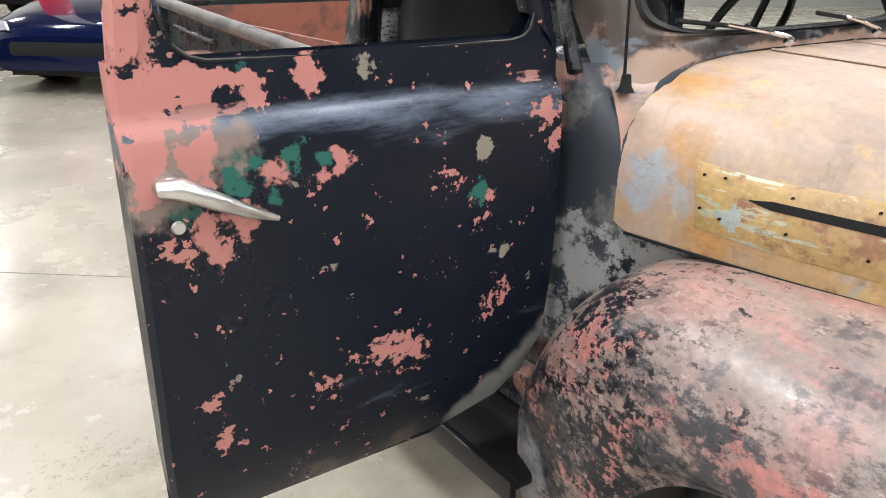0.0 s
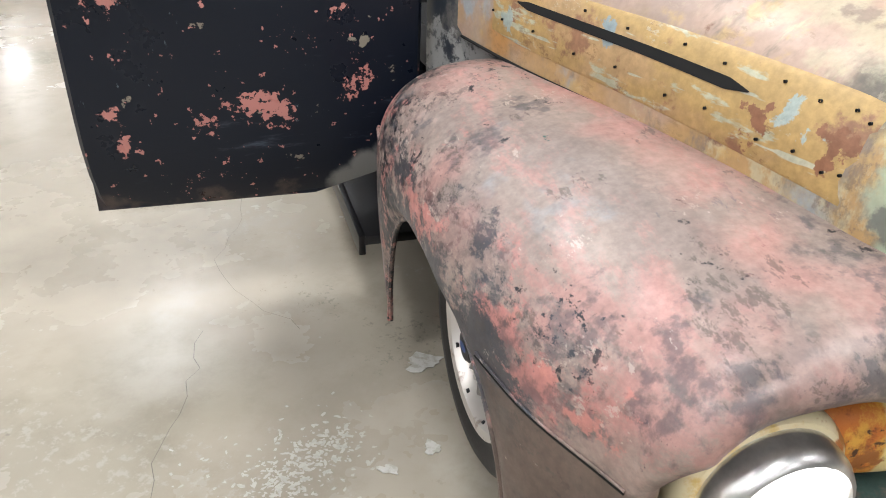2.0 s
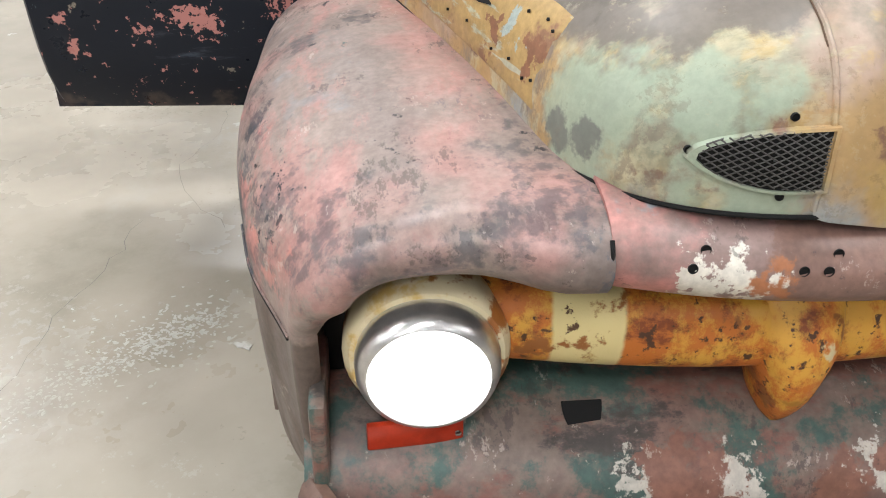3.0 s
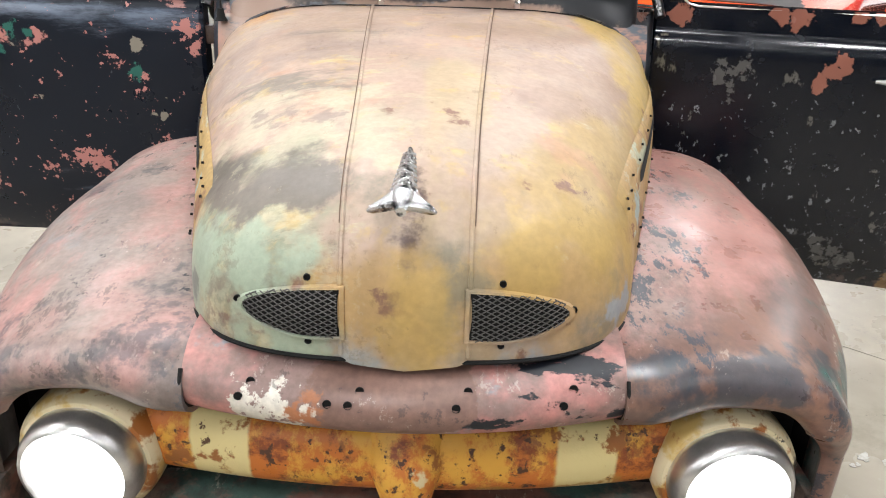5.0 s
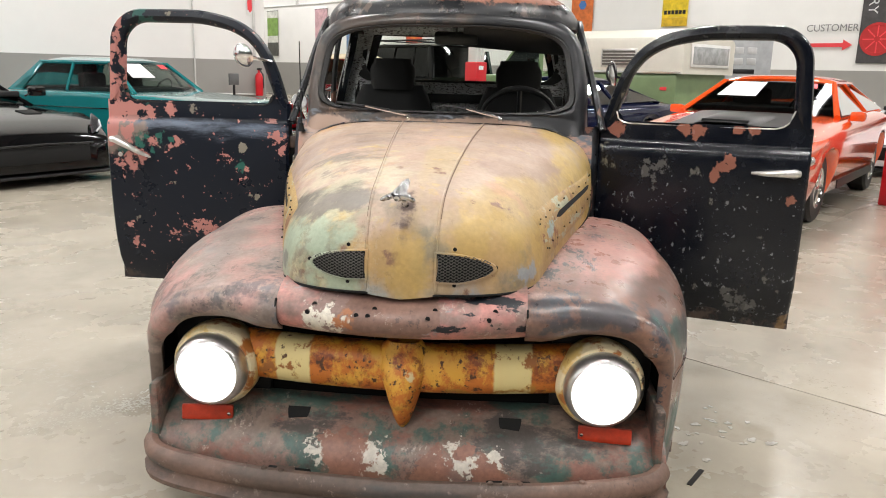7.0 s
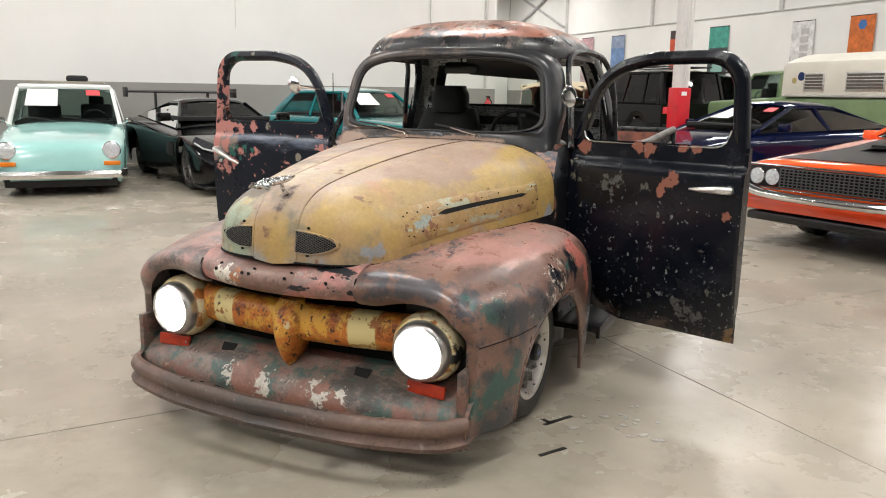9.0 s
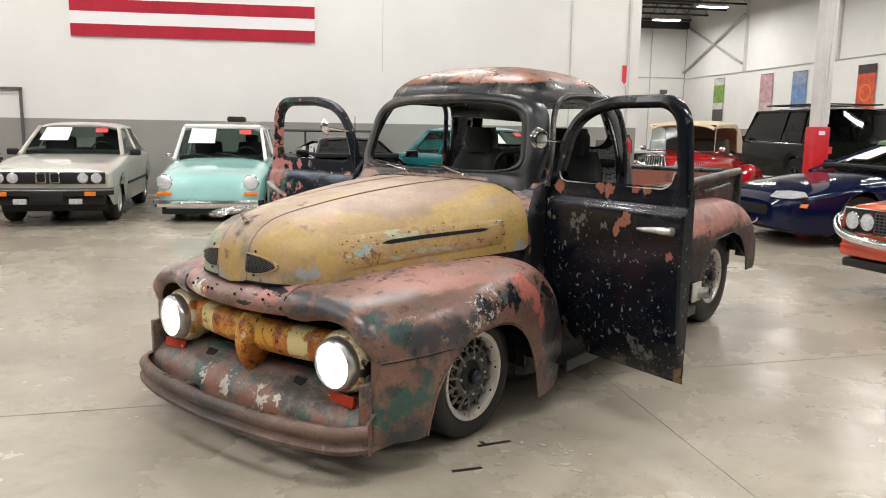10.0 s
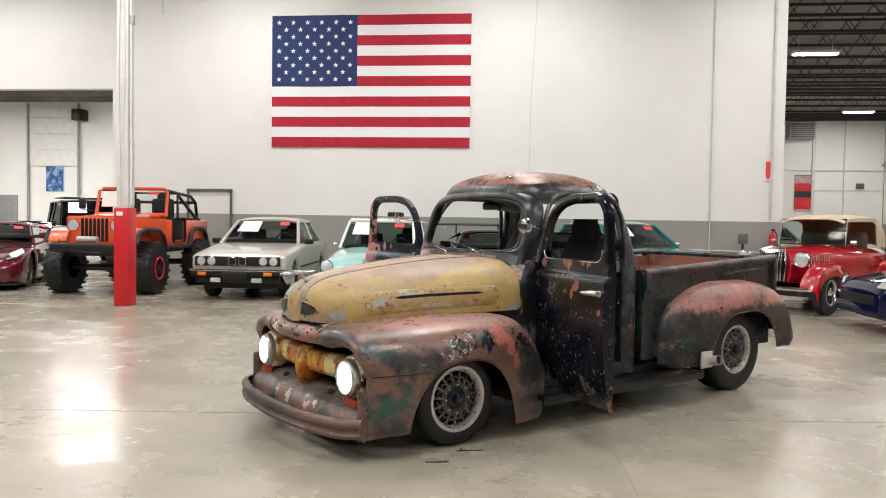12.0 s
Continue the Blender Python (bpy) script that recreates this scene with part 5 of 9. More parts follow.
# hood ornament: a long cast body that overhangs the nose, with swept wings in front
oz = 1.020
orn = part("hood_ornament", tubed([(0, -0.815, oz - 0.004), (0, -0.790, oz), (0, -0.735, oz + 0.004), (0, -0.675, oz + 0.004), (0, -0.625, oz + 0.008), (0, -0.585, oz + 0.014)], [0.007, 0.016, 0.015, 0.013, 0.010, 0.004], 12), SILVER, truck, "cast chrome winged ornament")
for s in (-1, 1):
    bm = bmesh.new()
    grid(bm, [[(s * x, y0 + (y1 - y0) * q, oz + z + 0.007 * math.sin(math.pi * q)) for q in np.linspace(0, 1, 7)] for x, y0, y1, z in ((0.006, -0.810, -0.710, 0.004), (0.016, -0.807, -0.735, 0.001), (0.027, -0.803, -0.762, -0.004), (0.037, -0.799, -0.777, -0.009), (0.044, -0.795, -0.787, -0.013))])
    part("wing", thick(bm, 0.008), SILVER, orn)
    part("wing_rib", tubed([(s * 0.008, -0.810, oz + 0.004), (s * 0.027, -0.804, oz - 0.001), (s * 0.045, -0.794, oz - 0.011)], [0.006, 0.005, 0.003], 7), SILVER, orn)
for i in range(9):
    y = -0.765 + 0.018 * i
    w = 0.016 - 0.0011 * i
    part("feather", tubed([(-w, y + 0.010, oz + 0.004 + 0.001 * i), (0, y - 0.004, oz + 0.019), (w, y + 0.010, oz + 0.004 + 0.001 * i)], 0.0042, 6), SILVER, orn)
part("pedestal", tubed([(0, -0.635, 0.965), (0, -0.655, 0.99), (0, -0.67, oz + 0.002)], [0.012, 0.008, 0.009], 10), SILVER, orn)

# ---- cab ----
def ws_y(x, z):
    return 0.615 + 0.30 * (z - 1.16) + 0.14 * x * x


bm = bmesh.new()
inner = []
for i in range(120):
    a = 2 * math.pi * (i + 0.5) / 120
    ca, sa = math.cos(a), math.sin(a)
    z = 1.335 + (0.17 if sa < 0 else 0.172) * math.copysign(abs(sa) ** 0.36, sa)
    w = 0.568 - 0.165 * (z - 1.165)
    x = w * math.copysign(abs(ca) ** 0.36, ca)
    inner.append((x, z + (0.026 * (1 - (x / 0.52) ** 2) if sa > 0 else 0.0) * min(1.0, abs(sa) * 2)))
rows_ = []
NI = len(inner)
side_o = curve((0, 0.06, 0.2, 0.4, 0.6, 0.8, 1.0), (0.0, 0.004, 0.018, 0.042, 0.062, 0.075, 0.080))
side_d = curve((0, 0.06, 0.2, 0.4, 0.6, 0.8, 1.0), (0.02, 0.0, -0.011, -0.010, 0.008, 0.045, 0.10))
for f in (0, 0.03, 0.06, 0.12, 0.2, 0.3, 0.4, 0.5, 0.6, 0.7, 0.8, 0.9, 1.0):
    row = []
    for i in range(NI):
        (x0, z0), (x1, z1) = inner[i - 3], inner[(i + 3) % NI]
        L = math.hypot(x1 - x0, z1 - z0)
        nx, nz = (z1 - z0) / L, -(x1 - x0) / L
        a, b = inner[i]
        o = side_o(f)
        p = Vector((a + nx * o, ws_y(a + nx * o, b + nz * o) + side_d(f), b + nz * o))
        k3 = min(max((-nz - 0.15) / 0.6, 0.0), 1.0)
        k3 = k3 * k3 * (3 - 2 * k3)
        bx_ = a * 1.17
        hz = on_hood(min(abs(bx_), 0.645), 0.60).z if abs(bx_) < 0.645 else 0.80
        low_ = Vector((bx_, 0.605 + 0.05 * a * a, max(hz, 0.96) + 0.004))
        q = Vector((a, ws_y(a, b) + 0.02 * max(0, 1 - f * 12), b)).lerp(low_, f) + Vector((0, -0.012 * math.sin(math.pi * min(1, f * 3)), 0.014 * math.sin(math.pi * f)))
        row.append(p.lerp(q, k3))
    rows_.append(row)
grid(bm, rows_, True)
part("windshield_frame", thick(bm, 0.006), FRAME, truck, "pitted grey-brown windshield surround")
bm = bmesh.new()
grid(bm, [[((1 + q) * a, ws_y(a, b) + o, b + (b - 1.33) * q) for a, b in inner] for q, o in ((0.03, -0.006), (0.015, -0.016), (-0.02, -0.012), (-0.025, 0.004))], True)
seal = part("windshield_seal", bm, SEAL, truck)
bm = bmesh.new()
rows_ = []
for k2 in np.linspace(1, 0, 7):
    rows_.append([(a * k2, ws_y(a * k2, 1.335 + (b - 1.335) * k2) + 0.008, 1.335 + (b - 1.335) * k2) for a, b in inner])
grid(bm, rows_, True)
bmesh.ops.remove_doubles(bm, verts=bm.verts, dist=1e-5)
ob = part("windshield", bm, GLASS, truck, "clear flat windshield")
ob.visible_shadow = False

# cowl: from the hood's rear edge up to the windshield
bm = bmesh.new()
rows_ = []
for x in np.linspace(-0.645, 0.645, 45):
    e = (abs(x) / 0.70)
    hz = on_hood(min(abs(x), 0.652), 0.60).z if abs(x) < 0.652 else 0.785
    y1 = ws_y(x, 1.12) - 0.012
    zt = 1.095 - 0.02 * e**4
    row = [(x, 0.55, max(hz - 0.06, 0.66)), (x, 0.60, hz - 0.014)]
    for q in (0.2, 0.4, 0.6, 0.8, 1.0):
        row.append((x, 0.60 + (y1 - 0.60) * q**1.2, (hz - 0.014) + (zt - hz + 0.014) * q**(0.7)))
    rows_.append(row)
grid(bm, rows_)
part("cowl", bm, COWL, truck, "worn cowl in bare primer tones")
for s in (-1, 1):
    bm = bmesh.new()
    rows_ = []
    for z in (0.12, 0.40, 0.70, 0.785, 0.83, 0.88, 0.93, 0.97, 1.01, 1.04, 1.07, 1.095, 1.115):
        x0 = 0.655 * max(1 - (max(z - 0.785, 0) / 0.356) ** 3.8, 0.02) ** (1 / 3.8)
        back = 0.04 * max(0, (z - 0.95) / 0.16) ** 2
        rows_.append([(s * (x0 - 0.03), 0.57 + back, z), (s * (x0 + 0.004), 0.61 + back, z), (s * (x0 + (0.675 - x0) * 0.55), 0.628 + back, z), (s * (x0 + (0.675 - x0) * 0.9), 0.655 + back, z), (s * 0.68, 0.695 + back, z), (s * 0.692, 0.74 + back, z), (s * 0.68, 0.78 + back, z)])
    grid(bm, rows_)
    part("cowl_side", thick(bm, 0.006), CAB if s > 0 else COWLS, truck, "dark blue-grey cowl side panel")
    # A pillar, drip rail, sill, rear quarter
    p = smooth_path([(0.695, 0.70, 1.10), (0.655, 0.80, 1.28), (0.615, 0.87, 1.44), (0.595, 0.95, 1.535), (0.598, 1.05, 1.57), (0.608, 1.25, 1.58), (0.63, 1.45, 1.56), (0.66, 1.535, 1.48), (0.69, 1.565, 1.30), (0.705, 1.57, 1.05)], 40)
    part("door_opening_trim", tubed([(s * x, y, z) for x, y, z in p], 0.016, 6), CAB, truck, "chipped brown and black rim of the door opening")
    bm = bmesh.new()
    rows_ = []
    for t in np.linspace(0, 1, 22):
        z = 0.27 + (1.56 - 0.27) * t
        xs = 0.715 if z < 0.95 else 0.715 - 0.150 * ((z - 0.95) / 0.65) ** 1.6
        y1 = 1.76 - (0.10 * max(0, (z - 1.0) / 0.6) ** 2)
        r = 0.11
        y0 = 1.555 if z < 1.35 else 1.555 - 0.16 * ((z - 1.35) / 0.25) ** 2
        rows_.append([(s * (xs - 0.05), y0 + 0.02, z), (s * (xs - 0.012), y0, z), (s * xs, y0 + 0.03, z)] + [(s * (xs - r + r * math.cos(a)), y1 - r + r * math.sin(a), z) for a in np.linspace(0, 1.57, 8)] + [(s * min(0.50, xs - r - 0.04), y1, z)])
    grid(bm, rows_)
    part("rear_quarter", thick(bm, 0.008), CAB, truck, "black rear corner of the cab")
    part("rocker", boxed((0.06, 0.98, 0.10), (s * 0.675, 1.08, 0.30), 0.01), CAB, truck)
    part("latch_plate", boxed((0.02, 0.012, 0.05), (s * 0.672, 1.548, 0.80), 0.002), CHROME, truck)

# roof
bm = bmesh.new()
rows_ = []
for b in np.linspace(0, 1, 16):
    be = b * math.pi / 2
    f, g = max(math.cos(be), 0) ** (2 / 2.3), max(math.sin(be), 0) ** (2 / 2.2)
    row = []
    for j in range(72):
        a = 2 * math.pi * j / 72
        cx, sy = math.cos(a), math.sin(a)
        x = 0.598 * math.copysign(abs(cx) ** (2 / (3.4 if sy > 0 else 4.0)), cx) * f
        y = (0.50 if sy > 0 else 0.496) * math.copysign(abs(sy) ** (2 / (3.4 if sy > 0 else 4.0)), sy) * f
        z0 = 1.535 - 0.02 * max(0, y) + (0.024 - 0.03 * (x / 0.598) ** 2) * max(0.0, -sy) ** 2
        row.append((x, 1.235 + y, z0 + (1.755 - z0) * g))
    rows_.append(row)
grid(bm, rows_, True)
bmesh.ops.remove_doubles(bm, verts=bm.verts, dist=1e-4)
part("roof", thick(bm, 0.012), ROOF, truck, "domed roof, black with large rust patches")
bm = bmesh.new()
box(bm, (0.92, 0.62, 0.012), (0, 1.24, 1.625), bevel=0.005)
part("headliner", bm, CLOTH, truck)

# rear wall with window, foil inside
bm = bmesh.new()
win = rounded(0.555, 0.54, 1.285, 1.53, 0.09)
out2 = rounded(0.62, 0.585, 0.30, 1.60, 0.06)
for y, mt, nm in ((1.742, CAB, "rear_panel"), (1.70, FOIL, "insulation")):
    bm = bmesh.new()
    rim_ = rounded(0.60, 0.585, 1.0, 1.60, 0.06) if mt is FOIL else out2
    grid(bm, [[(x, y - 0.14 * max(0, (z - 1.0) / 0.6) ** 2, z) for x, z in lp] for lp in (win, [((a + c) / 2, (b + d) / 2) for (a, b), (c, d) in zip(win, rim_)], rim_)], True)
    part(nm, thick(bm, 0.01), mt, truck, "crinkled silver foil insulation" if mt is FOIL else "")
bm = bmesh.new()
grid(bm, [[(x * q, 1.665 - 0.02 * (z > 1.4), 1.405 + (z - 1.405) * q) for x, z in win] for q in (1.07, 1.0, 0.955)], True)
part("rear_window_seal", thick(bm, 0.02), SEAL, truck)
bm = bmesh.new()
bm.faces.new([bm.verts.new((x, 1.66, z)) for x, z in win])
ob = part("rear_window", bm, GLASS, truck)
ob.visible_shadow = False
for s in (-1, 1):
    bm = bmesh.new()
    grid(bm, [[(s * (x - 0.10 * max(0.0, (z - 1.05) / 0.5) ** 1.6), y - 0.10 * max(0.0, (z - 1.0) / 0.6) ** 2, z) for x, y in ((0.57, 1.69), (0.615, 1.685), (0.655, 1.655), (0.67, 1.61), (0.672, 1.58))] for z in np.linspace(0.98, 1.54, 10)])
    part("insulation_corner", thick(bm, 0.006), FOIL, truck, "crinkled silver foil insulation")
part("insulation_trim", boxed((1.16, 0.02, 0.05), (0, 1.655, 1.19), 0.006), SEAL, truck)
part("cab_floor", boxed((1.36, 1.12, 0.03), (0, 1.16, 0.30)), CLOTH, truck)
part("firewall", boxed((1.16, 0.03, 0.70), (0, 0.69, 0.66)), TRIMB, truck)
bm = boxed((1.26, 0.20, 0.17), (0, 0.80, 1.045), 0.04)
part("dashboard", bm, CAB, truck, "dark dashboard")


def seat(x):
    root = part("seat", boxed((0.50, 0.50, 0.16), (x, 1.24, 0.62), 0.06), CLOTH, truck, "black cloth bucket seat")
    bm = bmesh.new()
    rows_ = []
    for t in np.linspace(0, 1, 10):
        z = 0.66 + 0.60 * t
        w = 0.25 - 0.03 * t - 0.05 * max(0, t - 0.8) / 0.2
        d = 0.075 * (1 - 0.4 * t)
        yc = 1.44 + 0.13 * t
        rows_.append([(x + w * math.copysign(abs(math.cos(a)) ** 0.5, math.cos(a)), yc + d * math.copysign(abs(math.sin(a)) ** 0.6, math.sin(a)), z) for a in np.linspace(0, 2 * math.pi, 25)[:-1]])
    vs = grid(bm, rows_, True)
    cap(bm, vs[-1])
    part("seat_back", bm, CLOTH, root)
    bm = bmesh.new()
    rows_ = []
    for t in np.linspace(0, 1, 8):
        z = 1.235 + 0.165 * t
        w = 0.125 * (0.9 + 0.1 * math.sin(math.pi * t)) * (1 if t < 0.85 else 0.9)
        rows_.append([(x + w * math.copysign(abs(math.cos(a)) ** 0.5, math.cos(a)), 1.55 + 0.05 * math.copysign(abs(math.sin(a)) ** 0.6, math.sin(a)), z) for a in np.linspace(0, 2 * math.pi, 21)[:-1]])
    vs = grid(bm, rows_, True)
    cap(bm, vs[-1])
    cap(bm, vs[0])
    part("headrest", bm, CLOTH, root)


seat(-0.36)
seat(0.33)
m = Matrix.Translation((0.33, 1.02, 1.11)) @ Matrix.Rotation(radians(-62), 4, "X")
bm = bmesh.new()
tube(bm, [m @ Vector((0.18 * math.cos(a), 0.18 * math.sin(a), 0)) for a in np.linspace(0, 2 * math.pi, 41)], 0.013, 8, False)
for a in (0.5, 2.64, 4.71):
    tube(bm, [m @ Vector((0, 0, -0.02)), m @ Vector((0.175 * math.cos(a), 0.175 * math.sin(a), 0))], 0.012, 6)
tube(bm, [m @ Vector((0, 0, 0)), m @ Vector((0, 0, -0.30))], 0.025, 8)
part("steering_wheel", bm, TRIMB, truck, "black steering wheel")
bm = boxed((0.20, 0.03, 0.06), (0.03, 0.86, 1.485), 0.015)
tube(bm, [(0.03, 0.86, 1.48), (0.03, 0.84, 1.59)], 0.006, 6)
part("rear_view_mirror", bm, TRIMB, truck)
part("sun_visor", boxed((0.50, 0.02, 0.12), (0.31, 0.86, 1.485), 0.01, Euler((radians(35), radians(4), 0)).to_matrix()), TRIMB, truck)

# wipers and antenna
for px, tx in ((-0.15, -0.47), (0.245, 0.0)):
    bm = bmesh.new()
    py = ws_y(px, 1.14) - 0.03
    revolve(bm, [(0, 0.02), (0.008, 0.018), (0.011, 0.0)], Matrix.Translation((px, py, 1.135)) @ Matrix.Rotation(radians(50), 4, "X"), 12)
    a = Vector((px, py - 0.006, 1.15))
    b = Vector((tx, ws_y(tx, 1.20) - 0.03, 1.205))
    tube(bm, [a, a.lerp(b, 0.3) + Vector((0, -0.012, 0)), a.lerp(b, 0.6)], [0.006, 0.005, 0.004], 6)
    w = part("wiper", bm, CHROME, truck, "wiper with a black blade")
    c = a.lerp(b, 0.55)
    part("blade", tubed([c + Vector((0.09 * math.copysign(1, px - tx), 0.012, -0.012)), c + Vector((0, 0.006, 0)), b + Vector((0, 0.012, -0.01))], 0.0055, 5), TRIMB, w)
bm = tubed([(-0.63, 0.625, 1.09), (-0.633, 0.628, 1.28), (-0.636, 0.632, 1.45)], [0.004, 0.003, 0.0022], 6)
ant = part("antenna", bm, TRIMB, truck, "thin black antenna")
part("base", revolved([(0.0, 0.035), (0.009, 0.035), (0.012, 0.012), (0.019, 0.0)], Matrix.Translation((-0.63, 0.62, 1.065)), 14), DARK, ant)

# ---- doors ----
LD = 0.865


def door_left(z):
    return curve((0.28, 0.34, 0.48, 0.75, 1.07), (0.30, 0.11, 0.01, 0.0, 0.0))(z)


def skin(z):
    """How far the outer face stands proud, by height."""
    return curve((0.28, 0.34, 0.45, 0.65, 0.90, 1.02, 1.045, 1.065, 1.10, 1.15), (0.082, 0.056, 0.026, 0.006, 0.0, 0.004, 0.010, 0.028, 0.030, 0.034))(z)


def door(side, material, m, label, lock):
    root = part("door", bmesh.new(), material, truck, label)
    root.matrix_basis = m
    root.data.materials.clear()
    # pressed outer panel: local x from the hinge, local -y outwards
    bm = bmesh.new()
    zs = [0.285, 0.30, 0.34, 0.40, 0.48, 0.56, 0.65, 0.75, 0.85, 0.93, 1.0, 1.02, 1.035, 1.045, 1.055, 1.065, 1.08, 1.10, 1.13, 1.15]
    rows_ = []
    for z in zs:
        x0, x1 = door_left(z), LD - 0.035 * max(0, (0.5 - z) / 0.22) ** 2 * 0.5
        row = [(x0, max(0.075, skin(z) + 0.014), z), (x0, skin(z) + 0.012, z), (x0 + 0.01, skin(z), z)]
        row += [(x0 + 0.01 + (x1 - x0 - 0.02) * j / 20, skin(z) - 0.006 * math.sin(math.pi * j / 20), z) for j in range(1, 20)]
        row += [(x1 - 0.01, skin(z), z), (x1, skin(z) + 0.012, z), (x1, max(0.075, skin(z) + 0.014), z)]
        rows_.append(row)
    grid(bm, rows_)
    bm.faces.new([bm.verts.new((x, 0.074, z)) for x, z in [(door_left(z) + 0.004, z) for z in zs] + [(LD - 0.004, z) for z in reversed(zs)]])
    bm.faces.new([bm.verts.new(p) for p in rows_[0]])
    part("outer_panel", bm, material, root)
    bm = bmesh.new()
    # window frame
    o = smooth_path([(0.0, 1.10), (0.025, 1.20), (0.075, 1.345), (0.15, 1.455), (0.27, 1.525), (0.45, 1.555), (0.68, 1.555)], 26) + [(0.68 + 0.155 * math.sin(a), 1.40 + 0.155 * math.cos(a)) for a in np.linspace(0.1, 1.5, 12)] + [(0.845, 1.30), (0.852, 1.20), (0.86, 1.10)]
    i = smooth_path([(0.075, 1.19), (0.10, 1.26), (0.135, 1.355), (0.20, 1.43), (0.30, 1.475), (0.46, 1.497), (0.66, 1.497)], 26) + [(0.66 + 0.112 * math.sin(a), 1.385 + 0.112 * math.cos(a)) for a in np.linspace(0.1, 1.5, 12)] + [(0.778, 1.30), (0.782, 1.25), (0.785, 1.22)]
    prof = ((0.0, 0.075), (0.0, 0.045), (0.10, 0.032), (0.55, 0.026), (0.85, 0.036), (1.0, 0.052), (1.0, 0.075))
    grid(bm, [[((1 - q) * a + q * c, y, (1 - q) * b + q * d) for (a, b), (c, d) in zip(o, i)] for q, y in prof + (prof[0],)])
    part("window_frame", bm, material, root)
    # sill strip round the bottom of the opening
    sill = [(0.072, 1.19), (0.085, 1.155), (0.13, 1.142), (0.45, 1.142), (0.72, 1.145), (0.765, 1.165), (0.787, 1.22)]
    part("window_bead", tubed([(x, 0.031, z) for x, z in smooth_path(sill, 30)], 0.0035, 6), DULLCH if side > 0 else SEAL, root, "worn bright bead along the sill" if side > 0 else "")
    bm = bmesh.new()
    sp = smooth_path([(0.0, 1.10), (0.075, 1.19), (0.10, 1.152), (0.14, 1.142), (0.45, 1.142), (0.72, 1.145), (0.77, 1.165), (0.785, 1.22), (0.86, 1.10)], 40)
    grid(bm, [[(x, 0.034, z) for x, z in sp], [(x, 0.034, min(z, 1.10)) for x, z in sp]])
    grid(bm, [[(x, 0.074, z) for x, z in sp], [(x, 0.074, min(z, 1.10)) for x, z in sp]])
    part("belt", bm, material, root)
    # handle
    bm = bmesh.new()
    hx = LD - 0.055
    tube(bm, [(hx, 0.006, 0.968), (hx, -0.022, 0.97)], [0.022, 0.017], 12)
    tube(bm, [(hx + 0.018, -0.024, 0.972), (hx - 0.01, -0.036, 0.972), (hx - 0.06, -0.036, 0.945), (hx - 0.115, -0.030, 0.915), (hx - 0.165, -0.022, 0.893)] if side < 0 else
         [(hx + 0.018, -0.024, 0.972), (hx - 0.01, -0.036, 0.972), (hx - 0.06, -0.038, 0.970), (hx - 0.12, -0.034, 0.966), (hx - 0.165, -0.028, 0.966)], [0.014, 0.018, 0.015, 0.011, 0.005], 10)
    part("handle", bm, DULLCH, root, "worn chrome lever handle")
    if lock:
        part("lock", revolved([(0, 0.006), (0.009, 0.006), (0.012, 0.0)], Matrix.Translation((hx - 0.010, 0.0, 0.900)) @ Matrix.Rotation(1.5708, 4, "X"), 14), DULLCH, root)
    for z in (0.98, 0.42):
        bm = boxed((0.05, 0.04, 0.055), (-0.012, 0.05, z), 0.006)
        tube(bm, [(-0.03, 0.045, z - 0.03), (-0.03, 0.045, z + 0.03)], 0.009, 8)
        part("hinge", bm, RUST, root)
    # mirror on the sloping edge of the frame
    bm = bmesh.new()
    tube(bm, [(0.07, 0.035, 1.335), (0.05, -0.05, 1.345), (0.06, -0.10, 1.35)] if side > 0 else [(0.075, 0.03, 1.335), (0.12, -0.06, 1.35), (0.155, -0.09, 1.355)], 0.006, 6)
    mi = part("mirror", bm, CHROME, root, "round chrome peep mirror on an arm")
    at = (0.06, -0.11, 1.352) if side > 0 else (0.165, -0.09, 1.357)
    part("mirror_head", revolved([(0.0, -0.022), (0.03, -0.016), (0.048, -0.002), (0.052, 0.006), (0.046, 0.009), (0.0, 0.009)], Matrix.Translation(at) @ (Matrix.Rotation(radians(84), 4, "Y") @ Matrix.Rotation(radians(8), 4, "X") if side > 0 else Matrix.Rotation(radians(-75), 4, "X") @ Matrix.Rotation(radians(-20), 4, "Y")), 24), CHROME, mi)
    return root


door(1, DOOR_D, Matrix.Translation((0.676, 0.708, -0.006)) @ Matrix.Rotation(radians(-16.0), 4, "Z"), "black driver's door, open, chipped, with a brown scar", False)
MIRX = Matrix.Diagonal((-1, 1, 1, 1))
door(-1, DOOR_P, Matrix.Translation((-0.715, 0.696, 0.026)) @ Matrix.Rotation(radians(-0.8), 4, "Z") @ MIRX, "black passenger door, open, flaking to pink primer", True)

# ---- bed and rear fenders ----
def rail_z(y):
    return 1.0 + (y - 1.76) * 0.052


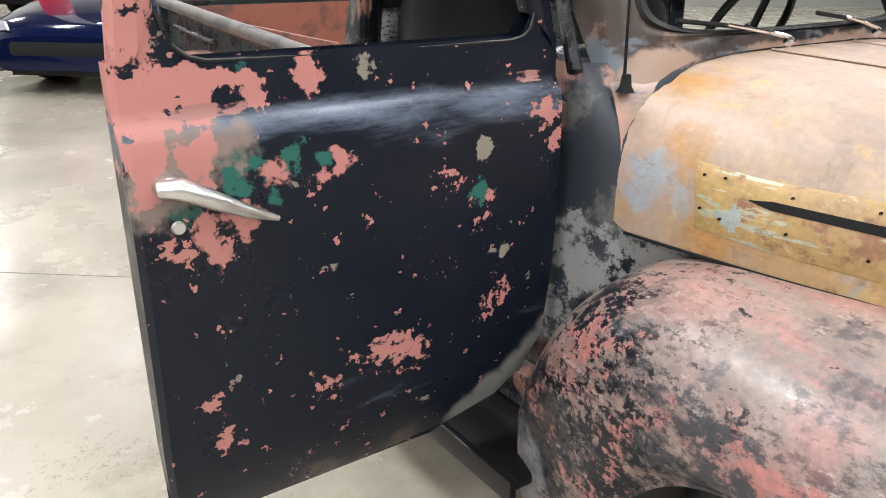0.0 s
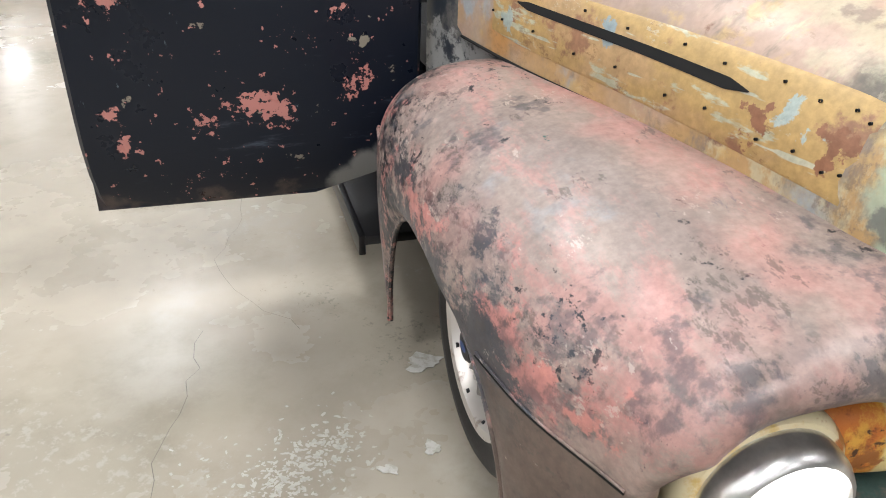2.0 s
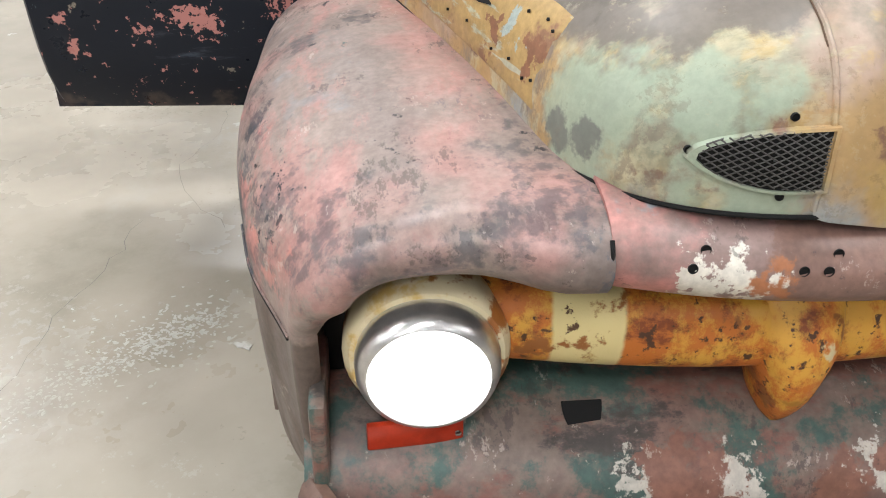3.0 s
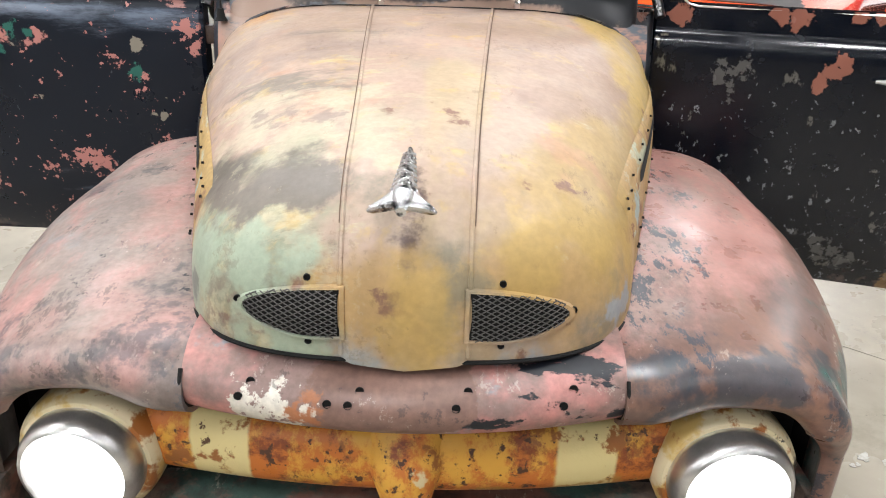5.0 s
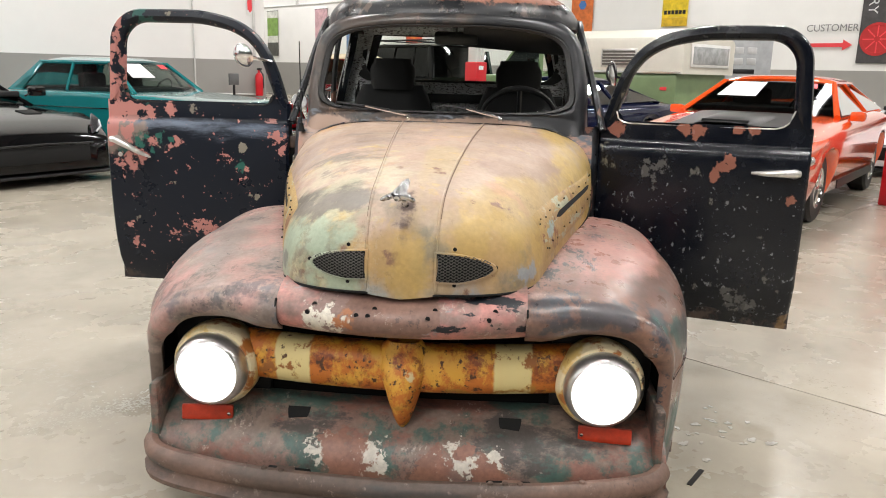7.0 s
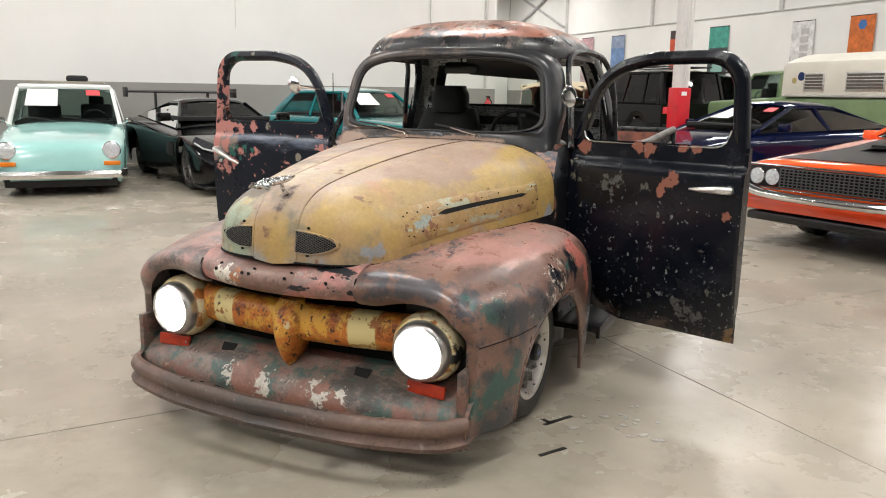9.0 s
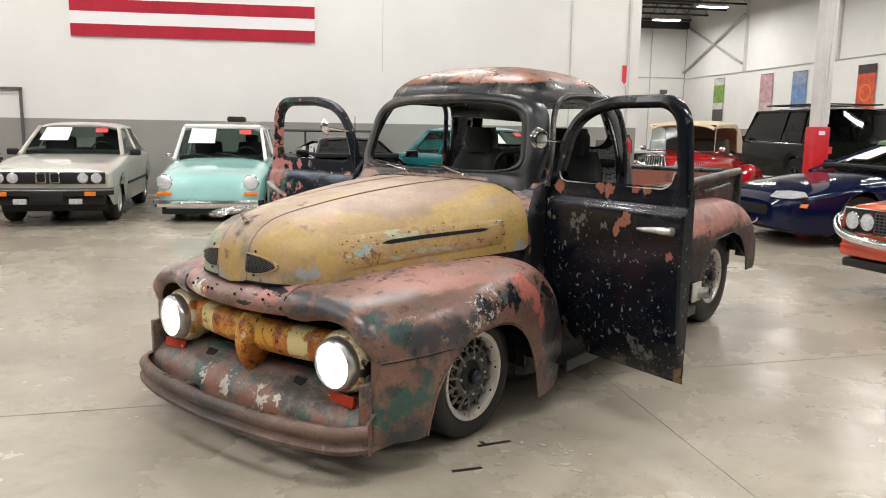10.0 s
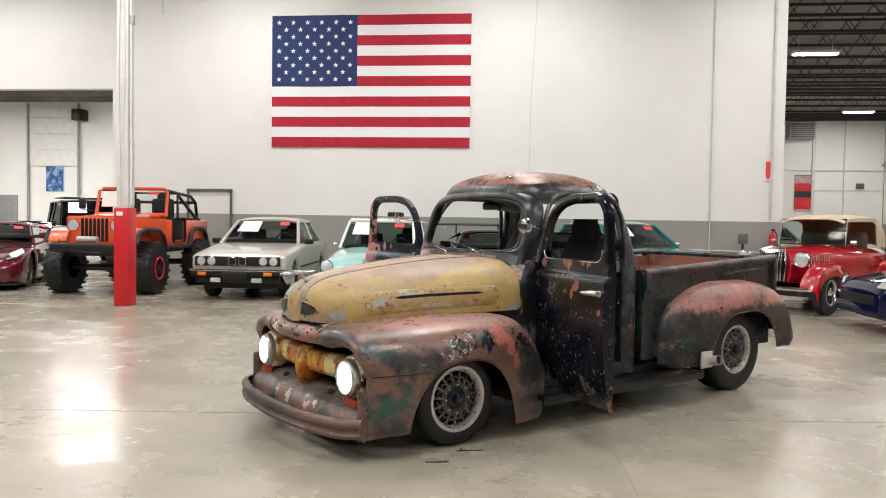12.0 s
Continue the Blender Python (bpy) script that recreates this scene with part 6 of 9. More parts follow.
for s in (-1, 1):
    bm = bmesh.new()
    rows_ = []
    for y in np.linspace(1.80, 3.52, 20):
        rows_.append([(s * 0.675, y, rail_z(y) - 0.05), (s * 0.70, y, rail_z(y) - 0.04), (s * 0.705, y, 0.80), (s * 0.69, y, 0.78), (s * 0.69, y, 0.34)])
    grid(bm, rows_)
    side = part("bed_side", thick(bm, 0.012), BED, truck, "black and dark green bed side")
    part("top_rail", tubed([(s * 0.71, y, rail_z(y)) for y in np.linspace(1.79, 3.53, 14)], 0.028, 10), RAIL, side, "worn grey-brown top rail")
    part("stake_pocket", boxed((0.05, 0.06, 0.12), (s * 0.71, 1.82, rail_z(1.8) - 0.07), 0.008), BED, side)
    part("grab_bar", tubed([(s * 0.735, 2.75, rail_z(2.75) - 0.075), (s * 0.745, 2.78, rail_z(2.75) - 0.075), (s * 0.745, 3.25, rail_z(3.25) - 0.075), (s * 0.735, 3.28, rail_z(3.25) - 0.075)], 0.010, 8), BED, side)
    part("bed_inside", boxed((0.01, 1.70, 0.50), (s * 0.648, 2.66, 0.80)), BEDIN, truck, "rusty red inside of the bed")
    part("corner_post", boxed((0.07, 0.05, 0.64), (s * 0.70, 3.535, 0.78), 0.01), BED, truck)
    # rear fender
    top = curve((1.93, 1.96, 2.03, 2.15, 2.35, 2.65, 2.95, 3.25, 3.45, 3.58, 3.645, 3.665), (0.36, 0.55, 0.68, 0.78, 0.87, 0.915, 0.915, 0.88, 0.81, 0.70, 0.55, 0.40))
    wide = curve((1.93, 2.05, 2.3, 2.7, 3.2, 3.5, 3.665), (0.745, 0.80, 0.86, 0.895, 0.905, 0.89, 0.84))

    def low(y):
        b = curve((1.93, 2.1, 2.45, 3.3, 3.42, 3.55, 3.665), (0.30, 0.27, 0.27, 0.34, 0.345, 0.335, 0.38))(y)
        q = (y - 2.89) / 0.44
        return max(b, 0.25 + 0.42 * (1 - abs(q) ** 2.5) ** 0.5) if abs(q) < 1 else b
    bm = bmesh.new()
    rows_ = []
    for y in sorted(set(list(np.linspace(1.93, 2.3, 20)) + list(np.linspace(2.3, 3.4, 70)) + list(np.linspace(3.4, 3.665, 20)))):
        zt, xo, zl = top(y), wide(y), low(y)
        zm = max(zl + 0.02, zt - 0.30)
        zm = min(zm, zt - 0.02)
        row = []
        for j in range(19):
            a = math.pi / 2 * j / 18
            row.append((s * (0.69 + (xo - 0.69) * max(math.sin(a), 0) ** 0.75), y, zm + (zt - zm) * max(math.cos(a), 0) ** 0.75))
        row += [(s * (xo - 0.012 * q * q), y, zm + (min(zl, zm) - zm) * q) for q in (0.25, 0.5, 0.75, 1.0)]
        rows_.append(row)
    grid(bm, rows_)
    rfen = part("rear_fender", thick(bm, 0.008), REARF, truck, "rounded rear fender, pink over black")
    part("crease", tubed([(s * (wide(y) - 0.004), y, 0.64 + (y - 2.4) * 0.07) for y in np.linspace(2.55, 3.6, 24)], 0.0055, 6), REARF, rfen)
    part("brace", tubed([(s * 0.70, 3.42, 0.62), (s * 0.84, 3.50, 0.42)], 0.012, 6), TRIMB, truck)
    # running board
    bm = boxed((0.25, 1.68, 0.03), (s * 0.785, 1.43, 0.235), 0.008)
    box(bm, (0.02, 1.68, 0.06), (s * 0.905, 1.43, 0.222), bevel=0.004)
    part("running_board", bm, plain("black_ribbed_board", (0.005, 0.005, 0.006), 0.28), truck, "black running board")
    # side exhaust
    bm = boxed((0.012, 0.14, 0.13), (s * 0.885, 2.34, 0.325), 0.003)
    ex = part("exhaust_plate", bm, plain("bare_plate", (0.55, 0.52, 0.47), 0.45, 0.3), truck)
    bm = bmesh.new()
    revolve(bm, [(0.030, -0.25), (0.036, -0.06), (0.040, 0.06), (0.034, 0.06), (0.030, -0.02), (0.0, -0.02)], Matrix.Translation((s * 0.905, 2.39, 0.315)) @ Matrix.Rotation(radians(s * 78), 4, "Y"), 20)
    part("tail_pipe", bm, DULLCH, ex)
    part("pipe_bore", revolved([(0.031, 0.045), (0.0, 0.04)], Matrix.Translation((s * 0.905, 2.39, 0.315)) @ Matrix.Rotation(radians(s * 78), 4, "Y"), 20), DARK, ex)
part("bed_floor", boxed((1.34, 1.72, 0.03), (0, 2.66, 0.56)), BEDIN, truck, "rusty bed floor")
part("bed_front", boxed((1.36, 0.02, 0.50), (0, 1.80, 0.77)), BED, truck)
part("bed_front_inside", boxed((1.28, 0.006, 0.48), (0, 1.817, 0.78)), BEDIN, truck)
bm = boxed((1.34, 0.03, 0.50), (0, 3.535, 0.83), 0.01)
tube(bm, [(-0.67, 3.535, 1.085), (0.67, 3.535, 1.085)], 0.022, 8)
tg = part("tailgate", bm, BED, truck, "black tailgate, closed")
part("tailgate_inside", boxed((1.28, 0.006, 0.47), (0, 3.512, 0.83)), BEDIN, tg, "rusty red inside")
part("underbody", boxed((1.0, 3.9, 0.10), (0, 1.65, 0.27)), TRIMB, truck)
part("floor_pan", boxed((1.32, 1.66, 0.13), (0, 1.42, 0.232)), TRIMB, truck)
part("engine_bay", boxed((0.95, 1.0, 0.35), (0, 0.08, 0.52)), TRIMB, truck)


# ---- truck wheels ----
def wheel(x, y, r, w, s, parent):
    """A tyre on a fifteen-window alloy."""
    m = Matrix.Translation((x, y, r)) @ Matrix.Rotation(radians(90 * s), 4, "Y")
    R = 0.196
    wh = part("wheel", bmesh.new(), RUBBER, parent)
    wh.data.materials.clear()
    tp = [(R - 0.004, -w), (R + 0.02, -w - 0.004), (r - 0.04, -w - 0.002), (r - 0.012, -w + 0.018), (r, -w + 0.05)]
    for i in range(1, 5):
        z = -w + 0.05 + (w - 0.07) * i / 5
        tp += [(r, z - 0.008), (r - 0.007, z - 0.006), (r - 0.007, z), (r, z + 0.002)]
    tp += [(r, -0.024), (r - 0.010, -0.002), (r - 0.03, 0.010), (R + 0.035, 0.012), (R + 0.02, 0.006), (R - 0.002, 0.0)]
    part("tyre", revolved(tp, m, 56), RUBBER, wh, "low black tyre")
    part("rim_lip", revolved([(R - 0.006, -0.18), (R - 0.012, -0.06), (R - 0.030, -0.035), (R - 0.026, -0.012), (R - 0.012, 0.004), (R + 0.006, 0.007), (R + 0.009, -0.002)], m, 56), ALLOY, wh, "pale machined rim lip, dirty")
    part("rim_back", revolved([(R - 0.014, -0.09), (0.0, -0.09)], m, 40), DARK, wh)
    bm = bmesh.new()
    n = 15
    for i in range(n):
        a = 2 * math.pi * i / n
        sp = [m @ Vector((q * math.cos(a + da), q * math.sin(a + da), z)) for q, da, z in ((0.085, 0, -0.014), (0.118, 0, -0.022), (R - 0.028, 0, -0.030))]
        tube(bm, sp, [0.009, 0.0075, 0.011], 5)
        b = a + math.pi / n
        tube(bm, [m @ Vector((0.118 * math.cos(a), 0.118 * math.sin(a), -0.024)), m @ Vector((0.138 * math.cos(b), 0.138 * math.sin(b), -0.027)), m @ Vector((0.118 * math.cos(a + 2 * math.pi / n), 0.118 * math.sin(a + 2 * math.pi / n), -0.024))], 0.006, 5)
    part("spokes", bm, plain("weathered_alloy", (0.17, 0.16, 0.15), 0.34, 0.6, vary=0.4, scale=30), wh, "mesh of weathered alloy spokes")
    part("bowl", revolved([(0.112, -0.034), (0.108, -0.016), (0.090, -0.010), (0.070, -0.016)], m, 36), ALLOYD, wh, "dark dished wheel centre")
    for i in range(8):
        a = 2 * math.pi * i / 8
        part("wheel_stud", revolved([(0, 0.014), (0.006, 0.013), (0.008, -0.004)], m @ Matrix.Translation((0.086 * math.cos(a), 0.086 * math.sin(a), -0.011)), 8), DULLCH, wh)
    for i in range(10):
        a = 2 * math.pi * (i + 0.5) / 10
        part("rim_bolt", revolved([(0, 0.006), (0.006, 0.006), (0.008, 0.0)], m @ Matrix.Translation(((R - 0.017) * math.cos(a), (R - 0.017) * math.sin(a), -0.008)), 8), TRIMB, wh)
    part("hub", revolved([(0.075, -0.05), (0.070, -0.012), (0.055, -0.004), (0.038, 0.0), (0.036, 0.022), (0.030, 0.028), (0.0, 0.029)], m, 28), TRIMB, wh, "black hub cap with a blue oval")
    bm = bmesh.new()
    bm.faces.new([bm.verts.new(m @ Vector((0.009 * math.cos(a), 0.020 * math.sin(a), 0.031))) for a in np.linspace(0, 2 * math.pi, 21)[:-1]])
    part("badge", bm, plain("blue_enamel", (0.01, 0.06, 0.25), 0.3), wh, smooth=False)
    return wh


for s in (-1, 1):
    wheel(s * 0.775, 0.0, 0.287, 0.20, s, truck)
    wheel(s * 0.775, 2.895, 0.343, 0.25, s, truck)


# ---- the other cars ----
def paint(name, color, rough=0.25, metal=0.0, coat=1.0):
    k = Mat(name, color, rough, metal, coat).tone(1.5, 0.08)
    if max(color) < 0.05:
        k.b.inputs["Specular IOR Level"].default_value = 0.20
        k.b.inputs["Coat Weight"].default_value = 0.32
    return k.m


def hub_wheel(parent, x, y, r, w, s, rim, rim_r, spokes=10, lugs=0):
    m = Matrix.Translation((x, y, r)) @ Matrix.Rotation(radians(90 * s), 4, "Y")
    wh = part("wheel", bmesh.new(), RUBBER, parent)
    wh.data.materials.clear()
    bm = revolved([(rim_r, -w), (r - 0.03, -w), (r, -w + 0.03), (r, -0.03), (r - 0.025, 0.0), (rim_r + 0.02, 0.006), (rim_r, 0.0)], m, 40)
    for i in range(lugs):
        a = 2 * math.pi * i / lugs
        for z, da in ((-0.03, 0), (-w * 0.5, 0.5), (-w + 0.03, 0)):
            b = a + da * 2 * math.pi / lugs
            box(bm, (0.022, 0.050, w * 0.30), m @ Vector(((r + 0.006) * math.cos(b), (r + 0.006) * math.sin(b), z)), (m @ Matrix.Rotation(b, 4, "Z")).to_3x3(), 0.004, 1)
    part("tyre", bm, RUBBER, wh)
    bm = revolved([(rim_r + 0.002, -0.03), (rim_r + 0.004, 0.0), (rim_r - 0.012, 0.004), (rim_r - 0.025, -0.02), (rim_r - 0.03, -0.06)], m, 32)
    for i in range(spokes):
        a = 2 * math.pi * i / spokes
        tube(bm, [m @ Vector((0.03 * math.cos(a), 0.03 * math.sin(a), -0.015)), m @ Vector(((rim_r - 0.02) * math.cos(a), (rim_r - 0.02) * math.sin(a), -0.02))], [0.02, 0.014], 5)
    revolve(bm, [(0.055, -0.03), (0.05, -0.004), (0.0, 0.002)], m, 16)
    part("rim", bm, rim, wh)
    part("rim_back", revolved([(rim_r - 0.012, -0.07), (0.0, -0.07)], m, 24), DARK, wh)


def lamp_disc(parent, x, y, z, r, name="headlight", ring=None, glass=None, tilt=0.0):
    m = Matrix.Translation((x, y, z)) @ Matrix.Rotation(radians(90 + tilt), 4, "X")
    ob = part(name, revolved([(r * 1.12, -0.04), (r * 1.15, 0.0), (r * 1.05, 0.012), (r, 0.006)], m, 24), ring or CHROME, parent)
    part("lens", revolved([(r, 0.004), (r * 0.6, 0.014), (0.0, 0.018)], m, 20), glass or HEADGLASS, ob)


HEADGLASS = Mat("headlamp_glass", (0.62, 0.64, 0.66), 0.08, 0.3).tone(40, 0.25).m


DARKLENS = Mat("smoked_lamp_glass", (0.05, 0.05, 0.055), 0.06, 0.2).tone(30, 0.3).m


def car_body(root, P, col, name="body", label=""):
    """P: curves over y of half width, centre height, shoulder height and sill; axles and arch radius."""
    y0, y1 = P["ends"]
    W, T, S, Lw = (curve(*P[q]) for q in ("w", "t", "s", "low"))
    n = P.get("n", 3.4)
    bm = bmesh.new()
    rows_ = []
    ys = sorted(set(list(np.linspace(y0, y1, 30)) + [a + P["arch"] * math.sin(q) for a in P["axles"] for q in np.linspace(-1.57, 1.57, 17)] + list(np.linspace(y0, y0 + 0.25, 8)) + list(np.linspace(y1 - 0.25, y1, 8))))
    for y in ys:
        w, t, s, l = W(y), T(y), S(y), Lw(y)
        for a in P["axles"]:
            q = (y - a) / P["arch"]
            if abs(q) < 1:
                l = max(l, P["archz"] * (1 - abs(q) ** 2.2) ** 0.5)
        s = max(min(s, t - 0.01), l + 0.03)
        half = [(w * max(math.sin(a), 0) ** (2 / n), s + (t - s) * max(math.cos(a), 0) ** (2 / n)) for a in np.linspace(0, math.pi / 2, 12)]
        half += [(w * (1 + 0.012 * math.sin(math.pi * q) - P.get("tuck", 0.05) * q * q), s + (l - s) * q) for q in (0.2, 0.4, 0.6, 0.8, 1.0)]
        rows_.append([(-x, y, z) for x, z in reversed(half)] + [(x, y, z) for x, z in half[1:]])
    vs = grid(bm, rows_)
    cap(bm, vs[0])
    cap(bm, list(reversed(vs[-1])))
    ob = part(name, bm, col, root, label)
    part("underside", boxed((2 * W((y0 + y1) / 2) * 0.8, (y1 - y0) * 0.86, 0.12), (0, (y0 + y1) / 2, P.get("belly", 0.24))), TRIMB, root)
    return ob


def greenhouse(root, g, col, glass, roofcol=None, pillars=("b",), card=True):
    """g: windshield base y, roof front y, roof rear y, rear base y, belt z front/rear, roof z, half widths at belt and roof."""
    ya, yb, yc, yd, zf, zr, zt, wb, wr = g
    rc = roofcol or col
    bm = bmesh.new()
    rows_ = []
    for i in range(13):
        t = i / 12
        y = yb + (yc - yb) * t
        lift = 0.045 * (1 - (2 * t - 1) ** 4) ** 0.7
        row = []
        for x in np.linspace(-1, 1, 15):
            row.append((x * wr * (1 - 0.06 * abs(2 * t - 1) ** 4), y, zt - 0.05 + lift + 0.035 * (1 - abs(x) ** 2.6) - 0.02 * abs(x) ** 6))
        rows_.append(row)
    grid(bm, rows_)
    part("roof", thick(bm, 0.03), rc, root)

    def corner(y, s):
        f = (y - ya) / (yd - ya)
        return Vector((s * wb, y, zf + (zr - zf) * f))
    for s in (-1, 1):
        bm = bmesh.new()
        tube(bm, [corner(ya, s) + Vector((-s * 0.03, 0, -0.02)), Vector((s * (wr - 0.015), yb, zt - 0.055))], [0.035, 0.028], 6)
        tube(bm, [Vector((s * (wr - 0.015), yb, zt - 0.055)), Vector((s * (wr - 0.01), yc, zt - 0.055))], 0.026, 6)
        part("pillar", bm, col, root)
        bm = bmesh.new()
        wid = 0.16 if yd - yc < 0.5 else 0.10
        p0, p1 = Vector((s * (wr - 0.01), yc, zt - 0.05)), corner(yd, s) + Vector((-s * 0.02, 0, -0.02))
        rows_ = [[p + Vector((0, -wid * (0.5 + 0.8 * q), 0)), p + Vector((s * 0.015, -wid * 0.3, 0)), p + Vector((s * 0.01, 0.02, 0)), p + Vector((-s * 0.06, 0.03, 0))] for q in np.linspace(0, 1, 7) for p in [p0.lerp(p1, q)]]
        grid(bm, rows_)
        part("pillar", thick(bm, 0.03), col, root)
        for k2 in pillars:
            f = {"b": 0.52, "c": 0.78, "v": 0.16}[k2]
            yy, yt = ya + (yd - ya) * f, yb + (yc - yb) * (f if k2 != "v" else 0.02)
            part("pillar", tubed([corner(yy, s), Vector((s * (wr - 0.01), yt, zt - 0.055))], 0.022, 5), col if k2 != "v" else CHROME, root)
        bm = bmesh.new()
        a, b, c, d = corner(ya + 0.06, s), Vector((s * (wr - 0.02), yb + 0.03, zt - 0.07)), Vector((s * (wr - 0.02), yc - 0.03, zt - 0.07)), corner(yd - 0.10, s)
        bm.faces.new([bm.verts.new(p) for p in (a, b, c, d)])
        part("side_window", bm, glass, root, smooth=False).visible_shadow = False
    for nm, yl, yu, zl in (("windscreen", ya, yb, zf), ("rear_window", yd, yc, zr)):
        bm = bmesh.new()
        bow = -0.10 if nm == "windscreen" else 0.08
        grid(bm, [[(x * (wb - 0.05 + (wr - wb + 0.02) * q), yl + (yu - yl) * q + bow * (1 - x * x) * (1 - 0.6 * q), zl - 0.01 + (zt - 0.045 - zl) * q) for x in np.linspace(-1, 1, 11)] for q in (0, 0.33, 0.66, 1)])
        part(nm, bm, glass, root).visible_shadow = False
        if nm == "windscreen" and card:
            for x0, x1, q0, q1, mt, kind_ in ((-0.80, -0.15, 0.50, 0.97, PAPER, "price_sheet"), (0.45, 0.75, 0.80, 0.95, STICKER, "sticker")):
                bm = bmesh.new()
                grid(bm, [[(x * (wb - 0.05 + (wr - wb + 0.02) * q), yl + (yu - yl) * q + bow * (1 - x * x) * (1 - 0.6 * q) - 0.012, zl + (zt - 0.045 - zl) * q) for x in np.linspace(x0, x1, 5)] for q in (q0, q1)])
                part(kind_, bm, mt, root, smooth=False)
    # dark cabin, seats, dash and steering wheel
    part("interior", boxed((2 * wb - 0.16, yd - ya - 0.30, 0.07), (0, (ya + yd) / 2, max(zf, zr) + 0.0), 0.02), CLOTH, root)
    for x in (-0.36, 0.36):
        bm = boxed((0.46, 0.14, 0.55), (x * wb / 0.72, (ya + yd) / 2 - 0.05, zf - 0.02), 0.05)
        box(bm, (0.22, 0.09, 0.15), (x * wb / 0.72, (ya + yd) / 2 - 0.02, zf + 0.30), bevel=0.03)
        part("seat", bm, CLOTH, root)
    ms = Matrix.Translation((0.36 * wb / 0.72, ya + 0.42, zf + 0.02)) @ Matrix.Rotation(radians(-65), 4, "X")
    bm = bmesh.new()
    tube(bm, [ms @ Vector((0.18 * math.cos(a), 0.18 * math.sin(a), 0)) for a in np.linspace(0, 2 * math.pi, 25)], 0.012, 6, False)
    tube(bm, [ms @ Vector((-0.17, 0, 0)), ms @ Vector((0.17, 0, 0))], 0.012, 5)
    part("steering_wheel", bm, TRIMB, root)


def swept_bumper(root, hw, y, z, h, col, depth=0.12, bow=0.06, name="bumper"):
    bm = bmesh.new()
    rows_ = []
    for t in np.linspace(-1, 1, 33):
        yy = y + bow * t * t + depth * max(0, abs(t) - 0.88) / 0.12
        x = hw * math.copysign(min(abs(t), 0.97), t)
        rows_.append([(x, yy + 0.05, z + h / 2), (x, yy, z + h * 0.45), (x, yy - 0.02, z), (x, yy, z - h * 0.45), (x, yy + 0.05, z - h / 2)])
    grid(bm, rows_)
    return part(name, thick(bm, 0.006), col, root)


def side_mirrors(root, x, y, z, col, r=(0.16, 0.08, 0.10)):
    for s in (-1, 1):
        bm = boxed(r, (s * (x + r[0] / 2 + 0.02), y, z), 0.025)
        tube(bm, [(s * (x - 0.03), y + 0.02, z - 0.06), (s * (x + 0.05), y, z - 0.02)], 0.012, 5)
        part("side_mirror", bm, col, root)


def grille_bars(root, x0, x1, y, z0, z1, n, col, back=DARK, bow=0.0, vertical=False):
    ob = part("grille", boxed((x1 - x0, 0.02, z1 - z0), ((x0 + x1) / 2, y + 0.012, (z0 + z1) / 2)), back, root, smooth=False)
    bm = bmesh.new()
    for i in range(n):
        f = (i + 0.5) / n
        if vertical:
            box(bm, (0.012, 0.02, z1 - z0), (x0 + (x1 - x0) * f, y, (z0 + z1) / 2))
        else:
            box(bm, (x1 - x0, 0.02, 0.008), ((x0 + x1) / 2, y, z0 + (z1 - z0) * f))
    part("grille_bar", bm, col, ob, smooth=False)


def heading(x, y, hx, hy):
    return pose(x, y, 0, 0, 0, math.degrees(math.atan2(hx, -hy)))


def in_hall(u, v, turn=0.0):
    return HALL @ pose(u, v, 0, 0, 0, turn)


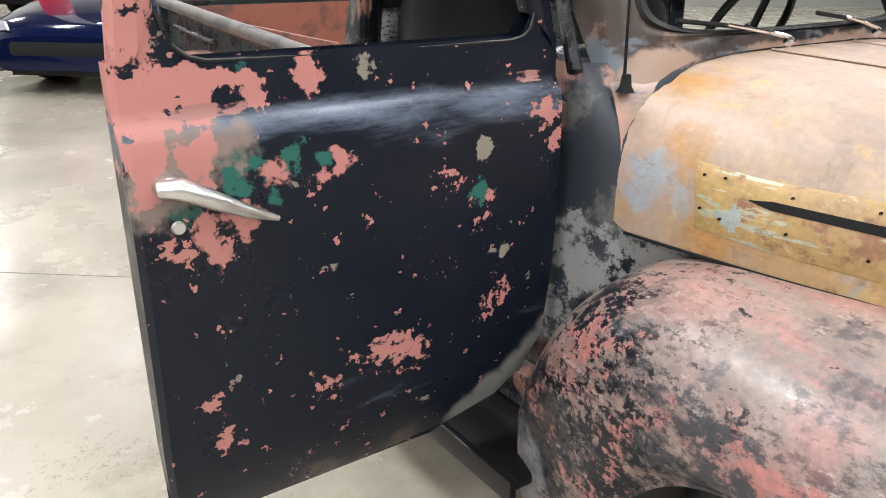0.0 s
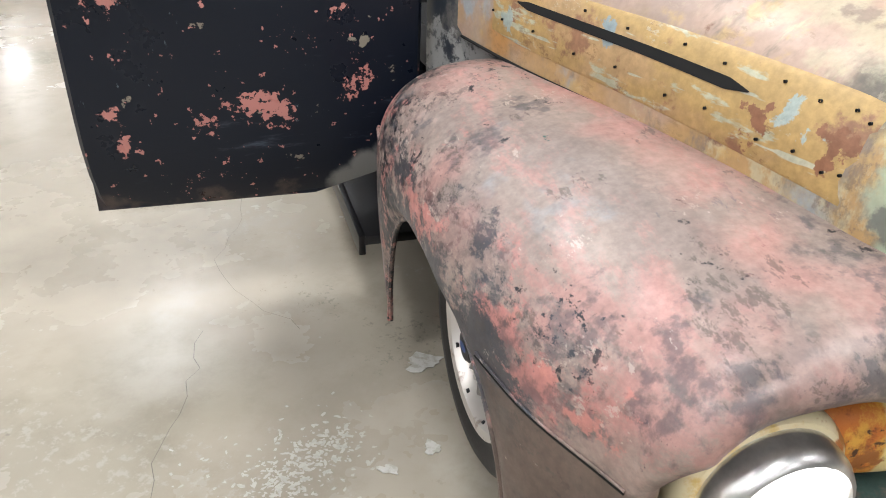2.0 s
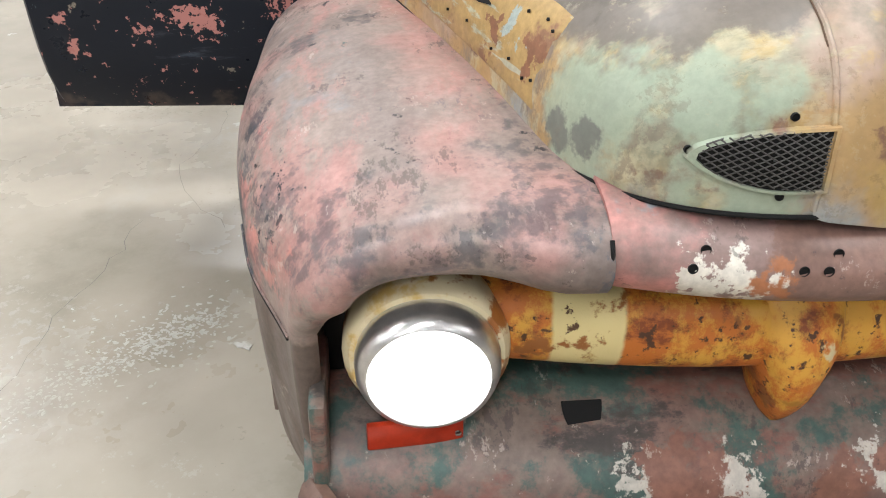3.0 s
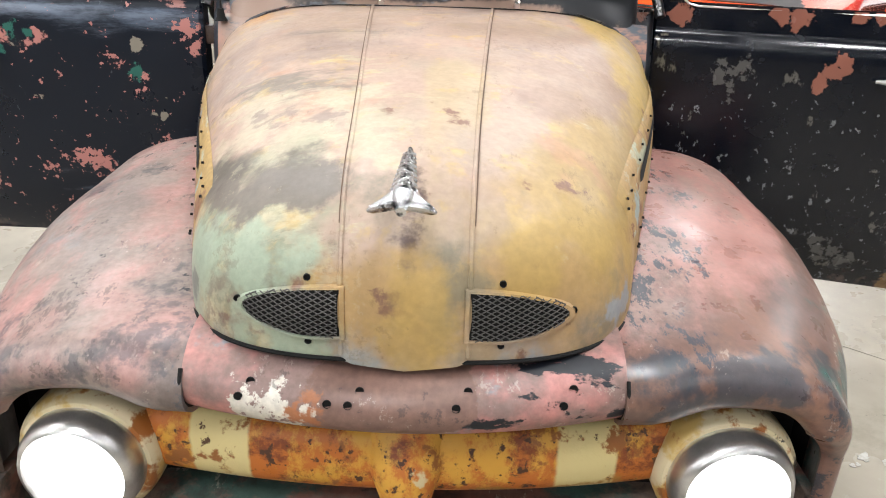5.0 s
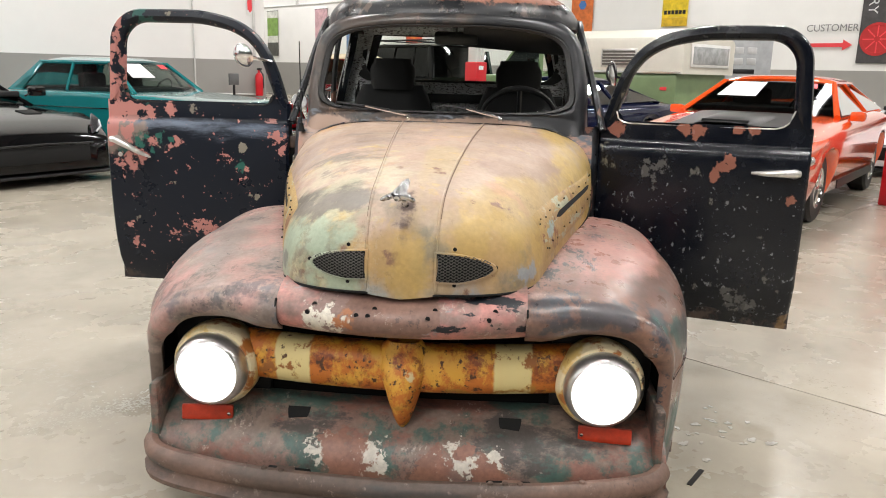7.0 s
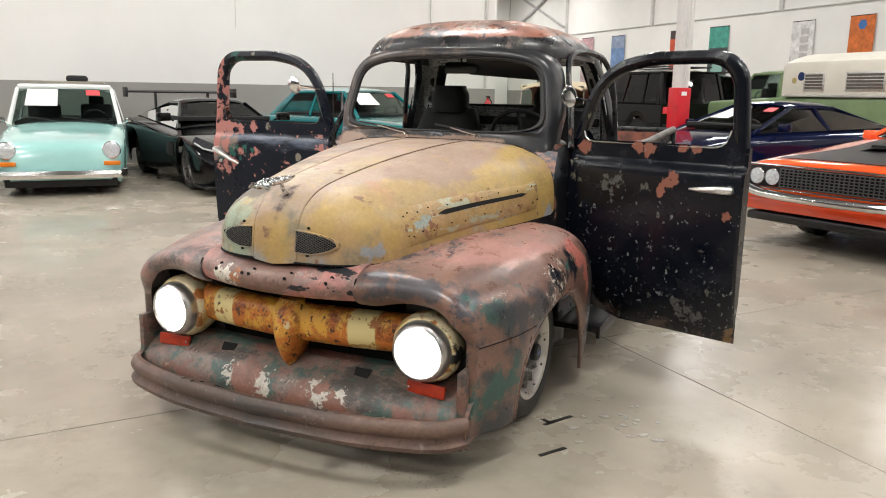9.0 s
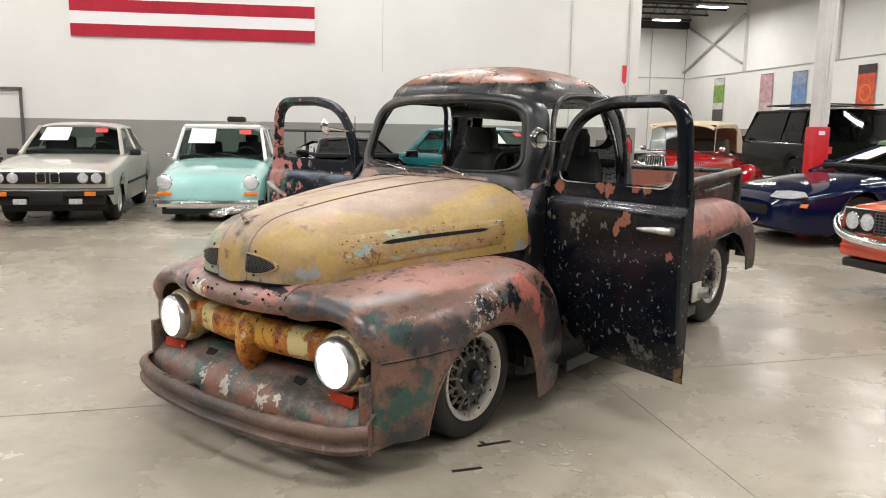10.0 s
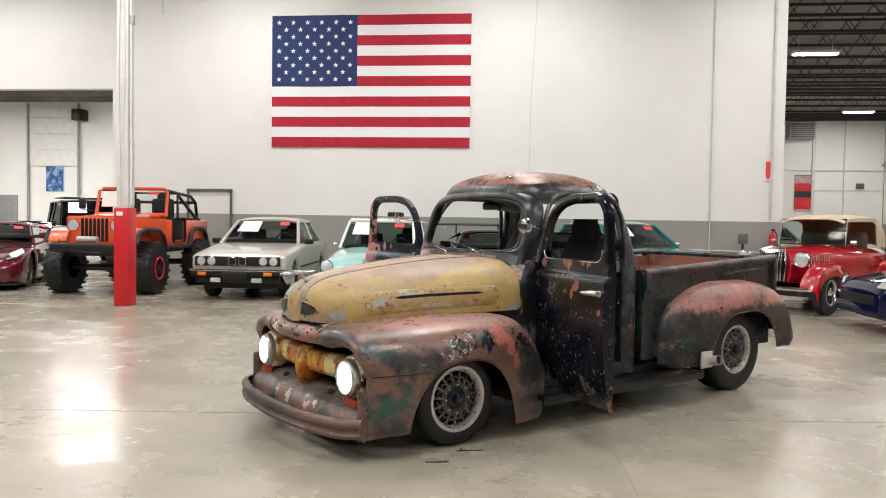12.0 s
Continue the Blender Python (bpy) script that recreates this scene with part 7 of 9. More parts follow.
# pale turquoise estate car with a white roof
def estate(m):
    col = paint("turquoise_paint", (0.34, 0.62, 0.585))
    r = thing("estate_car", "pale turquoise vintage estate car with white roof and rack", "car", m=m)
    P = dict(ends=(-2.15, 2.1), axles=(-1.2, 1.2), arch=0.36, archz=0.57, n=2.7, tuck=0.07,
             w=((-2.15, -2.05, -1.7, -1.0, 0, 1.6, 2.1), (0.58, 0.70, 0.76, 0.785, 0.80, 0.78, 0.66)), t=((-2.15, -2.08, -1.85, -1.4, -0.75, 2.0, 2.1), (0.50, 0.63, 0.72, 0.80, 0.88, 0.87, 0.62)),
             s=((-2.15, -2.05, -1.5, -0.7, 2.1), (0.34, 0.48, 0.60, 0.70, 0.67)), low=((-2.15, -1.8, 1.8, 2.1), (0.20, 0.12, 0.14, 0.24)))
    car_body(r, P, col)
    white = paint("white_roof_paint", (0.78, 0.80, 0.78))
    greenhouse(r, (-0.78, -0.36, 1.55, 1.98, 0.855, 0.855, 1.39, 0.74, 0.63), white, TINT, white, ("v", "b"))
    part("roof_header", boxed((1.24, 0.12, 0.085), (0, -0.33, 1.36), 0.04), white, r)
    for s in (-1, 1):
        lamp_disc(r, s * 0.60, -2.125, 0.575, 0.098, tilt=-6)
        part("indicator", boxed((0.20, 0.05, 0.055), (s * 0.60, -2.155, 0.41), 0.015), AMBER, r)
    for x, tx in ((-0.08, -0.55), (0.40, -0.06)):
        part("wiper", tubed([(x, -0.87, 0.885), ((x + tx) / 2, -0.84, 0.93), (tx, -0.80, 0.955)], 0.007, 5), TRIMB, r)
    part("apron", boxed((1.30, 0.12, 0.12), (0, -2.06, 0.17), 0.02), TRIMB, r)
    swept_bumper(r, 0.80, -2.24, 0.275, 0.11, CHROME)
    part("hood_line", tubed([(x, -2.075 - 0.02 * (1 - (x / 0.45) ** 2), 0.505) for x in np.linspace(-0.45, 0.45, 13)], 0.004, 5), DARK, r)
    part("badge", revolved([(0.0, 0.01), (0.035, 0.008), (0.038, 0.0)], Matrix.Translation((0, -2.085, 0.575)) @ Matrix.Rotation(radians(70), 4, "X"), 20), CHROME, r)
    side_mirrors(r, 0.76, -0.55, 0.90, CHROME, (0.10, 0.04, 0.07))
    bm = bmesh.new()
    for x in (-0.5, 0.5):
        tube(bm, [(x, -0.1, 1.43), (x, 1.4, 1.43)], 0.012, 6)
    for i in range(9):
        tube(bm, [(-0.5, -0.1 + 0.18 * i, 1.435), (0.5, -0.1 + 0.18 * i, 1.435)], 0.010, 5)
    for x in (-0.48, 0.48):
        for y in (0.0, 1.3):
            tube(bm, [(x, y, 1.35), (x, y, 1.43)], 0.012, 5)
    part("roof_rack", bm, plain("rack_wood_and_steel", (0.30, 0.27, 0.22), 0.5), r)
    bm = boxed((0.30, 0.34, 0.10), (0.12, 0.55, 1.49), 0.04)
    part("roof_bundle", bm, CLOTH, r)
    for s in (-1, 1):
        for y in (-1.2, 1.2):
            hub_wheel(r, s * 0.66, y, 0.275, 0.16, s, CHROME, 0.19, 0)
    return r


estate(in_hall(-1.45, -2.42))


# silver two-door saloon with four round lamps
def saloon(m):
    col = paint("champagne_silver", (0.56, 0.545, 0.48), 0.28, 0.35)
    r = thing("saloon_car", "champagne silver two-door saloon with four round headlights", "car", m=m)
    P = dict(ends=(-2.05, 2.1), axles=(-1.28, 1.28), arch=0.345, archz=0.64, n=5.0, tuck=0.05,
             w=((-2.05, -1.98, -1.2, 0, 1.5, 2.1), (0.74, 0.78, 0.815, 0.825, 0.81, 0.76)), t=((-2.05, -1.98, -1.5, -0.62, 1.35, 2.0, 2.1), (0.74, 0.78, 0.85, 0.93, 0.95, 0.92, 0.85)),
             s=((-2.05, -1.2, -0.5, 2.1), (0.66, 0.74, 0.82, 0.82)), low=((-2.05, -1.75, 1.7, 2.1), (0.44, 0.26, 0.24, 0.34)))
    car_body(r, P, col)
    greenhouse(r, (-0.66, -0.02, 1.02, 1.52, 0.92, 0.94, 1.375, 0.75, 0.59), col, TINT, None, ("b",))
    part("grille_panel", boxed((1.42, 0.03, 0.155), (0, -2.06, 0.655), 0.008), TRIMB, r)
    for x in (-0.60, -0.43, 0.43, 0.60):
        lamp_disc(r, x, -2.075, 0.655, 0.066, glass=HEADGLASS)
    for x in (-0.085, 0.085):
        k2 = part("kidney_grille", boxed((0.13, 0.02, 0.15), (x, -2.08, 0.658), 0.02), CHROME, r)
        part("kidney_inset", boxed((0.105, 0.022, 0.125), (x, -2.084, 0.658), 0.015), DARK, k2)
    swept_bumper(r, 0.83, -2.20, 0.475, 0.10, TRIMB)
    swept_bumper(r, 0.835, -2.215, 0.50, 0.022, plain("grey_chrome", (0.30, 0.30, 0.30), 0.3, 0.8))
    part("front_apron", boxed((1.40, 0.10, 0.13), (0, -2.03, 0.36), 0.02), TRIMB, r)
    for s in (-1, 1):
        part("indicator", boxed((0.14, 0.03, 0.06), (s * 0.54, -2.225, 0.455), 0.008), AMBER, r)
        part("fog_light", boxed((0.17, 0.05, 0.075), (s * 0.34, -2.14, 0.345), 0.012), HEADGLASS, r)
    part("plate_holder", boxed((0.40, 0.02, 0.12), (0, -2.23, 0.42), 0.006), TRIMB, r)
    side_mirrors(r, 0.77, -0.42, 0.95, TRIMB)
    for s in (-1, 1):
        part("rub_strip", boxed((0.014, 2.0, 0.035), (s * 0.832, 0.05, 0.52)), TRIMB, r)
        for y in (-1.28, 1.28):
            hub_wheel(r, s * 0.745, y, 0.305, 0.20, s, plain("silver_rim", (0.5, 0.5, 0.5), 0.35, 0.6), 0.185, 14)
    return r


saloon(in_hall(-3.62, -2.95, 5))


# low black sports car with a rear wing
def sports(m, col, label, wing=True, name="sports_car", hl=None):
    r = thing(name, label, "car", m=m)
    P = dict(ends=(-2.25, 2.2), axles=(-1.36, 1.36), arch=0.37, archz=0.70, n=2.7, tuck=0.03, belly=0.2,
             w=((-2.25, -2.18, -2.0, -1.75, -1.35, -0.6, 0.4, 1.4, 2.0, 2.2), (0.62, 0.80, 0.90, 0.94, 0.955, 0.90, 0.92, 0.975, 0.94, 0.82)), t=((-2.25, -2.12, -1.7, -1.2, -0.6, 0.9, 1.8, 2.2), (0.44, 0.56, 0.69, 0.76, 0.83, 0.90, 0.94, 0.88)),
             s=((-2.25, -2.0, -1.7, -1.35, -0.8, -0.4, 1.3, 2.2), (0.36, 0.48, 0.64, 0.715, 0.68, 0.68, 0.80, 0.78)), low=((-2.25, -2.0, 1.9, 2.2), (0.16, 0.13, 0.16, 0.34)))
    car_body(r, P, col)
    # hood vents and the corner intakes
    for s in (-1, 1):
        part("hood_vent", boxed((0.20, 0.24, 0.012), (s * 0.34, -1.30, 0.752), 0.004, Euler((radians(8), 0, 0)).to_matrix()), DARK, r)
        part("air_curtain", boxed((0.26, 0.06, 0.24), (s * 0.70, -2.13, 0.33), 0.05, Euler((0, 0, radians(s * 28))).to_matrix()), DARK, r)
        for i in range(4):
            part("intake_fin", boxed((0.20, 0.02, 0.012), (s * 0.70, -2.18, 0.26 + 0.05 * i), 0.003, Euler((0, 0, radians(s * 28))).to_matrix()), TRIMB, r)
    greenhouse(r, (-0.58, 0.15, 0.75, 1.80, 0.80, 0.93, 1.20, 0.78, 0.53), col, pane(name + "_dark_glass", (0.30, 0.33, 0.32), 0.45, 1.18), None, (), not wing)
    part("splitter", boxed((1.84, 0.55, 0.03), (0, -2.02, 0.115), 0.008), TRIMB, r)
    part("intake", boxed((1.05, 0.06, 0.20), (0, -2.235, 0.34), 0.03), DARK, r)
    part("intake_lip", tubed([(-0.55, -2.27, 0.45), (0, -2.285, 0.46), (0.55, -2.27, 0.45)], 0.012, 6), TRIMB, r)
    for s in (-1, 1):
        bm = bmesh.new()
        q = [(s * 0.64, -2.135, 0.545), (s * 0.76, -2.06, 0.56), (s * 0.92, -1.80, 0.685), (s * 0.86, -1.76, 0.745), (s * 0.68, -2.04, 0.645)]
        bm.faces.new([bm.verts.new(p) for p in q])
        part("headlight", thick(bm, 0.02), hl or DARKLENS, r)
        part("lamp_strip", tubed([(s * 0.70, -2.115, 0.562), (s * 0.83, -1.985, 0.60), (s * 0.90, -1.84, 0.665)], 0.012, 6), HEADGLASS, r)
        part("air_vent", boxed((0.02, 0.35, 0.18), (s * 0.925, -0.72, 0.52), 0.008), DARK, r)
        for y in (-1.36, 1.36):
            hub_wheel(r, s * 0.87, y, 0.34, 0.27, s, ALLOYD, 0.245, 10)
    side_mirrors(r, 0.80, -0.42, 0.96, col, (0.20, 0.12, 0.12))
    if wing:
        bm = bmesh.new()
        grid(bm, [[(x, 1.78 + c, 1.31 + 0.03 * math.sin(c * 9)) for c in np.linspace(0, 0.28, 6)] for x in np.linspace(-0.92, 0.92, 9)])
        part("rear_wing", thick(bm, 0.02), TRIMB, r)
        for s in (-1, 1):
            part("wing_end", boxed((0.012, 0.34, 0.16), (s * 0.93, 1.92, 1.30), 0.003), TRIMB, r)
            part("wing_strut", boxed((0.02, 0.12, 0.40), (s * 0.45, 1.88, 1.12), 0.005), TRIMB, r)
    return r


BLACKP = paint("gloss_black_paint", (0.003, 0.003, 0.0035), 0.12)
sports(in_hall(0.66, -2.78, 12), BLACKP, "low gloss black sports car with a tall rear wing")
sports(in_hall(-9.4, -2.6, 20), paint("maroon_paint", (0.12, 0.008, 0.02), 0.15), "low maroon sports car", False)
sports(in_hall(-11.0, 0.6, 30), BLACKP, "low black coupe with pop-up lamps down", False)


# teal four-door sedan of the sixties
def sedan(m, col, label, roofcol=None, chrome=CHROME):
    r = thing("sedan", label, "car", m=m)
    P = dict(ends=(-2.3, 2.3), axles=(-1.42, 1.36), arch=0.37, archz=0.66, n=5.0, tuck=0.07,
             w=((-2.3, -2.2, -1.2, 0, 1.6, 2.3), (0.80, 0.86, 0.885, 0.89, 0.87, 0.80)), t=((-2.3, -2.22, -1.5, -0.66, 1.2, 2.2, 2.3), (0.80, 0.86, 0.91, 0.96, 0.97, 0.93, 0.85)),
             s=((-2.3, -1.2, 0, 2.3), (0.72, 0.82, 0.87, 0.84)), low=((-2.3, -1.9, 1.8, 2.3), (0.38, 0.27, 0.27, 0.38)))
    car_body(r, P, col)
    greenhouse(r, (-0.72, -0.22, 1.0, 1.42, 0.95, 0.97, 1.40, 0.82, 0.63), col, TINT, roofcol, ("v", "b"))
    grille_bars(r, -0.62, 0.62, -2.32, 0.56, 0.76, 9, chrome)
    for x in (-0.72, 0.72):
        lamp_disc(r, x, -2.32, 0.67, 0.085)
    swept_bumper(r, 0.90, -2.42, 0.46, 0.13, chrome)
    for s in (-1, 1):
        part("chrome_strip", tubed([(s * 0.895, -2.1, 0.72), (s * 0.90, 0, 0.73), (s * 0.88, 2.1, 0.74)], 0.010, 5), chrome, r)
        for y in (-1.42, 1.36):
            hub_wheel(r, s * 0.80, y, 0.325, 0.17, s, chrome, 0.19, 0)
    side_mirrors(r, 0.82, -0.55, 1.0, chrome, (0.10, 0.05, 0.08))
    return r


sedan(in_hall(3.1, -2.38, 30), paint("teal_paint", (0.010, 0.165, 0.175), 0.22), "teal sixties four-door sedan with chrome trim", paint("pale_teal_roof", (0.20, 0.36, 0.36), 0.3))
sedan(in_hall(8.9, 8.2, 20), paint("white_car_paint", (0.75, 0.75, 0.74), 0.2), "white car with a red flash parked in the next bay")


# dark blue coupe
def coupe(m):
    col = paint("midnight_blue_paint", (0.003, 0.006, 0.030), 0.1)
    r = thing("coupe", "midnight blue nineties coupe with wide clear headlights", "car", m=m)
    P = dict(ends=(-2.45, 2.4), axles=(-1.40, 1.30), arch=0.37, archz=0.69, n=2.8, tuck=0.04, belly=0.2,
             w=((-2.45, -2.3, -2.0, -1.4, 0, 1.5, 2.4), (0.62, 0.80, 0.90, 0.935, 0.93, 0.94, 0.82)), t=((-2.45, -2.35, -1.9, -0.9, 1.2, 2.0, 2.4), (0.56, 0.66, 0.77, 0.90, 0.95, 0.96, 0.88)),
             s=((-2.45, -2.2, -1.4, 0, 2.4), (0.46, 0.54, 0.70, 0.76, 0.82)), low=((-2.45, -2.0, 2.0, 2.4), (0.24, 0.17, 0.2, 0.34)))
    car_body(r, P, col)
    greenhouse(r, (-1.0, -0.08, 0.75, 1.75, 0.88, 0.96, 1.29, 0.80, 0.56), col, pane("coupe_glass", (0.3, 0.34, 0.33), 0.5, 1.18), None, ("b",))
    part("intake", boxed((1.02, 0.10, 0.16), (0, -2.41, 0.44), 0.04), DARK, r)
    part("lower_intake", boxed((1.2, 0.10, 0.09), (0, -2.38, 0.27), 0.02), DARK, r)
    for s in (-1, 1):
        bm = bmesh.new()
        q = [(s * 0.50, -2.43, 0.615), (s * 0.64, -2.375, 0.60), (s * 0.78, -2.30, 0.605), (s * 0.88, -2.17, 0.64), (s * 0.85, -2.19, 0.69), (s * 0.70, -2.28, 0.70), (s * 0.55, -2.38, 0.685)]
        bm.faces.new([bm.verts.new(p) for p in q])
        part("headlight", thick(bm, 0.03), HEADGLASS, r)
        bm = bmesh.new()
        bm.faces.new([bm.verts.new(p) for p in [(s * 0.56, -2.44, 0.50), (s * 0.90, -2.19, 0.50), (s * 0.905, -2.17, 0.545), (s * 0.56, -2.425, 0.545)]])
        part("indicator", thick(bm, 0.02), AMBER, r)
        part("fog_recess", boxed((0.20, 0.08, 0.08), (s * 0.70, -2.30, 0.34), 0.03), DARK, r)
        for y in (-1.40, 1.30):
            hub_wheel(r, s * 0.86, y, 0.33, 0.24, s, ALLOYD, 0.215, 5)
    side_mirrors(r, 0.84, -0.6, 0.97, col, (0.18, 0.10, 0.11))
    return r


coupe(heading(1.04, 9.56, -0.65, -0.76))


# orange muscle car with a black hood
def muscle(m):
    col = paint("bright_orange_paint", (0.78, 0.085, 0.01), 0.16)
    r = thing("muscle_car", "bright orange seventies muscle car with a matt black scooped hood", "car", m=m)
    P = dict(ends=(-2.6, 2.6), axles=(-1.55, 1.42), arch=0.39, archz=0.69, n=4.0, tuck=0.09, belly=0.24,
             w=((-2.6, -2.5, -1.5, 0, 1.4, 2.6), (0.90, 0.95, 0.975, 0.98, 0.99, 0.86)), t=((-2.6, -2.5, -1.6, -0.6, 1.3, 2.4, 2.6), (0.77, 0.81, 0.89, 0.99, 1.02, 0.93, 0.8)),
             s=((-2.6, -1.5, 0, 1.4, 2.6), (0.62, 0.74, 0.78, 0.86, 0.76)), low=((-2.6, -2.1, 2.0, 2.6), (0.34, 0.24, 0.25, 0.40)))
    car_body(r, P, col)
    greenhouse(r, (-0.66, 0.10, 1.0, 2.05, 0.985, 1.01, 1.365, 0.85, 0.62), col, pane("muscle_glass", (0.20, 0.23, 0.22), 0.4, 1.09), None, ("b",))
    T = curve(*P["t"])
    mb = Mat("matt_black_hood", (0.006, 0.006, 0.006), 0.4).tone(3, 0.2)
    mb.b.inputs["Specular IOR Level"].default_value = 0.25
    mb = mb.m
    bm = bmesh.new()
    grid(bm, [[(x * (0.70 - 0.06 * ((y + 2.45) / 1.75)), y, T(y) + 0.006 - 0.02 * abs(x) ** 4) for x in np.linspace(-1, 1, 13)] for y in np.linspace(-2.45, -0.70, 14)])
    hoodp = part("hood_panel", thick(bm, 0.008), mb, r, "matt black hood panel")
    bm = bmesh.new()
    rows_ = []
    for y in np.linspace(-1.75, -0.95, 12):
        h = 0.075 * (1 - ((y + 1.6) / 0.7) ** 2 if y > -1.6 else 1 - ((y + 1.6) / 0.2) ** 2)
        rows_.append([(x, y, T(y) + 0.005 + max(h, 0.0) * (1 - (x / 0.32) ** 4)) for x in np.linspace(-0.32, 0.32, 13)])
    grid(bm, rows_)
    part("hood_scoop", bm, mb, hoodp)
    part("scoop_mouth", boxed((0.46, 0.06, 0.035), (0, -1.70, T(-1.7) + 0.045), 0.01), DARK, hoodp)
    part("grille_recess", boxed((1.72, 0.05, 0.19), (0, -2.60, 0.645), 0.02), DARK, r)
    bm = bmesh.new()
    for i in range(7):
        box(bm, (1.05, 0.02, 0.007), (0, -2.632, 0.565 + 0.027 * i))
    for i in range(25):
        box(bm, (0.005, 0.02, 0.17), (-0.52 + 0.0433 * i, -2.632, 0.645))
    part("grille_mesh", bm, plain("grille_grey", (0.12, 0.12, 0.12), 0.4, 0.5), r, smooth=False)
    part("grille_rim", tubed([(-0.88, -2.615, 0.54), (-0.90, -2.60, 0.65), (-0.87, -2.605, 0.752), (0, -2.64, 0.757), (0.87, -2.605, 0.752), (0.90, -2.60, 0.65), (0.88, -2.615, 0.54), (0, -2.645, 0.535), (-0.88, -2.615, 0.54)], 0.010, 6), CHROME, r)
    for x in (-0.76, -0.60, 0.60, 0.76):
        lamp_disc(r, x, -2.63, 0.645, 0.070)
    half = [(0, -2.74, 0.485), (0.35, -2.735, 0.487), (0.65, -2.71, 0.50), (0.82, -2.68, 0.535), (0.92, -2.63, 0.60), (0.975, -2.54, 0.66), (0.995, -2.38, 0.67)]
    path = smooth_path([(-x, y, z) for x, y, z in half[:0:-1]] + half, 40)
    part("bumper", tubed(path, [0.018] + [0.040] * (len(path) - 2) + [0.018], 10), CHROME, r, "chrome bumper sweeping up round the grille")
    # body orange made darker here: the shade under the bumper is in the colour
    part("valance", boxed((1.78, 0.10, 0.12), (0, -2.58, 0.385), 0.03), paint("orange_valance_shaded", (0.62, 0.05, 0.01), 0.25), r)
    part("chin_spoiler", boxed((1.7, 0.14, 0.08), (0, -2.55, 0.27), 0.02), TRIMB, r)
    for s in (-1, 1):
        part("black_lower_band", boxed((0.012, 2.0, 0.09), (s * 0.965, -0.05, 0.33)), TRIMB, r)
        for y in (-1.55, 1.42):
            hub_wheel(r, s * 0.90, y, 0.34, 0.22, s, CHROME, 0.20, 12)
    side_mirrors(r, 0.88, -0.42, 0.98, col, (0.15, 0.12, 0.10))
    return r


muscle(heading(3.36, 6.62, -0.538, -0.843))


# orange jeep on tall tyres
def jeep(m):
    col = paint("jeep_orange_paint", (0.72, 0.085, 0.02), 0.3)
    r = thing("off_road_jeep", "open orange off-road jeep on tall knobbly tyres with red rims", "jeep", m=m)
    part("tub", boxed((1.52, 1.95, 0.50), (0, 0.72, 1.07), 0.04), col, r)
    part("tub_inside", boxed((1.36, 1.60, 0.10), (0, 0.72, 1.30)), DARK, r)
    bm = bmesh.new()
    grid(bm, [[(x * w, y, z + 0.05 * (1 - abs(x) ** 3)) for x in np.linspace(-1, 1, 11)] for y, w, z in ((-1.55, 0.44, 1.33), (-1.0, 0.50, 1.36), (-0.28, 0.60, 1.39))])
    part("hood", thick(bm, 0.03), col, r)
    for s in (-1, 1):
        bm = bmesh.new()
        grid(bm, [[(s * w, y, 1.34), (s * w, y, 0.86)] for y, w in ((-1.55, 0.43), (-1.0, 0.49), (-0.26, 0.70))])
        sd = part("hood_side", thick(bm, 0.02), col, r)
        part("side_vent", boxed((0.02, 0.30, 0.12), (s * 0.60, -0.55, 1.18), 0.01, Euler((0, 0, radians(-s * 15))).to_matrix()), DARK, sd)
        bm = bmesh.new()
        fl = smooth_path([(-1.72, 0.93), (-1.62, 1.12), (-1.40, 1.17), (-0.95, 1.16), (-0.66, 1.05), (-0.52, 0.82)], 14)
        grid(bm, [[(s * 0.44, y, z), (s * 0.76, y, z), (s * 0.78, y, z - 0.05)] for y, z in fl])
        part("front_fender", thick(bm, 0.02), col, r)
        part("fender_flare", tubed([(s * 0.80, y, z - 0.02) for y, z in fl], 0.04, 6), TRIMB, r)
        fl2 = smooth_path([(0.62, 0.82), (0.72, 1.05), (0.95, 1.15), (1.25, 1.15), (1.48, 1.05), (1.58, 0.86)], 12)
        part("fender_flare", tubed([(s * 0.79, y, z) for y, z in fl2], 0.045, 6), TRIMB, r)
        part("door_cutout", boxed((0.03, 0.56, 0.48), (s * 0.752, 0.12, 1.12), 0.07), DARK, r)
        part("sill_step", boxed((0.12, 1.3, 0.08), (s * 0.76, 0.05, 0.80), 0.02), TRIMB, r)
        lamp_disc(r, s * 0.38, -1.60, 1.21, 0.100, ring=TRIMB)
        part("turn_lamp", boxed((0.16, 0.06, 0.05), (s * 0.64, -1.74, 0.94), 0.01), AMBER, r)
        for y in (-1.15, 1.10):
            hub_wheel(r, s * 0.93, y, 0.46, 0.32, s, TRIMB, 0.20, 8, 22)
            mm = Matrix.Translation((s * 0.945, y, 0.46)) @ Matrix.Rotation(radians(90 * s), 4, "Y")
            part("beadlock_ring", revolved([(0.17, 0.0), (0.175, 0.012), (0.205, 0.012), (0.21, 0.0)], mm, 32), plain("red_anodised", (0.62, 0.02, 0.05), 0.3, 0.3), r)
    part("grille_panel", boxed((1.0, 0.05, 0.50), (0, -1.58, 1.12), 0.04), col, r)
    bm = bmesh.new()
    for i in range(7):
        box(bm, (0.052, 0.03, 0.40), (-0.213 + 0.071 * i, -1.605, 1.13), bevel=0.012, seg=1)
    part("grille_slot", bm, DARK, r)
    bm = boxed((1.22, 0.12, 0.15), (0, -1.90, 0.83), 0.03)
    box(bm, (0.10, 0.4, 0.10), (-0.35, -1.75, 0.80))
    box(bm, (0.10, 0.4, 0.10), (0.35, -1.75, 0.80))
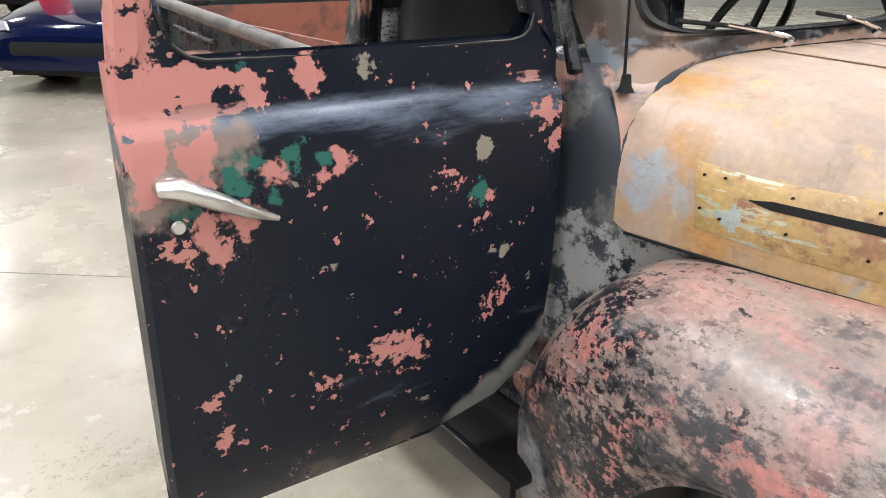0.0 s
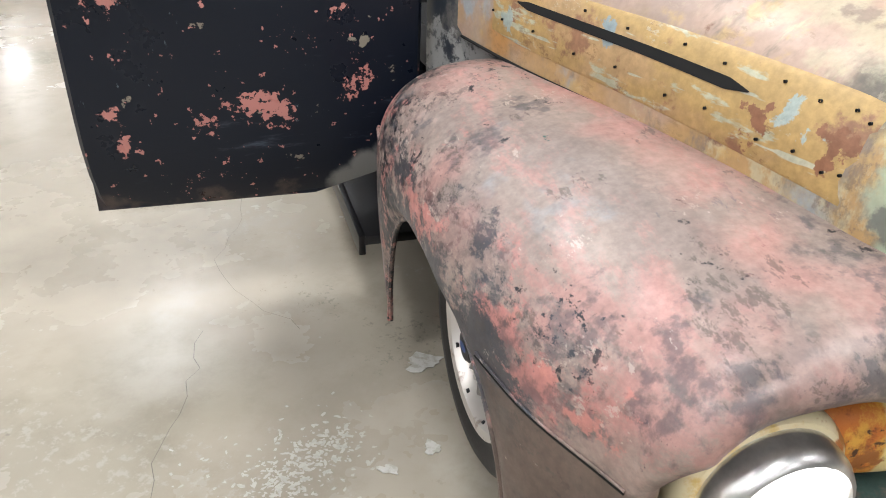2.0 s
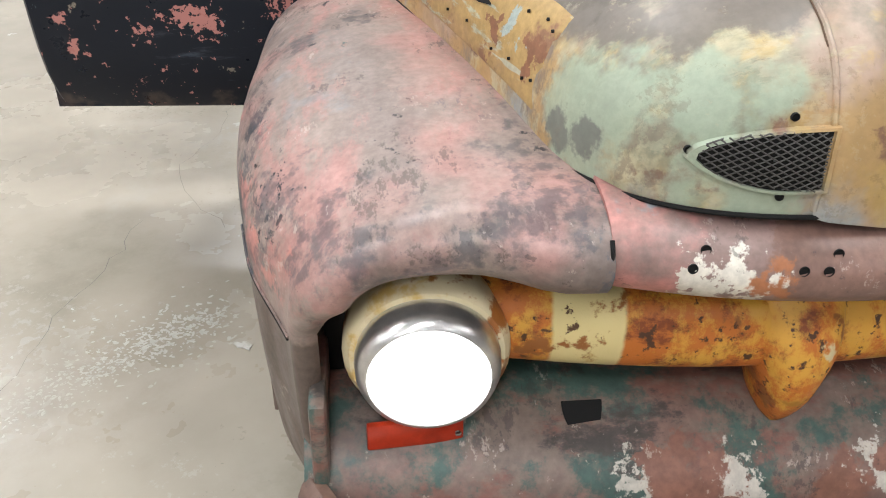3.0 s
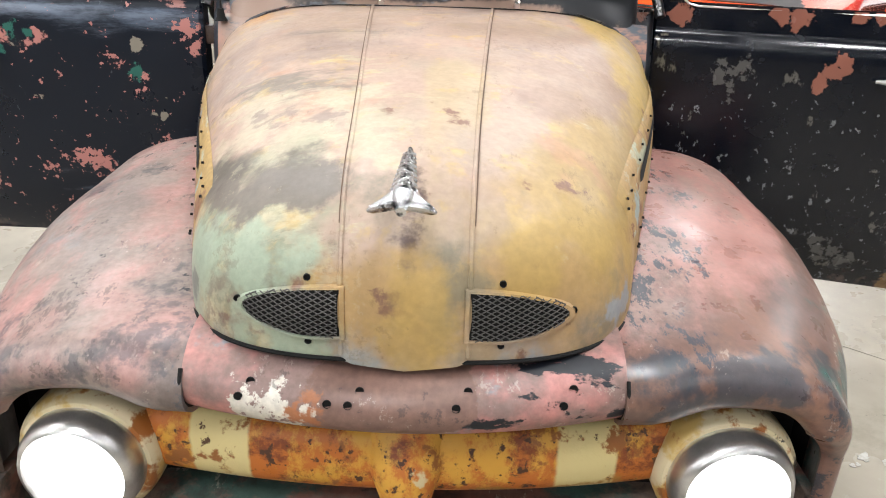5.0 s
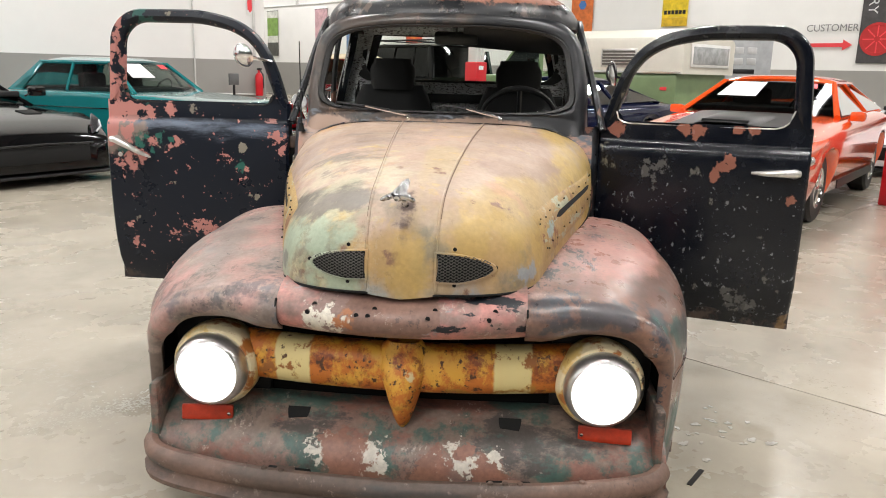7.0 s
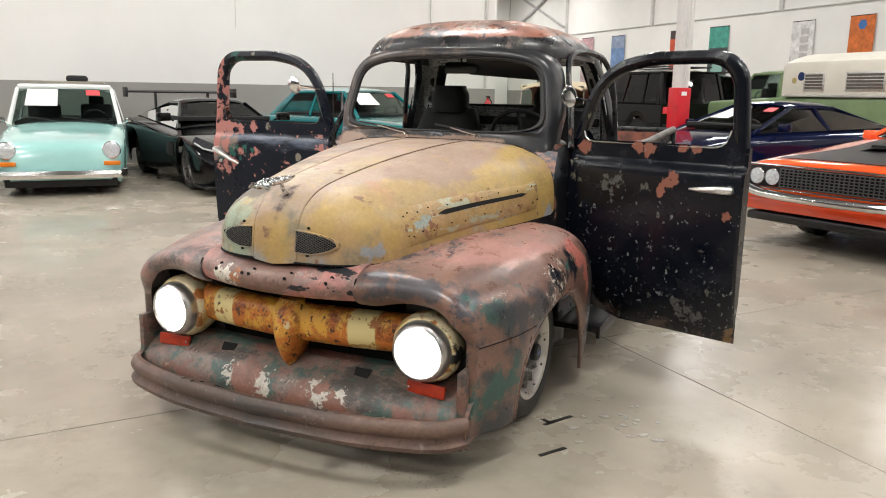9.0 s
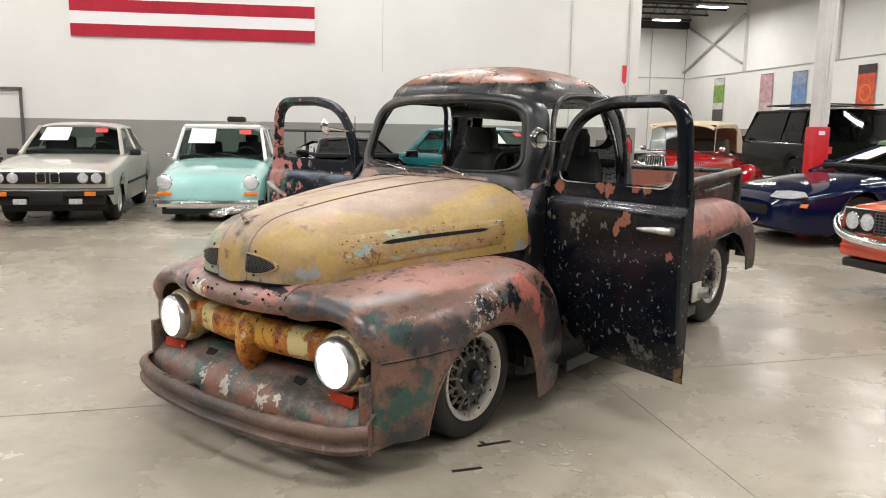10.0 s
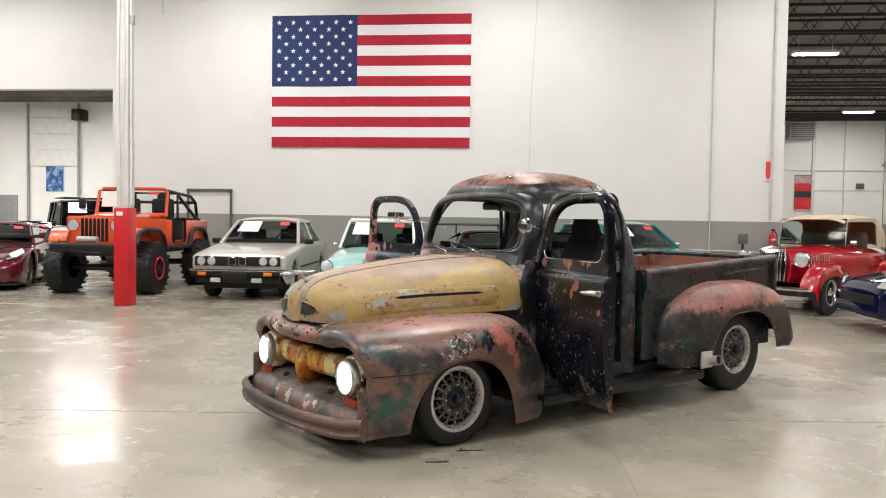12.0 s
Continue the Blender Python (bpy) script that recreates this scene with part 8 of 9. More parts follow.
    part("winch_bumper", bm, TRIMB, r, "black steel winch bumper")
    part("winch", tubed([(-0.17, -1.84, 0.97), (0.17, -1.84, 0.97)], 0.055, 12), plain("winch_grey", (0.42, 0.42, 0.42), 0.4, 0.5), r)
    bm = bmesh.new()
    tube(bm, [(-0.68, -0.26, 1.38), (-0.66, -0.14, 1.86), (-0.60, -0.13, 1.90), (0.60, -0.13, 1.90), (0.66, -0.14, 1.86), (0.68, -0.26, 1.38)], 0.032, 8)
    tube(bm, [(-0.68, -0.27, 1.40), (0.68, -0.27, 1.40)], 0.05, 8)
    part("windscreen_frame", bm, col, r)
    bm = bmesh.new()
    bm.faces.new([bm.verts.new(p) for p in ((-0.64, -0.25, 1.42), (0.64, -0.25, 1.42), (0.62, -0.14, 1.87), (-0.62, -0.14, 1.87))])
    part("windscreen", bm, GLASS, r, smooth=False).visible_shadow = False
    part("price_sheet", boxed((0.42, 0.008, 0.30), (-0.36, -0.22, 1.70), 0, Euler((radians(-14), 0, 0)).to_matrix()), PAPER, r, smooth=False)
    part("sticker", boxed((0.18, 0.008, 0.06), (0.42, -0.19, 1.82), 0, Euler((radians(-14), 0, 0)).to_matrix()), STICKER, r, smooth=False)
    for pts in ([(-0.62, 0.45, 1.2), (-0.60, 0.47, 1.84), (0.60, 0.47, 1.84), (0.62, 0.45, 1.2)], [(-0.60, 0.47, 1.84), (-0.62, -0.12, 1.88)], [(0.60, 0.47, 1.84), (0.62, -0.12, 1.88)], [(-0.60, 0.47, 1.84), (-0.61, 1.10, 1.81), (-0.62, 1.36, 1.68), (-0.63, 1.46, 1.25)], [(0.60, 0.47, 1.84), (0.61, 1.10, 1.81), (0.62, 1.36, 1.68), (0.63, 1.46, 1.25)], [(0.60, 0.50, 1.80), (0.62, 1.42, 1.34)], [(-0.60, 0.50, 1.80), (-0.62, 1.42, 1.34)], [(-0.62, 1.36, 1.68), (0.62, 1.36, 1.68)]):
        part("roll_bar", tubed(pts, 0.032, 8), TRIMB, r)
    for x in (-0.34, 0.34):
        part("seat", box(boxed((0.42, 0.16, 0.62), (x, 0.40, 1.42), 0.05), (0.24, 0.10, 0.14), (x, 0.43, 1.78), None, 0.03), CLOTH, r)
    part("axle", tubed([(-0.8, -1.15, 0.46), (0.8, -1.15, 0.46)], 0.06, 8), TRIMB, r)
    part("axle", tubed([(-0.8, 1.10, 0.46), (0.8, 1.10, 0.46)], 0.06, 8), TRIMB, r)
    part("chassis", boxed((0.85, 3.0, 0.16), (0, -0.1, 0.76)), TRIMB, r)
    part("side_mirror", box(boxed((0.13, 0.04, 0.20), (-0.92, -0.30, 1.60), 0.03), (0.25, 0.02, 0.02), (-0.8, -0.3, 1.48)), TRIMB, r)
    return r


jeep(in_hall(-6.15, -3.2, 3))


# red thirties roadster with a tan top
def roadster(m):
    col = paint("roadster_red_paint", (0.42, 0.005, 0.015), 0.1)
    r = thing("roadster", "glossy red thirties roadster with a raised tan cloth top", "car", m=m)
    P = dict(ends=(-1.75, 2.1), axles=(), arch=0.1, archz=0.1, n=2.8, tuck=0.10, belly=0.32,
             w=((-1.75, -1.2, -0.5, 0.3, 1.3, 2.1), (0.30, 0.42, 0.62, 0.70, 0.66, 0.35)), t=((-1.75, -0.9, -0.4, 1.2, 1.9, 2.1), (1.0, 1.06, 1.08, 1.05, 0.85, 0.6)),
             s=((-1.75, 0, 2.1), (0.75, 0.80, 0.55)), low=((-1.75, 0, 2.1), (0.5, 0.36, 0.42)))
    car_body(r, P, col)
    k2 = part("grille", boxed((0.40, 0.10, 0.52), (0, -1.80, 0.76), 0.08), DARK, r)
    bm = bmesh.new()
    for i in range(11):
        x = -0.18 + 0.036 * i
        tube(bm, [(x, -1.84 - 0.04 * (1 - (x / 0.2) ** 2), 0.52), (x * 1.05, -1.86 - 0.04 * (1 - (x / 0.2) ** 2), 0.78), (x, -1.80 - 0.02 * (1 - (x / 0.2) ** 2), 1.01)], 0.0125, 5)
    part("grille_bar", bm, CHROME, k2)
    part("grille_shell", tubed([(-0.21, -1.80, 0.50), (-0.24, -1.80, 0.78), (-0.19, -1.77, 1.0), (0, -1.78, 1.06), (0.19, -1.77, 1.0), (0.24, -1.80, 0.78), (0.21, -1.80, 0.50)], 0.022, 8), CHROME, r)
    for s in (-1, 1):
        for prof, wide in (([(-2.05, 0.42), (-2.0, 0.62), (-1.75, 0.80), (-1.40, 0.84), (-1.0, 0.74), (-0.6, 0.50), (-0.2, 0.34)], 0.30), ([(0.75, 0.36), (0.95, 0.68), (1.25, 0.84), (1.6, 0.80), (1.95, 0.58), (2.15, 0.36)], 0.28)):
            bm = bmesh.new()
            grid(bm, [[(s * (0.70 + wide / 2 * math.sin(a) * (1.05 if a > 0 else 0.9)), y, z - 0.12 * (1 - math.cos(a)) - (0.10 if a > 1.2 else 0)) for a in np.linspace(-1.3, 1.57, 13)] for y, z in smooth_path(prof, 24)])
            part("fender", thick(bm, 0.012), col, r, "bulbous red fender")
        lamp_disc(r, s * 0.47, -1.78, 0.86, 0.105)
        part("lamp_shell", revolved([(0.118, 0.0), (0.10, 0.10), (0.05, 0.17), (0.0, 0.19)], Matrix.Translation((s * 0.47, -1.775, 0.86)) @ Matrix.Rotation(radians(-90), 4, "X"), 24), CHROME, r)
        bm = bmesh.new()
        for i in range(14):
            y = -1.35 + 0.06 * i
            tube(bm, [(s * (0.40 + 0.20 * (y + 1.35) / 0.85 + 0.012), y, 0.66), (s * (0.385 + 0.20 * (y + 1.35) / 0.85 + 0.006), y - 0.02, 0.93)], 0.009, 4)
        part("louvre", bm, CHROME, r, "rows of bright louvres")
        for y in (-1.45, 1.35):
            hub_wheel(r, s * 0.80, y, 0.36, 0.16, s, CHROME, 0.20, 0)
        part("running_board", boxed((0.24, 1.2, 0.04), (s * 0.76, 0.2, 0.34), 0.01), TRIMB, r)
    swept_bumper(r, 0.80, -2.12, 0.42, 0.06, CHROME, 0.05, 0.10)
    tan = Mat("tan_canvas", (0.56, 0.46, 0.32), 0.8).tone(4, 0.1).bump(60, 0.2, 0.004).m
    bm = bmesh.new()
    rows_ = []
    for y, w, z, lo in ((-0.40, 0.56, 1.51, 1.46), (-0.34, 0.58, 1.545, 1.46), (-0.1, 0.62, 1.58, 1.47), (0.45, 0.64, 1.60, 1.47), (0.60, 0.64, 1.595, 1.42), (0.66, 0.64, 1.59, 1.06), (0.95, 0.63, 1.54, 1.04), (1.10, 0.61, 1.42, 1.03), (1.20, 0.58, 1.10, 1.02)):
        rows_.append([(-w, y, lo), (-w, y, lo + (z - lo) * 0.55)] + [(w * x, y, z - 0.10 * abs(x) ** 4) for x in np.linspace(-0.92, 0.92, 11)] + [(w, y, lo + (z - lo) * 0.55), (w, y, lo)])
    grid(bm, rows_)
    part("soft_top", thick(bm, 0.015), tan, r, "tan canvas soft top, raised")
    bm = bmesh.new()
    tube(bm, [(-0.56, -0.42, 1.08), (-0.54, -0.32, 1.50), (0.54, -0.32, 1.50), (0.56, -0.42, 1.08), (-0.56, -0.42, 1.08)], 0.018, 6)
    part("windscreen_frame", bm, CHROME, r)
    bm = bmesh.new()
    bm.faces.new([bm.verts.new(p) for p in ((-0.55, -0.42, 1.08), (0.55, -0.42, 1.08), (0.53, -0.32, 1.5), (-0.53, -0.32, 1.5))])
    part("windscreen", bm, TINT, r, smooth=False).visible_shadow = False
    part("seat", boxed((1.1, 0.25, 0.40), (0, 0.45, 1.10), 0.08), plain("dark_leather", (0.05, 0.03, 0.02), 0.5), r)
    side_mirrors(r, 0.60, -0.38, 1.12, CHROME, (0.10, 0.04, 0.08))
    return r


roadster(heading(-2.44, 10.38, 0.07, -1.0))


# camper on an old green pickup, parked along the far wall
def camper(m):
    col = Mat("sage_green_paint", (0.19, 0.27, 0.135), 0.35).tone(2, 0.12).m
    shell = Mat("off_white_camper_skin", (0.66, 0.63, 0.55), 0.45).tone(1.2, 0.08).m
    r = thing("camper_truck", "old sage green pickup with a low cream camper shell", "camper", m=m)
    P = dict(ends=(-2.7, 3.8), axles=(-1.75, 2.4), arch=0.42, archz=0.86, n=6.0, tuck=0.05, belly=0.45,
             w=((-2.7, -2.5, -1.0, 3.8), (0.86, 0.94, 0.97, 0.95)), t=((-2.7, -2.55, -0.95, 0.5, 3.8), (1.14, 1.22, 1.33, 1.40, 1.42)), s=((-2.7, 0.5, 3.8), (1.08, 1.22, 1.32)), low=((-2.7, 3.8), (0.5, 0.45)))
    car_body(r, P, col)
    greenhouse(r, (-0.95, -0.52, 0.32, 0.48, 1.32, 1.34, 1.93, 0.88, 0.74), col, TINT, None, (), False)
    grille_bars(r, -0.7, 0.7, -2.71, 0.82, 1.05, 6, CHROME)
    for x in (-0.76, 0.76):
        lamp_disc(r, x, -2.71, 0.95, 0.09)
    swept_bumper(r, 0.96, -2.85, 0.58, 0.18, CHROME)
    bm = bmesh.new()
    rows_ = []
    for y, k3 in ((0.55, 0.94), (0.60, 1.0), (2.2, 1.0), (3.88, 1.0), (3.94, 0.95)):
        rows_.append([(-0.98, y, 1.40), (-0.98, y, 1.40 + 0.62 * k3)] + [(x * 0.95, y, 1.40 + (0.68 + 0.20 * (1 - x * x)) * k3) for x in np.linspace(-1, 1, 11)] + [(0.98, y, 1.40 + 0.62 * k3), (0.98, y, 1.40)])
    vs = grid(bm, rows_)
    cap(bm, vs[0])
    cap(bm, vs[-1])
    shell_ob = part("camper_shell", bm, shell, r, "cream camper shell with a domed roof")
    rw = part("rear_hatch_frame", boxed((1.5, 0.03, 0.44), (0, 3.955, 1.75), 0.02), STEELW, shell_ob)
    part("rear_hatch_glass", boxed((1.38, 0.02, 0.33), (0, 3.968, 1.75), 0.01), plain("frosted_glass", (0.35, 0.36, 0.36), 0.2, vary=0.3), shell_ob)
    for s in (-1, 1):
        part("shell_trim", boxed((0.012, 3.3, 0.03), (s * 0.988, 2.25, 1.425)), CHROME, shell_ob, smooth=False)
        for y, w in ((1.35, 0.5), (2.5, 0.85)):
            if s < 0 and w < 0.6:
                continue
            wn = part("camper_window", boxed((0.02, w, 0.36), (s * 0.985, y, 1.69), 0.01), DULLCH, r)
            bm = bmesh.new()
            for i in range(5):
                box(bm, (0.012, w - 0.08, 0.05), (s * 0.998, y, 1.57 + 0.06 * i), Euler((0, radians(s * 25), 0)).to_matrix())
            part("louvre_pane", bm, plain("smoked_louvre", (0.16, 0.15, 0.14), 0.15), wn, smooth=False)
        part("marker_lamp", boxed((0.02, 0.14, 0.06), (s * 0.99, 3.6, 1.98), 0.005), STICKER, r)
        part("marker_lamp", boxed((0.02, 0.14, 0.06), (s * 0.975, 3.55, 1.12), 0.005), STICKER, r)
        for y, z, rr, mt in ((0.85, 1.72, 0.06, YELLOWL), (1.02, 1.80, 0.085, FB), (1.25, 1.75, 0.05, STICKER)):
            part("decal", revolved([(0.0, 0.004), (rr, 0.004), (rr, 0.0)], Matrix.Translation((s * 0.981, y, z)) @ Matrix.Rotation(s * 1.5708, 4, "Y"), 20), mt, shell_ob)
        for y in (-1.75, 2.4):
            hub_wheel(r, s * 0.86, y, 0.38, 0.2, s, STEELW, 0.20, 0)
    return r


camper(in_hall(12.9, -2.45, 180))
cb = thing("electric_cabinet", "grey steel electric cabinet with louvred meters", "cabinet", m=HALL @ pose(15.6, -5.7, 0, 0, 0, -50))
part("body", boxed((1.15, 0.6, 2.25), (0, 0, 1.125), 0.015), plain("grey_cabinet_paint", (0.36, 0.37, 0.38), 0.45), cb)
for x in (-0.14, 0.14):
    for z in (1.72, 1.95):
        part("meter_window", boxed((0.20, 0.02, 0.14), (x, -0.305, z), 0.01), plain("pale_meter", (0.5, 0.5, 0.5), 0.3), cb)
part("louvre", boxed((0.45, 0.02, 0.10), (0, -0.305, 1.50), 0.005), TRIMB, cb)


def boxy(m, col, label, name="off_roader", spare=False, open_top=False):
    r = thing(name, label, "off-roader", m=m)
    P = dict(ends=(-2.2, 2.2), axles=(-1.35, 1.35), arch=0.42, archz=0.84, n=6.0, tuck=0.04, belly=0.42,
             w=((-2.2, -2.1, -0.8, 2.2), (0.80, 0.86, 0.90, 0.88)), t=((-2.2, -2.1, -0.8, 2.2), (1.0, 1.06, 1.14, 1.12)), s=((-2.2, 2.2), (0.98, 1.04)), low=((-2.2, 2.2), (0.50, 0.46)))
    car_body(r, P, col)
    greenhouse(r, (-0.78, -0.42, 2.0, 2.15, 1.13, 1.13, 1.82, 0.84, 0.74), col, pane(name + "_glass", (0.2, 0.22, 0.22), 0.4), None, ("b", "c"))
    grille_bars(r, -0.5, 0.5, -2.21, 0.75, 0.98, 7, CHROME, vertical=True)
    for x in (-0.66, 0.66):
        lamp_disc(r, x, -2.21, 0.87, 0.09)
    swept_bumper(r, 0.90, -2.32, 0.60, 0.16, TRIMB)
    for s in (-1, 1):
        part("tail_lamp", boxed((0.20, 0.05, 0.14), (s * 0.74, 2.21, 0.98), 0.01), STICKER, r)
        for y in (-1.35, 1.35):
            hub_wheel(r, s * 0.84, y, 0.40, 0.24, s, ALLOYD, 0.21, 6)
    part("rear_bumper", boxed((1.7, 0.14, 0.16), (0, 2.28, 0.60), 0.02), TRIMB, r)
    bm = bmesh.new()
    for x in (-0.62, 0.62):
        tube(bm, [(x, -0.2, 1.90), (x, 1.9, 1.90)], 0.018, 6)
    for y in (0.0, 0.9, 1.8):
        tube(bm, [(-0.62, y, 1.90), (0.62, y, 1.90)], 0.016, 6)
    part("roof_rack", bm, TRIMB, r)
    side_mirrors(r, 0.88, -0.6, 1.18, TRIMB)
    if spare:
        mm = Matrix.Translation((0.25, 2.28, 1.15)) @ Matrix.Rotation(radians(-90), 4, "X")
        part("spare_tyre", revolved([(0.20, 0.0), (0.36, 0.0), (0.40, 0.04), (0.40, 0.22), (0.36, 0.25), (0.20, 0.25)], mm, 32), RUBBER, r)
        part("spare_rim", revolved([(0.20, 0.10), (0.20, 0.22), (0.12, 0.19), (0.0, 0.20)], mm, 24), ALLOY, r)
    return r


boxy(in_hall(11.55, 1.55, 180) @ Matrix.Scale(1.08, 4), BLACKP, "black off-roader with a roof rack")
boxy(in_hall(15.2, 3.9, 155) @ Matrix.Scale(1.08, 4), paint("dark_green_paint", (0.01, 0.025, 0.02), 0.2), "dark off-roader with a spare wheel on its tail", "jeep_wagon", True)
boxy(in_hall(-11.5, 4.0, 40), BLACKP, "black pickup truck in the side room", "black_pickup")
sports(heading(7.2, 10.4, -0.6, -0.8), paint("pearl_white_paint", (0.7, 0.7, 0.7), 0.15), "white sports coupe with black glass", False, "white_coupe")


# ---- on the walls and floor ----
def banner(v, z0, z1, w, cols, label, place=None):
    """A hanging cloth banner on the far wall; v is measured along that wall."""
    r = thing("banner", label, "banner", "wall banners", HALL @ (place or pose(20.66, v, 0, 0, 0, -90)))
    a = z1
    for share, c in cols:
        b = a - (z1 - z0) * share
        part("panel", boxed((w, 0.012, a - b - 0.002), (0, -0.01, (a + b) / 2)), plain("banner_ink", c, 0.7, vary=0.3, scale=5.0), r, smooth=False)
        a = b
    part("rod", tubed([(-w / 2, -0.012, z1 + 0.01), (w / 2, -0.012, z1 + 0.01)], 0.015, 6), TRIMB, r)
    return r


banner(22.8, 1.95, 4.22, 1.05, ((0.15, (0.55, 0.55, 0.5)), (0.40, (0.20, 0.33, 0.08)), (0.15, (0.6, 0.6, 0.55)), (0.30, (0.09, 0.09, 0.08))), "banner printed with a green landscape")
banner(18.3, 1.95, 4.15, 1.05, ((0.6, (0.48, 0.30, 0.32)), (0.4, (0.55, 0.42, 0.42))), "faded pink and grey banner")
banner(15.7, 1.95, 4.1, 1.05, ((0.25, (0.24, 0.30, 0.42)), (0.75, (0.16, 0.26, 0.46))), "plain blue hanging wall banner")
bn = banner(11.4, 1.95, 4.05, 1.02, ((0.15, (0.06, 0.04, 0.04)), (0.6, (0.60, 0.09, 0.04)), (0.25, (0.5, 0.12, 0.04))), "red and orange banner")
part("ring", revolved([(0.26, 0.0), (0.30, 0.01), (0.34, 0.0)], Matrix.Translation((0, -0.02, 3.0)) @ Matrix.Rotation(1.5708, 4, "X"), 28), plain("banner_orange", (0.7, 0.2, 0.03), 0.7), bn)
bn = banner(9.0, 1.88, 4.03, 1.05, ((0.36, (0.06, 0.30, 0.24)), (0.64, (0.045, 0.06, 0.06))), "green and black banner")
part("ring", revolved([(0.0, 0.012), (0.12, 0.012), (0.12, 0.004), (0.24, 0.004), (0.25, 0.012), (0.31, 0.012), (0.31, 0.0)], Matrix.Translation((0, -0.02, 2.42)) @ Matrix.Rotation(1.5708, 4, "X"), 28), plain("banner_pale_teal", (0.25, 0.45, 0.40), 0.7), bn)
bn = banner(4.95, 1.95, 3.93, 0.95, ((0.9, (0.66, 0.65, 0.64)), (0.1, (0.5, 0.4, 0.4))), "pale grey hanging wall banner")
for i in range(5):
    part("letter_bar", boxed((0.34, 0.006, 0.20), (0.1, -0.02, 3.6 - 0.27 * i)), plain("pale_letter", (0.48, 0.46, 0.46), 0.7), bn, smooth=False)
bn = banner(2.65, 2.45, 3.93, 0.90, ((0.88, (0.60, 0.15, 0.03)), (0.12, (0.16, 0.05, 0.02))), "orange banner with a blue shield")
part("shield", revolved([(0.0, 0.008), (0.16, 0.008), (0.16, 0.0)], Matrix.Translation((0.02, -0.02, 3.66)) @ Matrix.Rotation(1.5708, 4, "X"), 6), plain("shield_blue", (0.05, 0.16, 0.42), 0.7), bn)
bn = banner(-0.9, 2.88, 4.9, 0.88, ((0.45, (0.50, 0.03, 0.03)), (0.42, (0.72, 0.52, 0.02)), (0.13, (0.62, 0.40, 0.02))), "red and yellow banner")
for i in range(6):
    part("letter_bar", boxed((0.10, 0.006, 0.12), (-0.32 + 0.128 * i, -0.02, 3.30)), TRIMB, bn, smooth=False)
bn = banner(-6.8, 1.81, 4.9, 0.90, ((1.0, (0.055, 0.052, 0.052)),), "dark banner with a red wheel")
part("wheel_print", revolved([(0.0, 0.006), (0.10, 0.006), (0.10, 0.0), (0.34, 0.0), (0.35, 0.008), (0.42, 0.008), (0.42, 0.0)], Matrix.Translation((0, -0.02, 2.42)) @ Matrix.Rotation(1.5708, 4, "X"), 32), plain("print_red", (0.45, 0.02, 0.02), 0.7), bn)
for i in range(8):
    part("spoke_print", boxed((0.03, 0.006, 0.30), (0.22 * math.cos(i * math.pi / 4), -0.024, 2.42 + 0.22 * math.sin(i * math.pi / 4)), 0, Euler((0, math.pi / 2 - i * math.pi / 4, 0)).to_matrix()), STICKER, bn, smooth=False)
bf = bpy.data.curves.new("lettering", "FONT")
bf.body, bf.size, bf.extrude = "STORY", 0.34, 0.003
bo = new("lettering", bf)
bo.data.materials.append(plain("banner_white", (0.6, 0.6, 0.6), 0.7))
bo.parent, bo.matrix_basis = bn, Matrix.Translation((-0.30, -0.022, 4.10)) @ Matrix.Rotation(radians(90), 4, "Y") @ Matrix.Rotation(radians(90), 4, "X")
bn = banner(0, 2.26, 4.23, 0.95, ((0.22, (0.45, 0.30, 0.30)), (0.22, (0.62, 0.03, 0.03)), (0.18, (0.03, 0.03, 0.03)), (0.33, (0.62, 0.03, 0.03)), (0.05, (0.5, 0.4, 0.4))), "red banner with a black stripe", pose(16.5, 27.0, 0))
bm = bmesh.new()
tube(bm, [(20.66, -33, 4.25), (20.66, 27, 4.45)], 0.025, 6)
tube(bm, [(20.66, 27, 4.50), (7, 27, 4.50)], 0.03, 6)
tube(bm, [(20.66, 27, 3.42), (17, 27, 3.42)], 0.015, 6)
tube(bm, [(18.6, 27, 0), (18.6, 27, 7.3)], 0.03, 6)
ob = tagged(part("wall_conduit", bm, plain("grey_conduit", (0.58, 0.575, 0.56), 0.5)), "thin grey conduit along the far wall", "conduit", kind="structure")
ob.matrix_basis = HALL
for a, b in (((20.6, 20.6, 7.2), (20.6, 27.0, 4.8)), ((20.62, 20.6, 4.85), (20.62, 27.0, 7.4))):
    ob = tagged(part("cross_brace", tubed([a, b], 0.07, 6), plain("pale_steel", (0.45, 0.44, 0.43), 0.5)), "diagonal steel wall brace", "brace", "wall braces", "structure")
    ob.matrix_basis = HALL
for y in (20.4, 13.25, 6.0, -1.5, -8.5, -15.5):
    ob = tagged(part("wall_post", boxed((0.12, 0.16, CEIL - 4.4), (20.66, y, CEIL / 2 + 2.2), 0.01), plain("pale_post", (0.62, 0.61, 0.60), 0.5)), "white steel post against the far wall", "post", "wall posts", "structure")
    ob.matrix_basis = HALL
ob = tagged(part("wall_post", boxed((0.16, 0.12, 7.3), (16.98, 27.0, 3.65), 0.01), plain("pale_post", (0.62, 0.61, 0.60), 0.5)), "white steel post against the far wall", "post", "wall posts", "structure")
ob.matrix_basis = HALL
hv = thing("air_vent", "grey louvred air unit high on the wall", "vent", m=HALL @ pose(16.15, 26.7, 6.2))
part("housing", boxed((1.35, 0.6, 0.85), (0, 0, 0.42), 0.02), plain("vent_grey", (0.32, 0.32, 0.31), 0.5), hv)
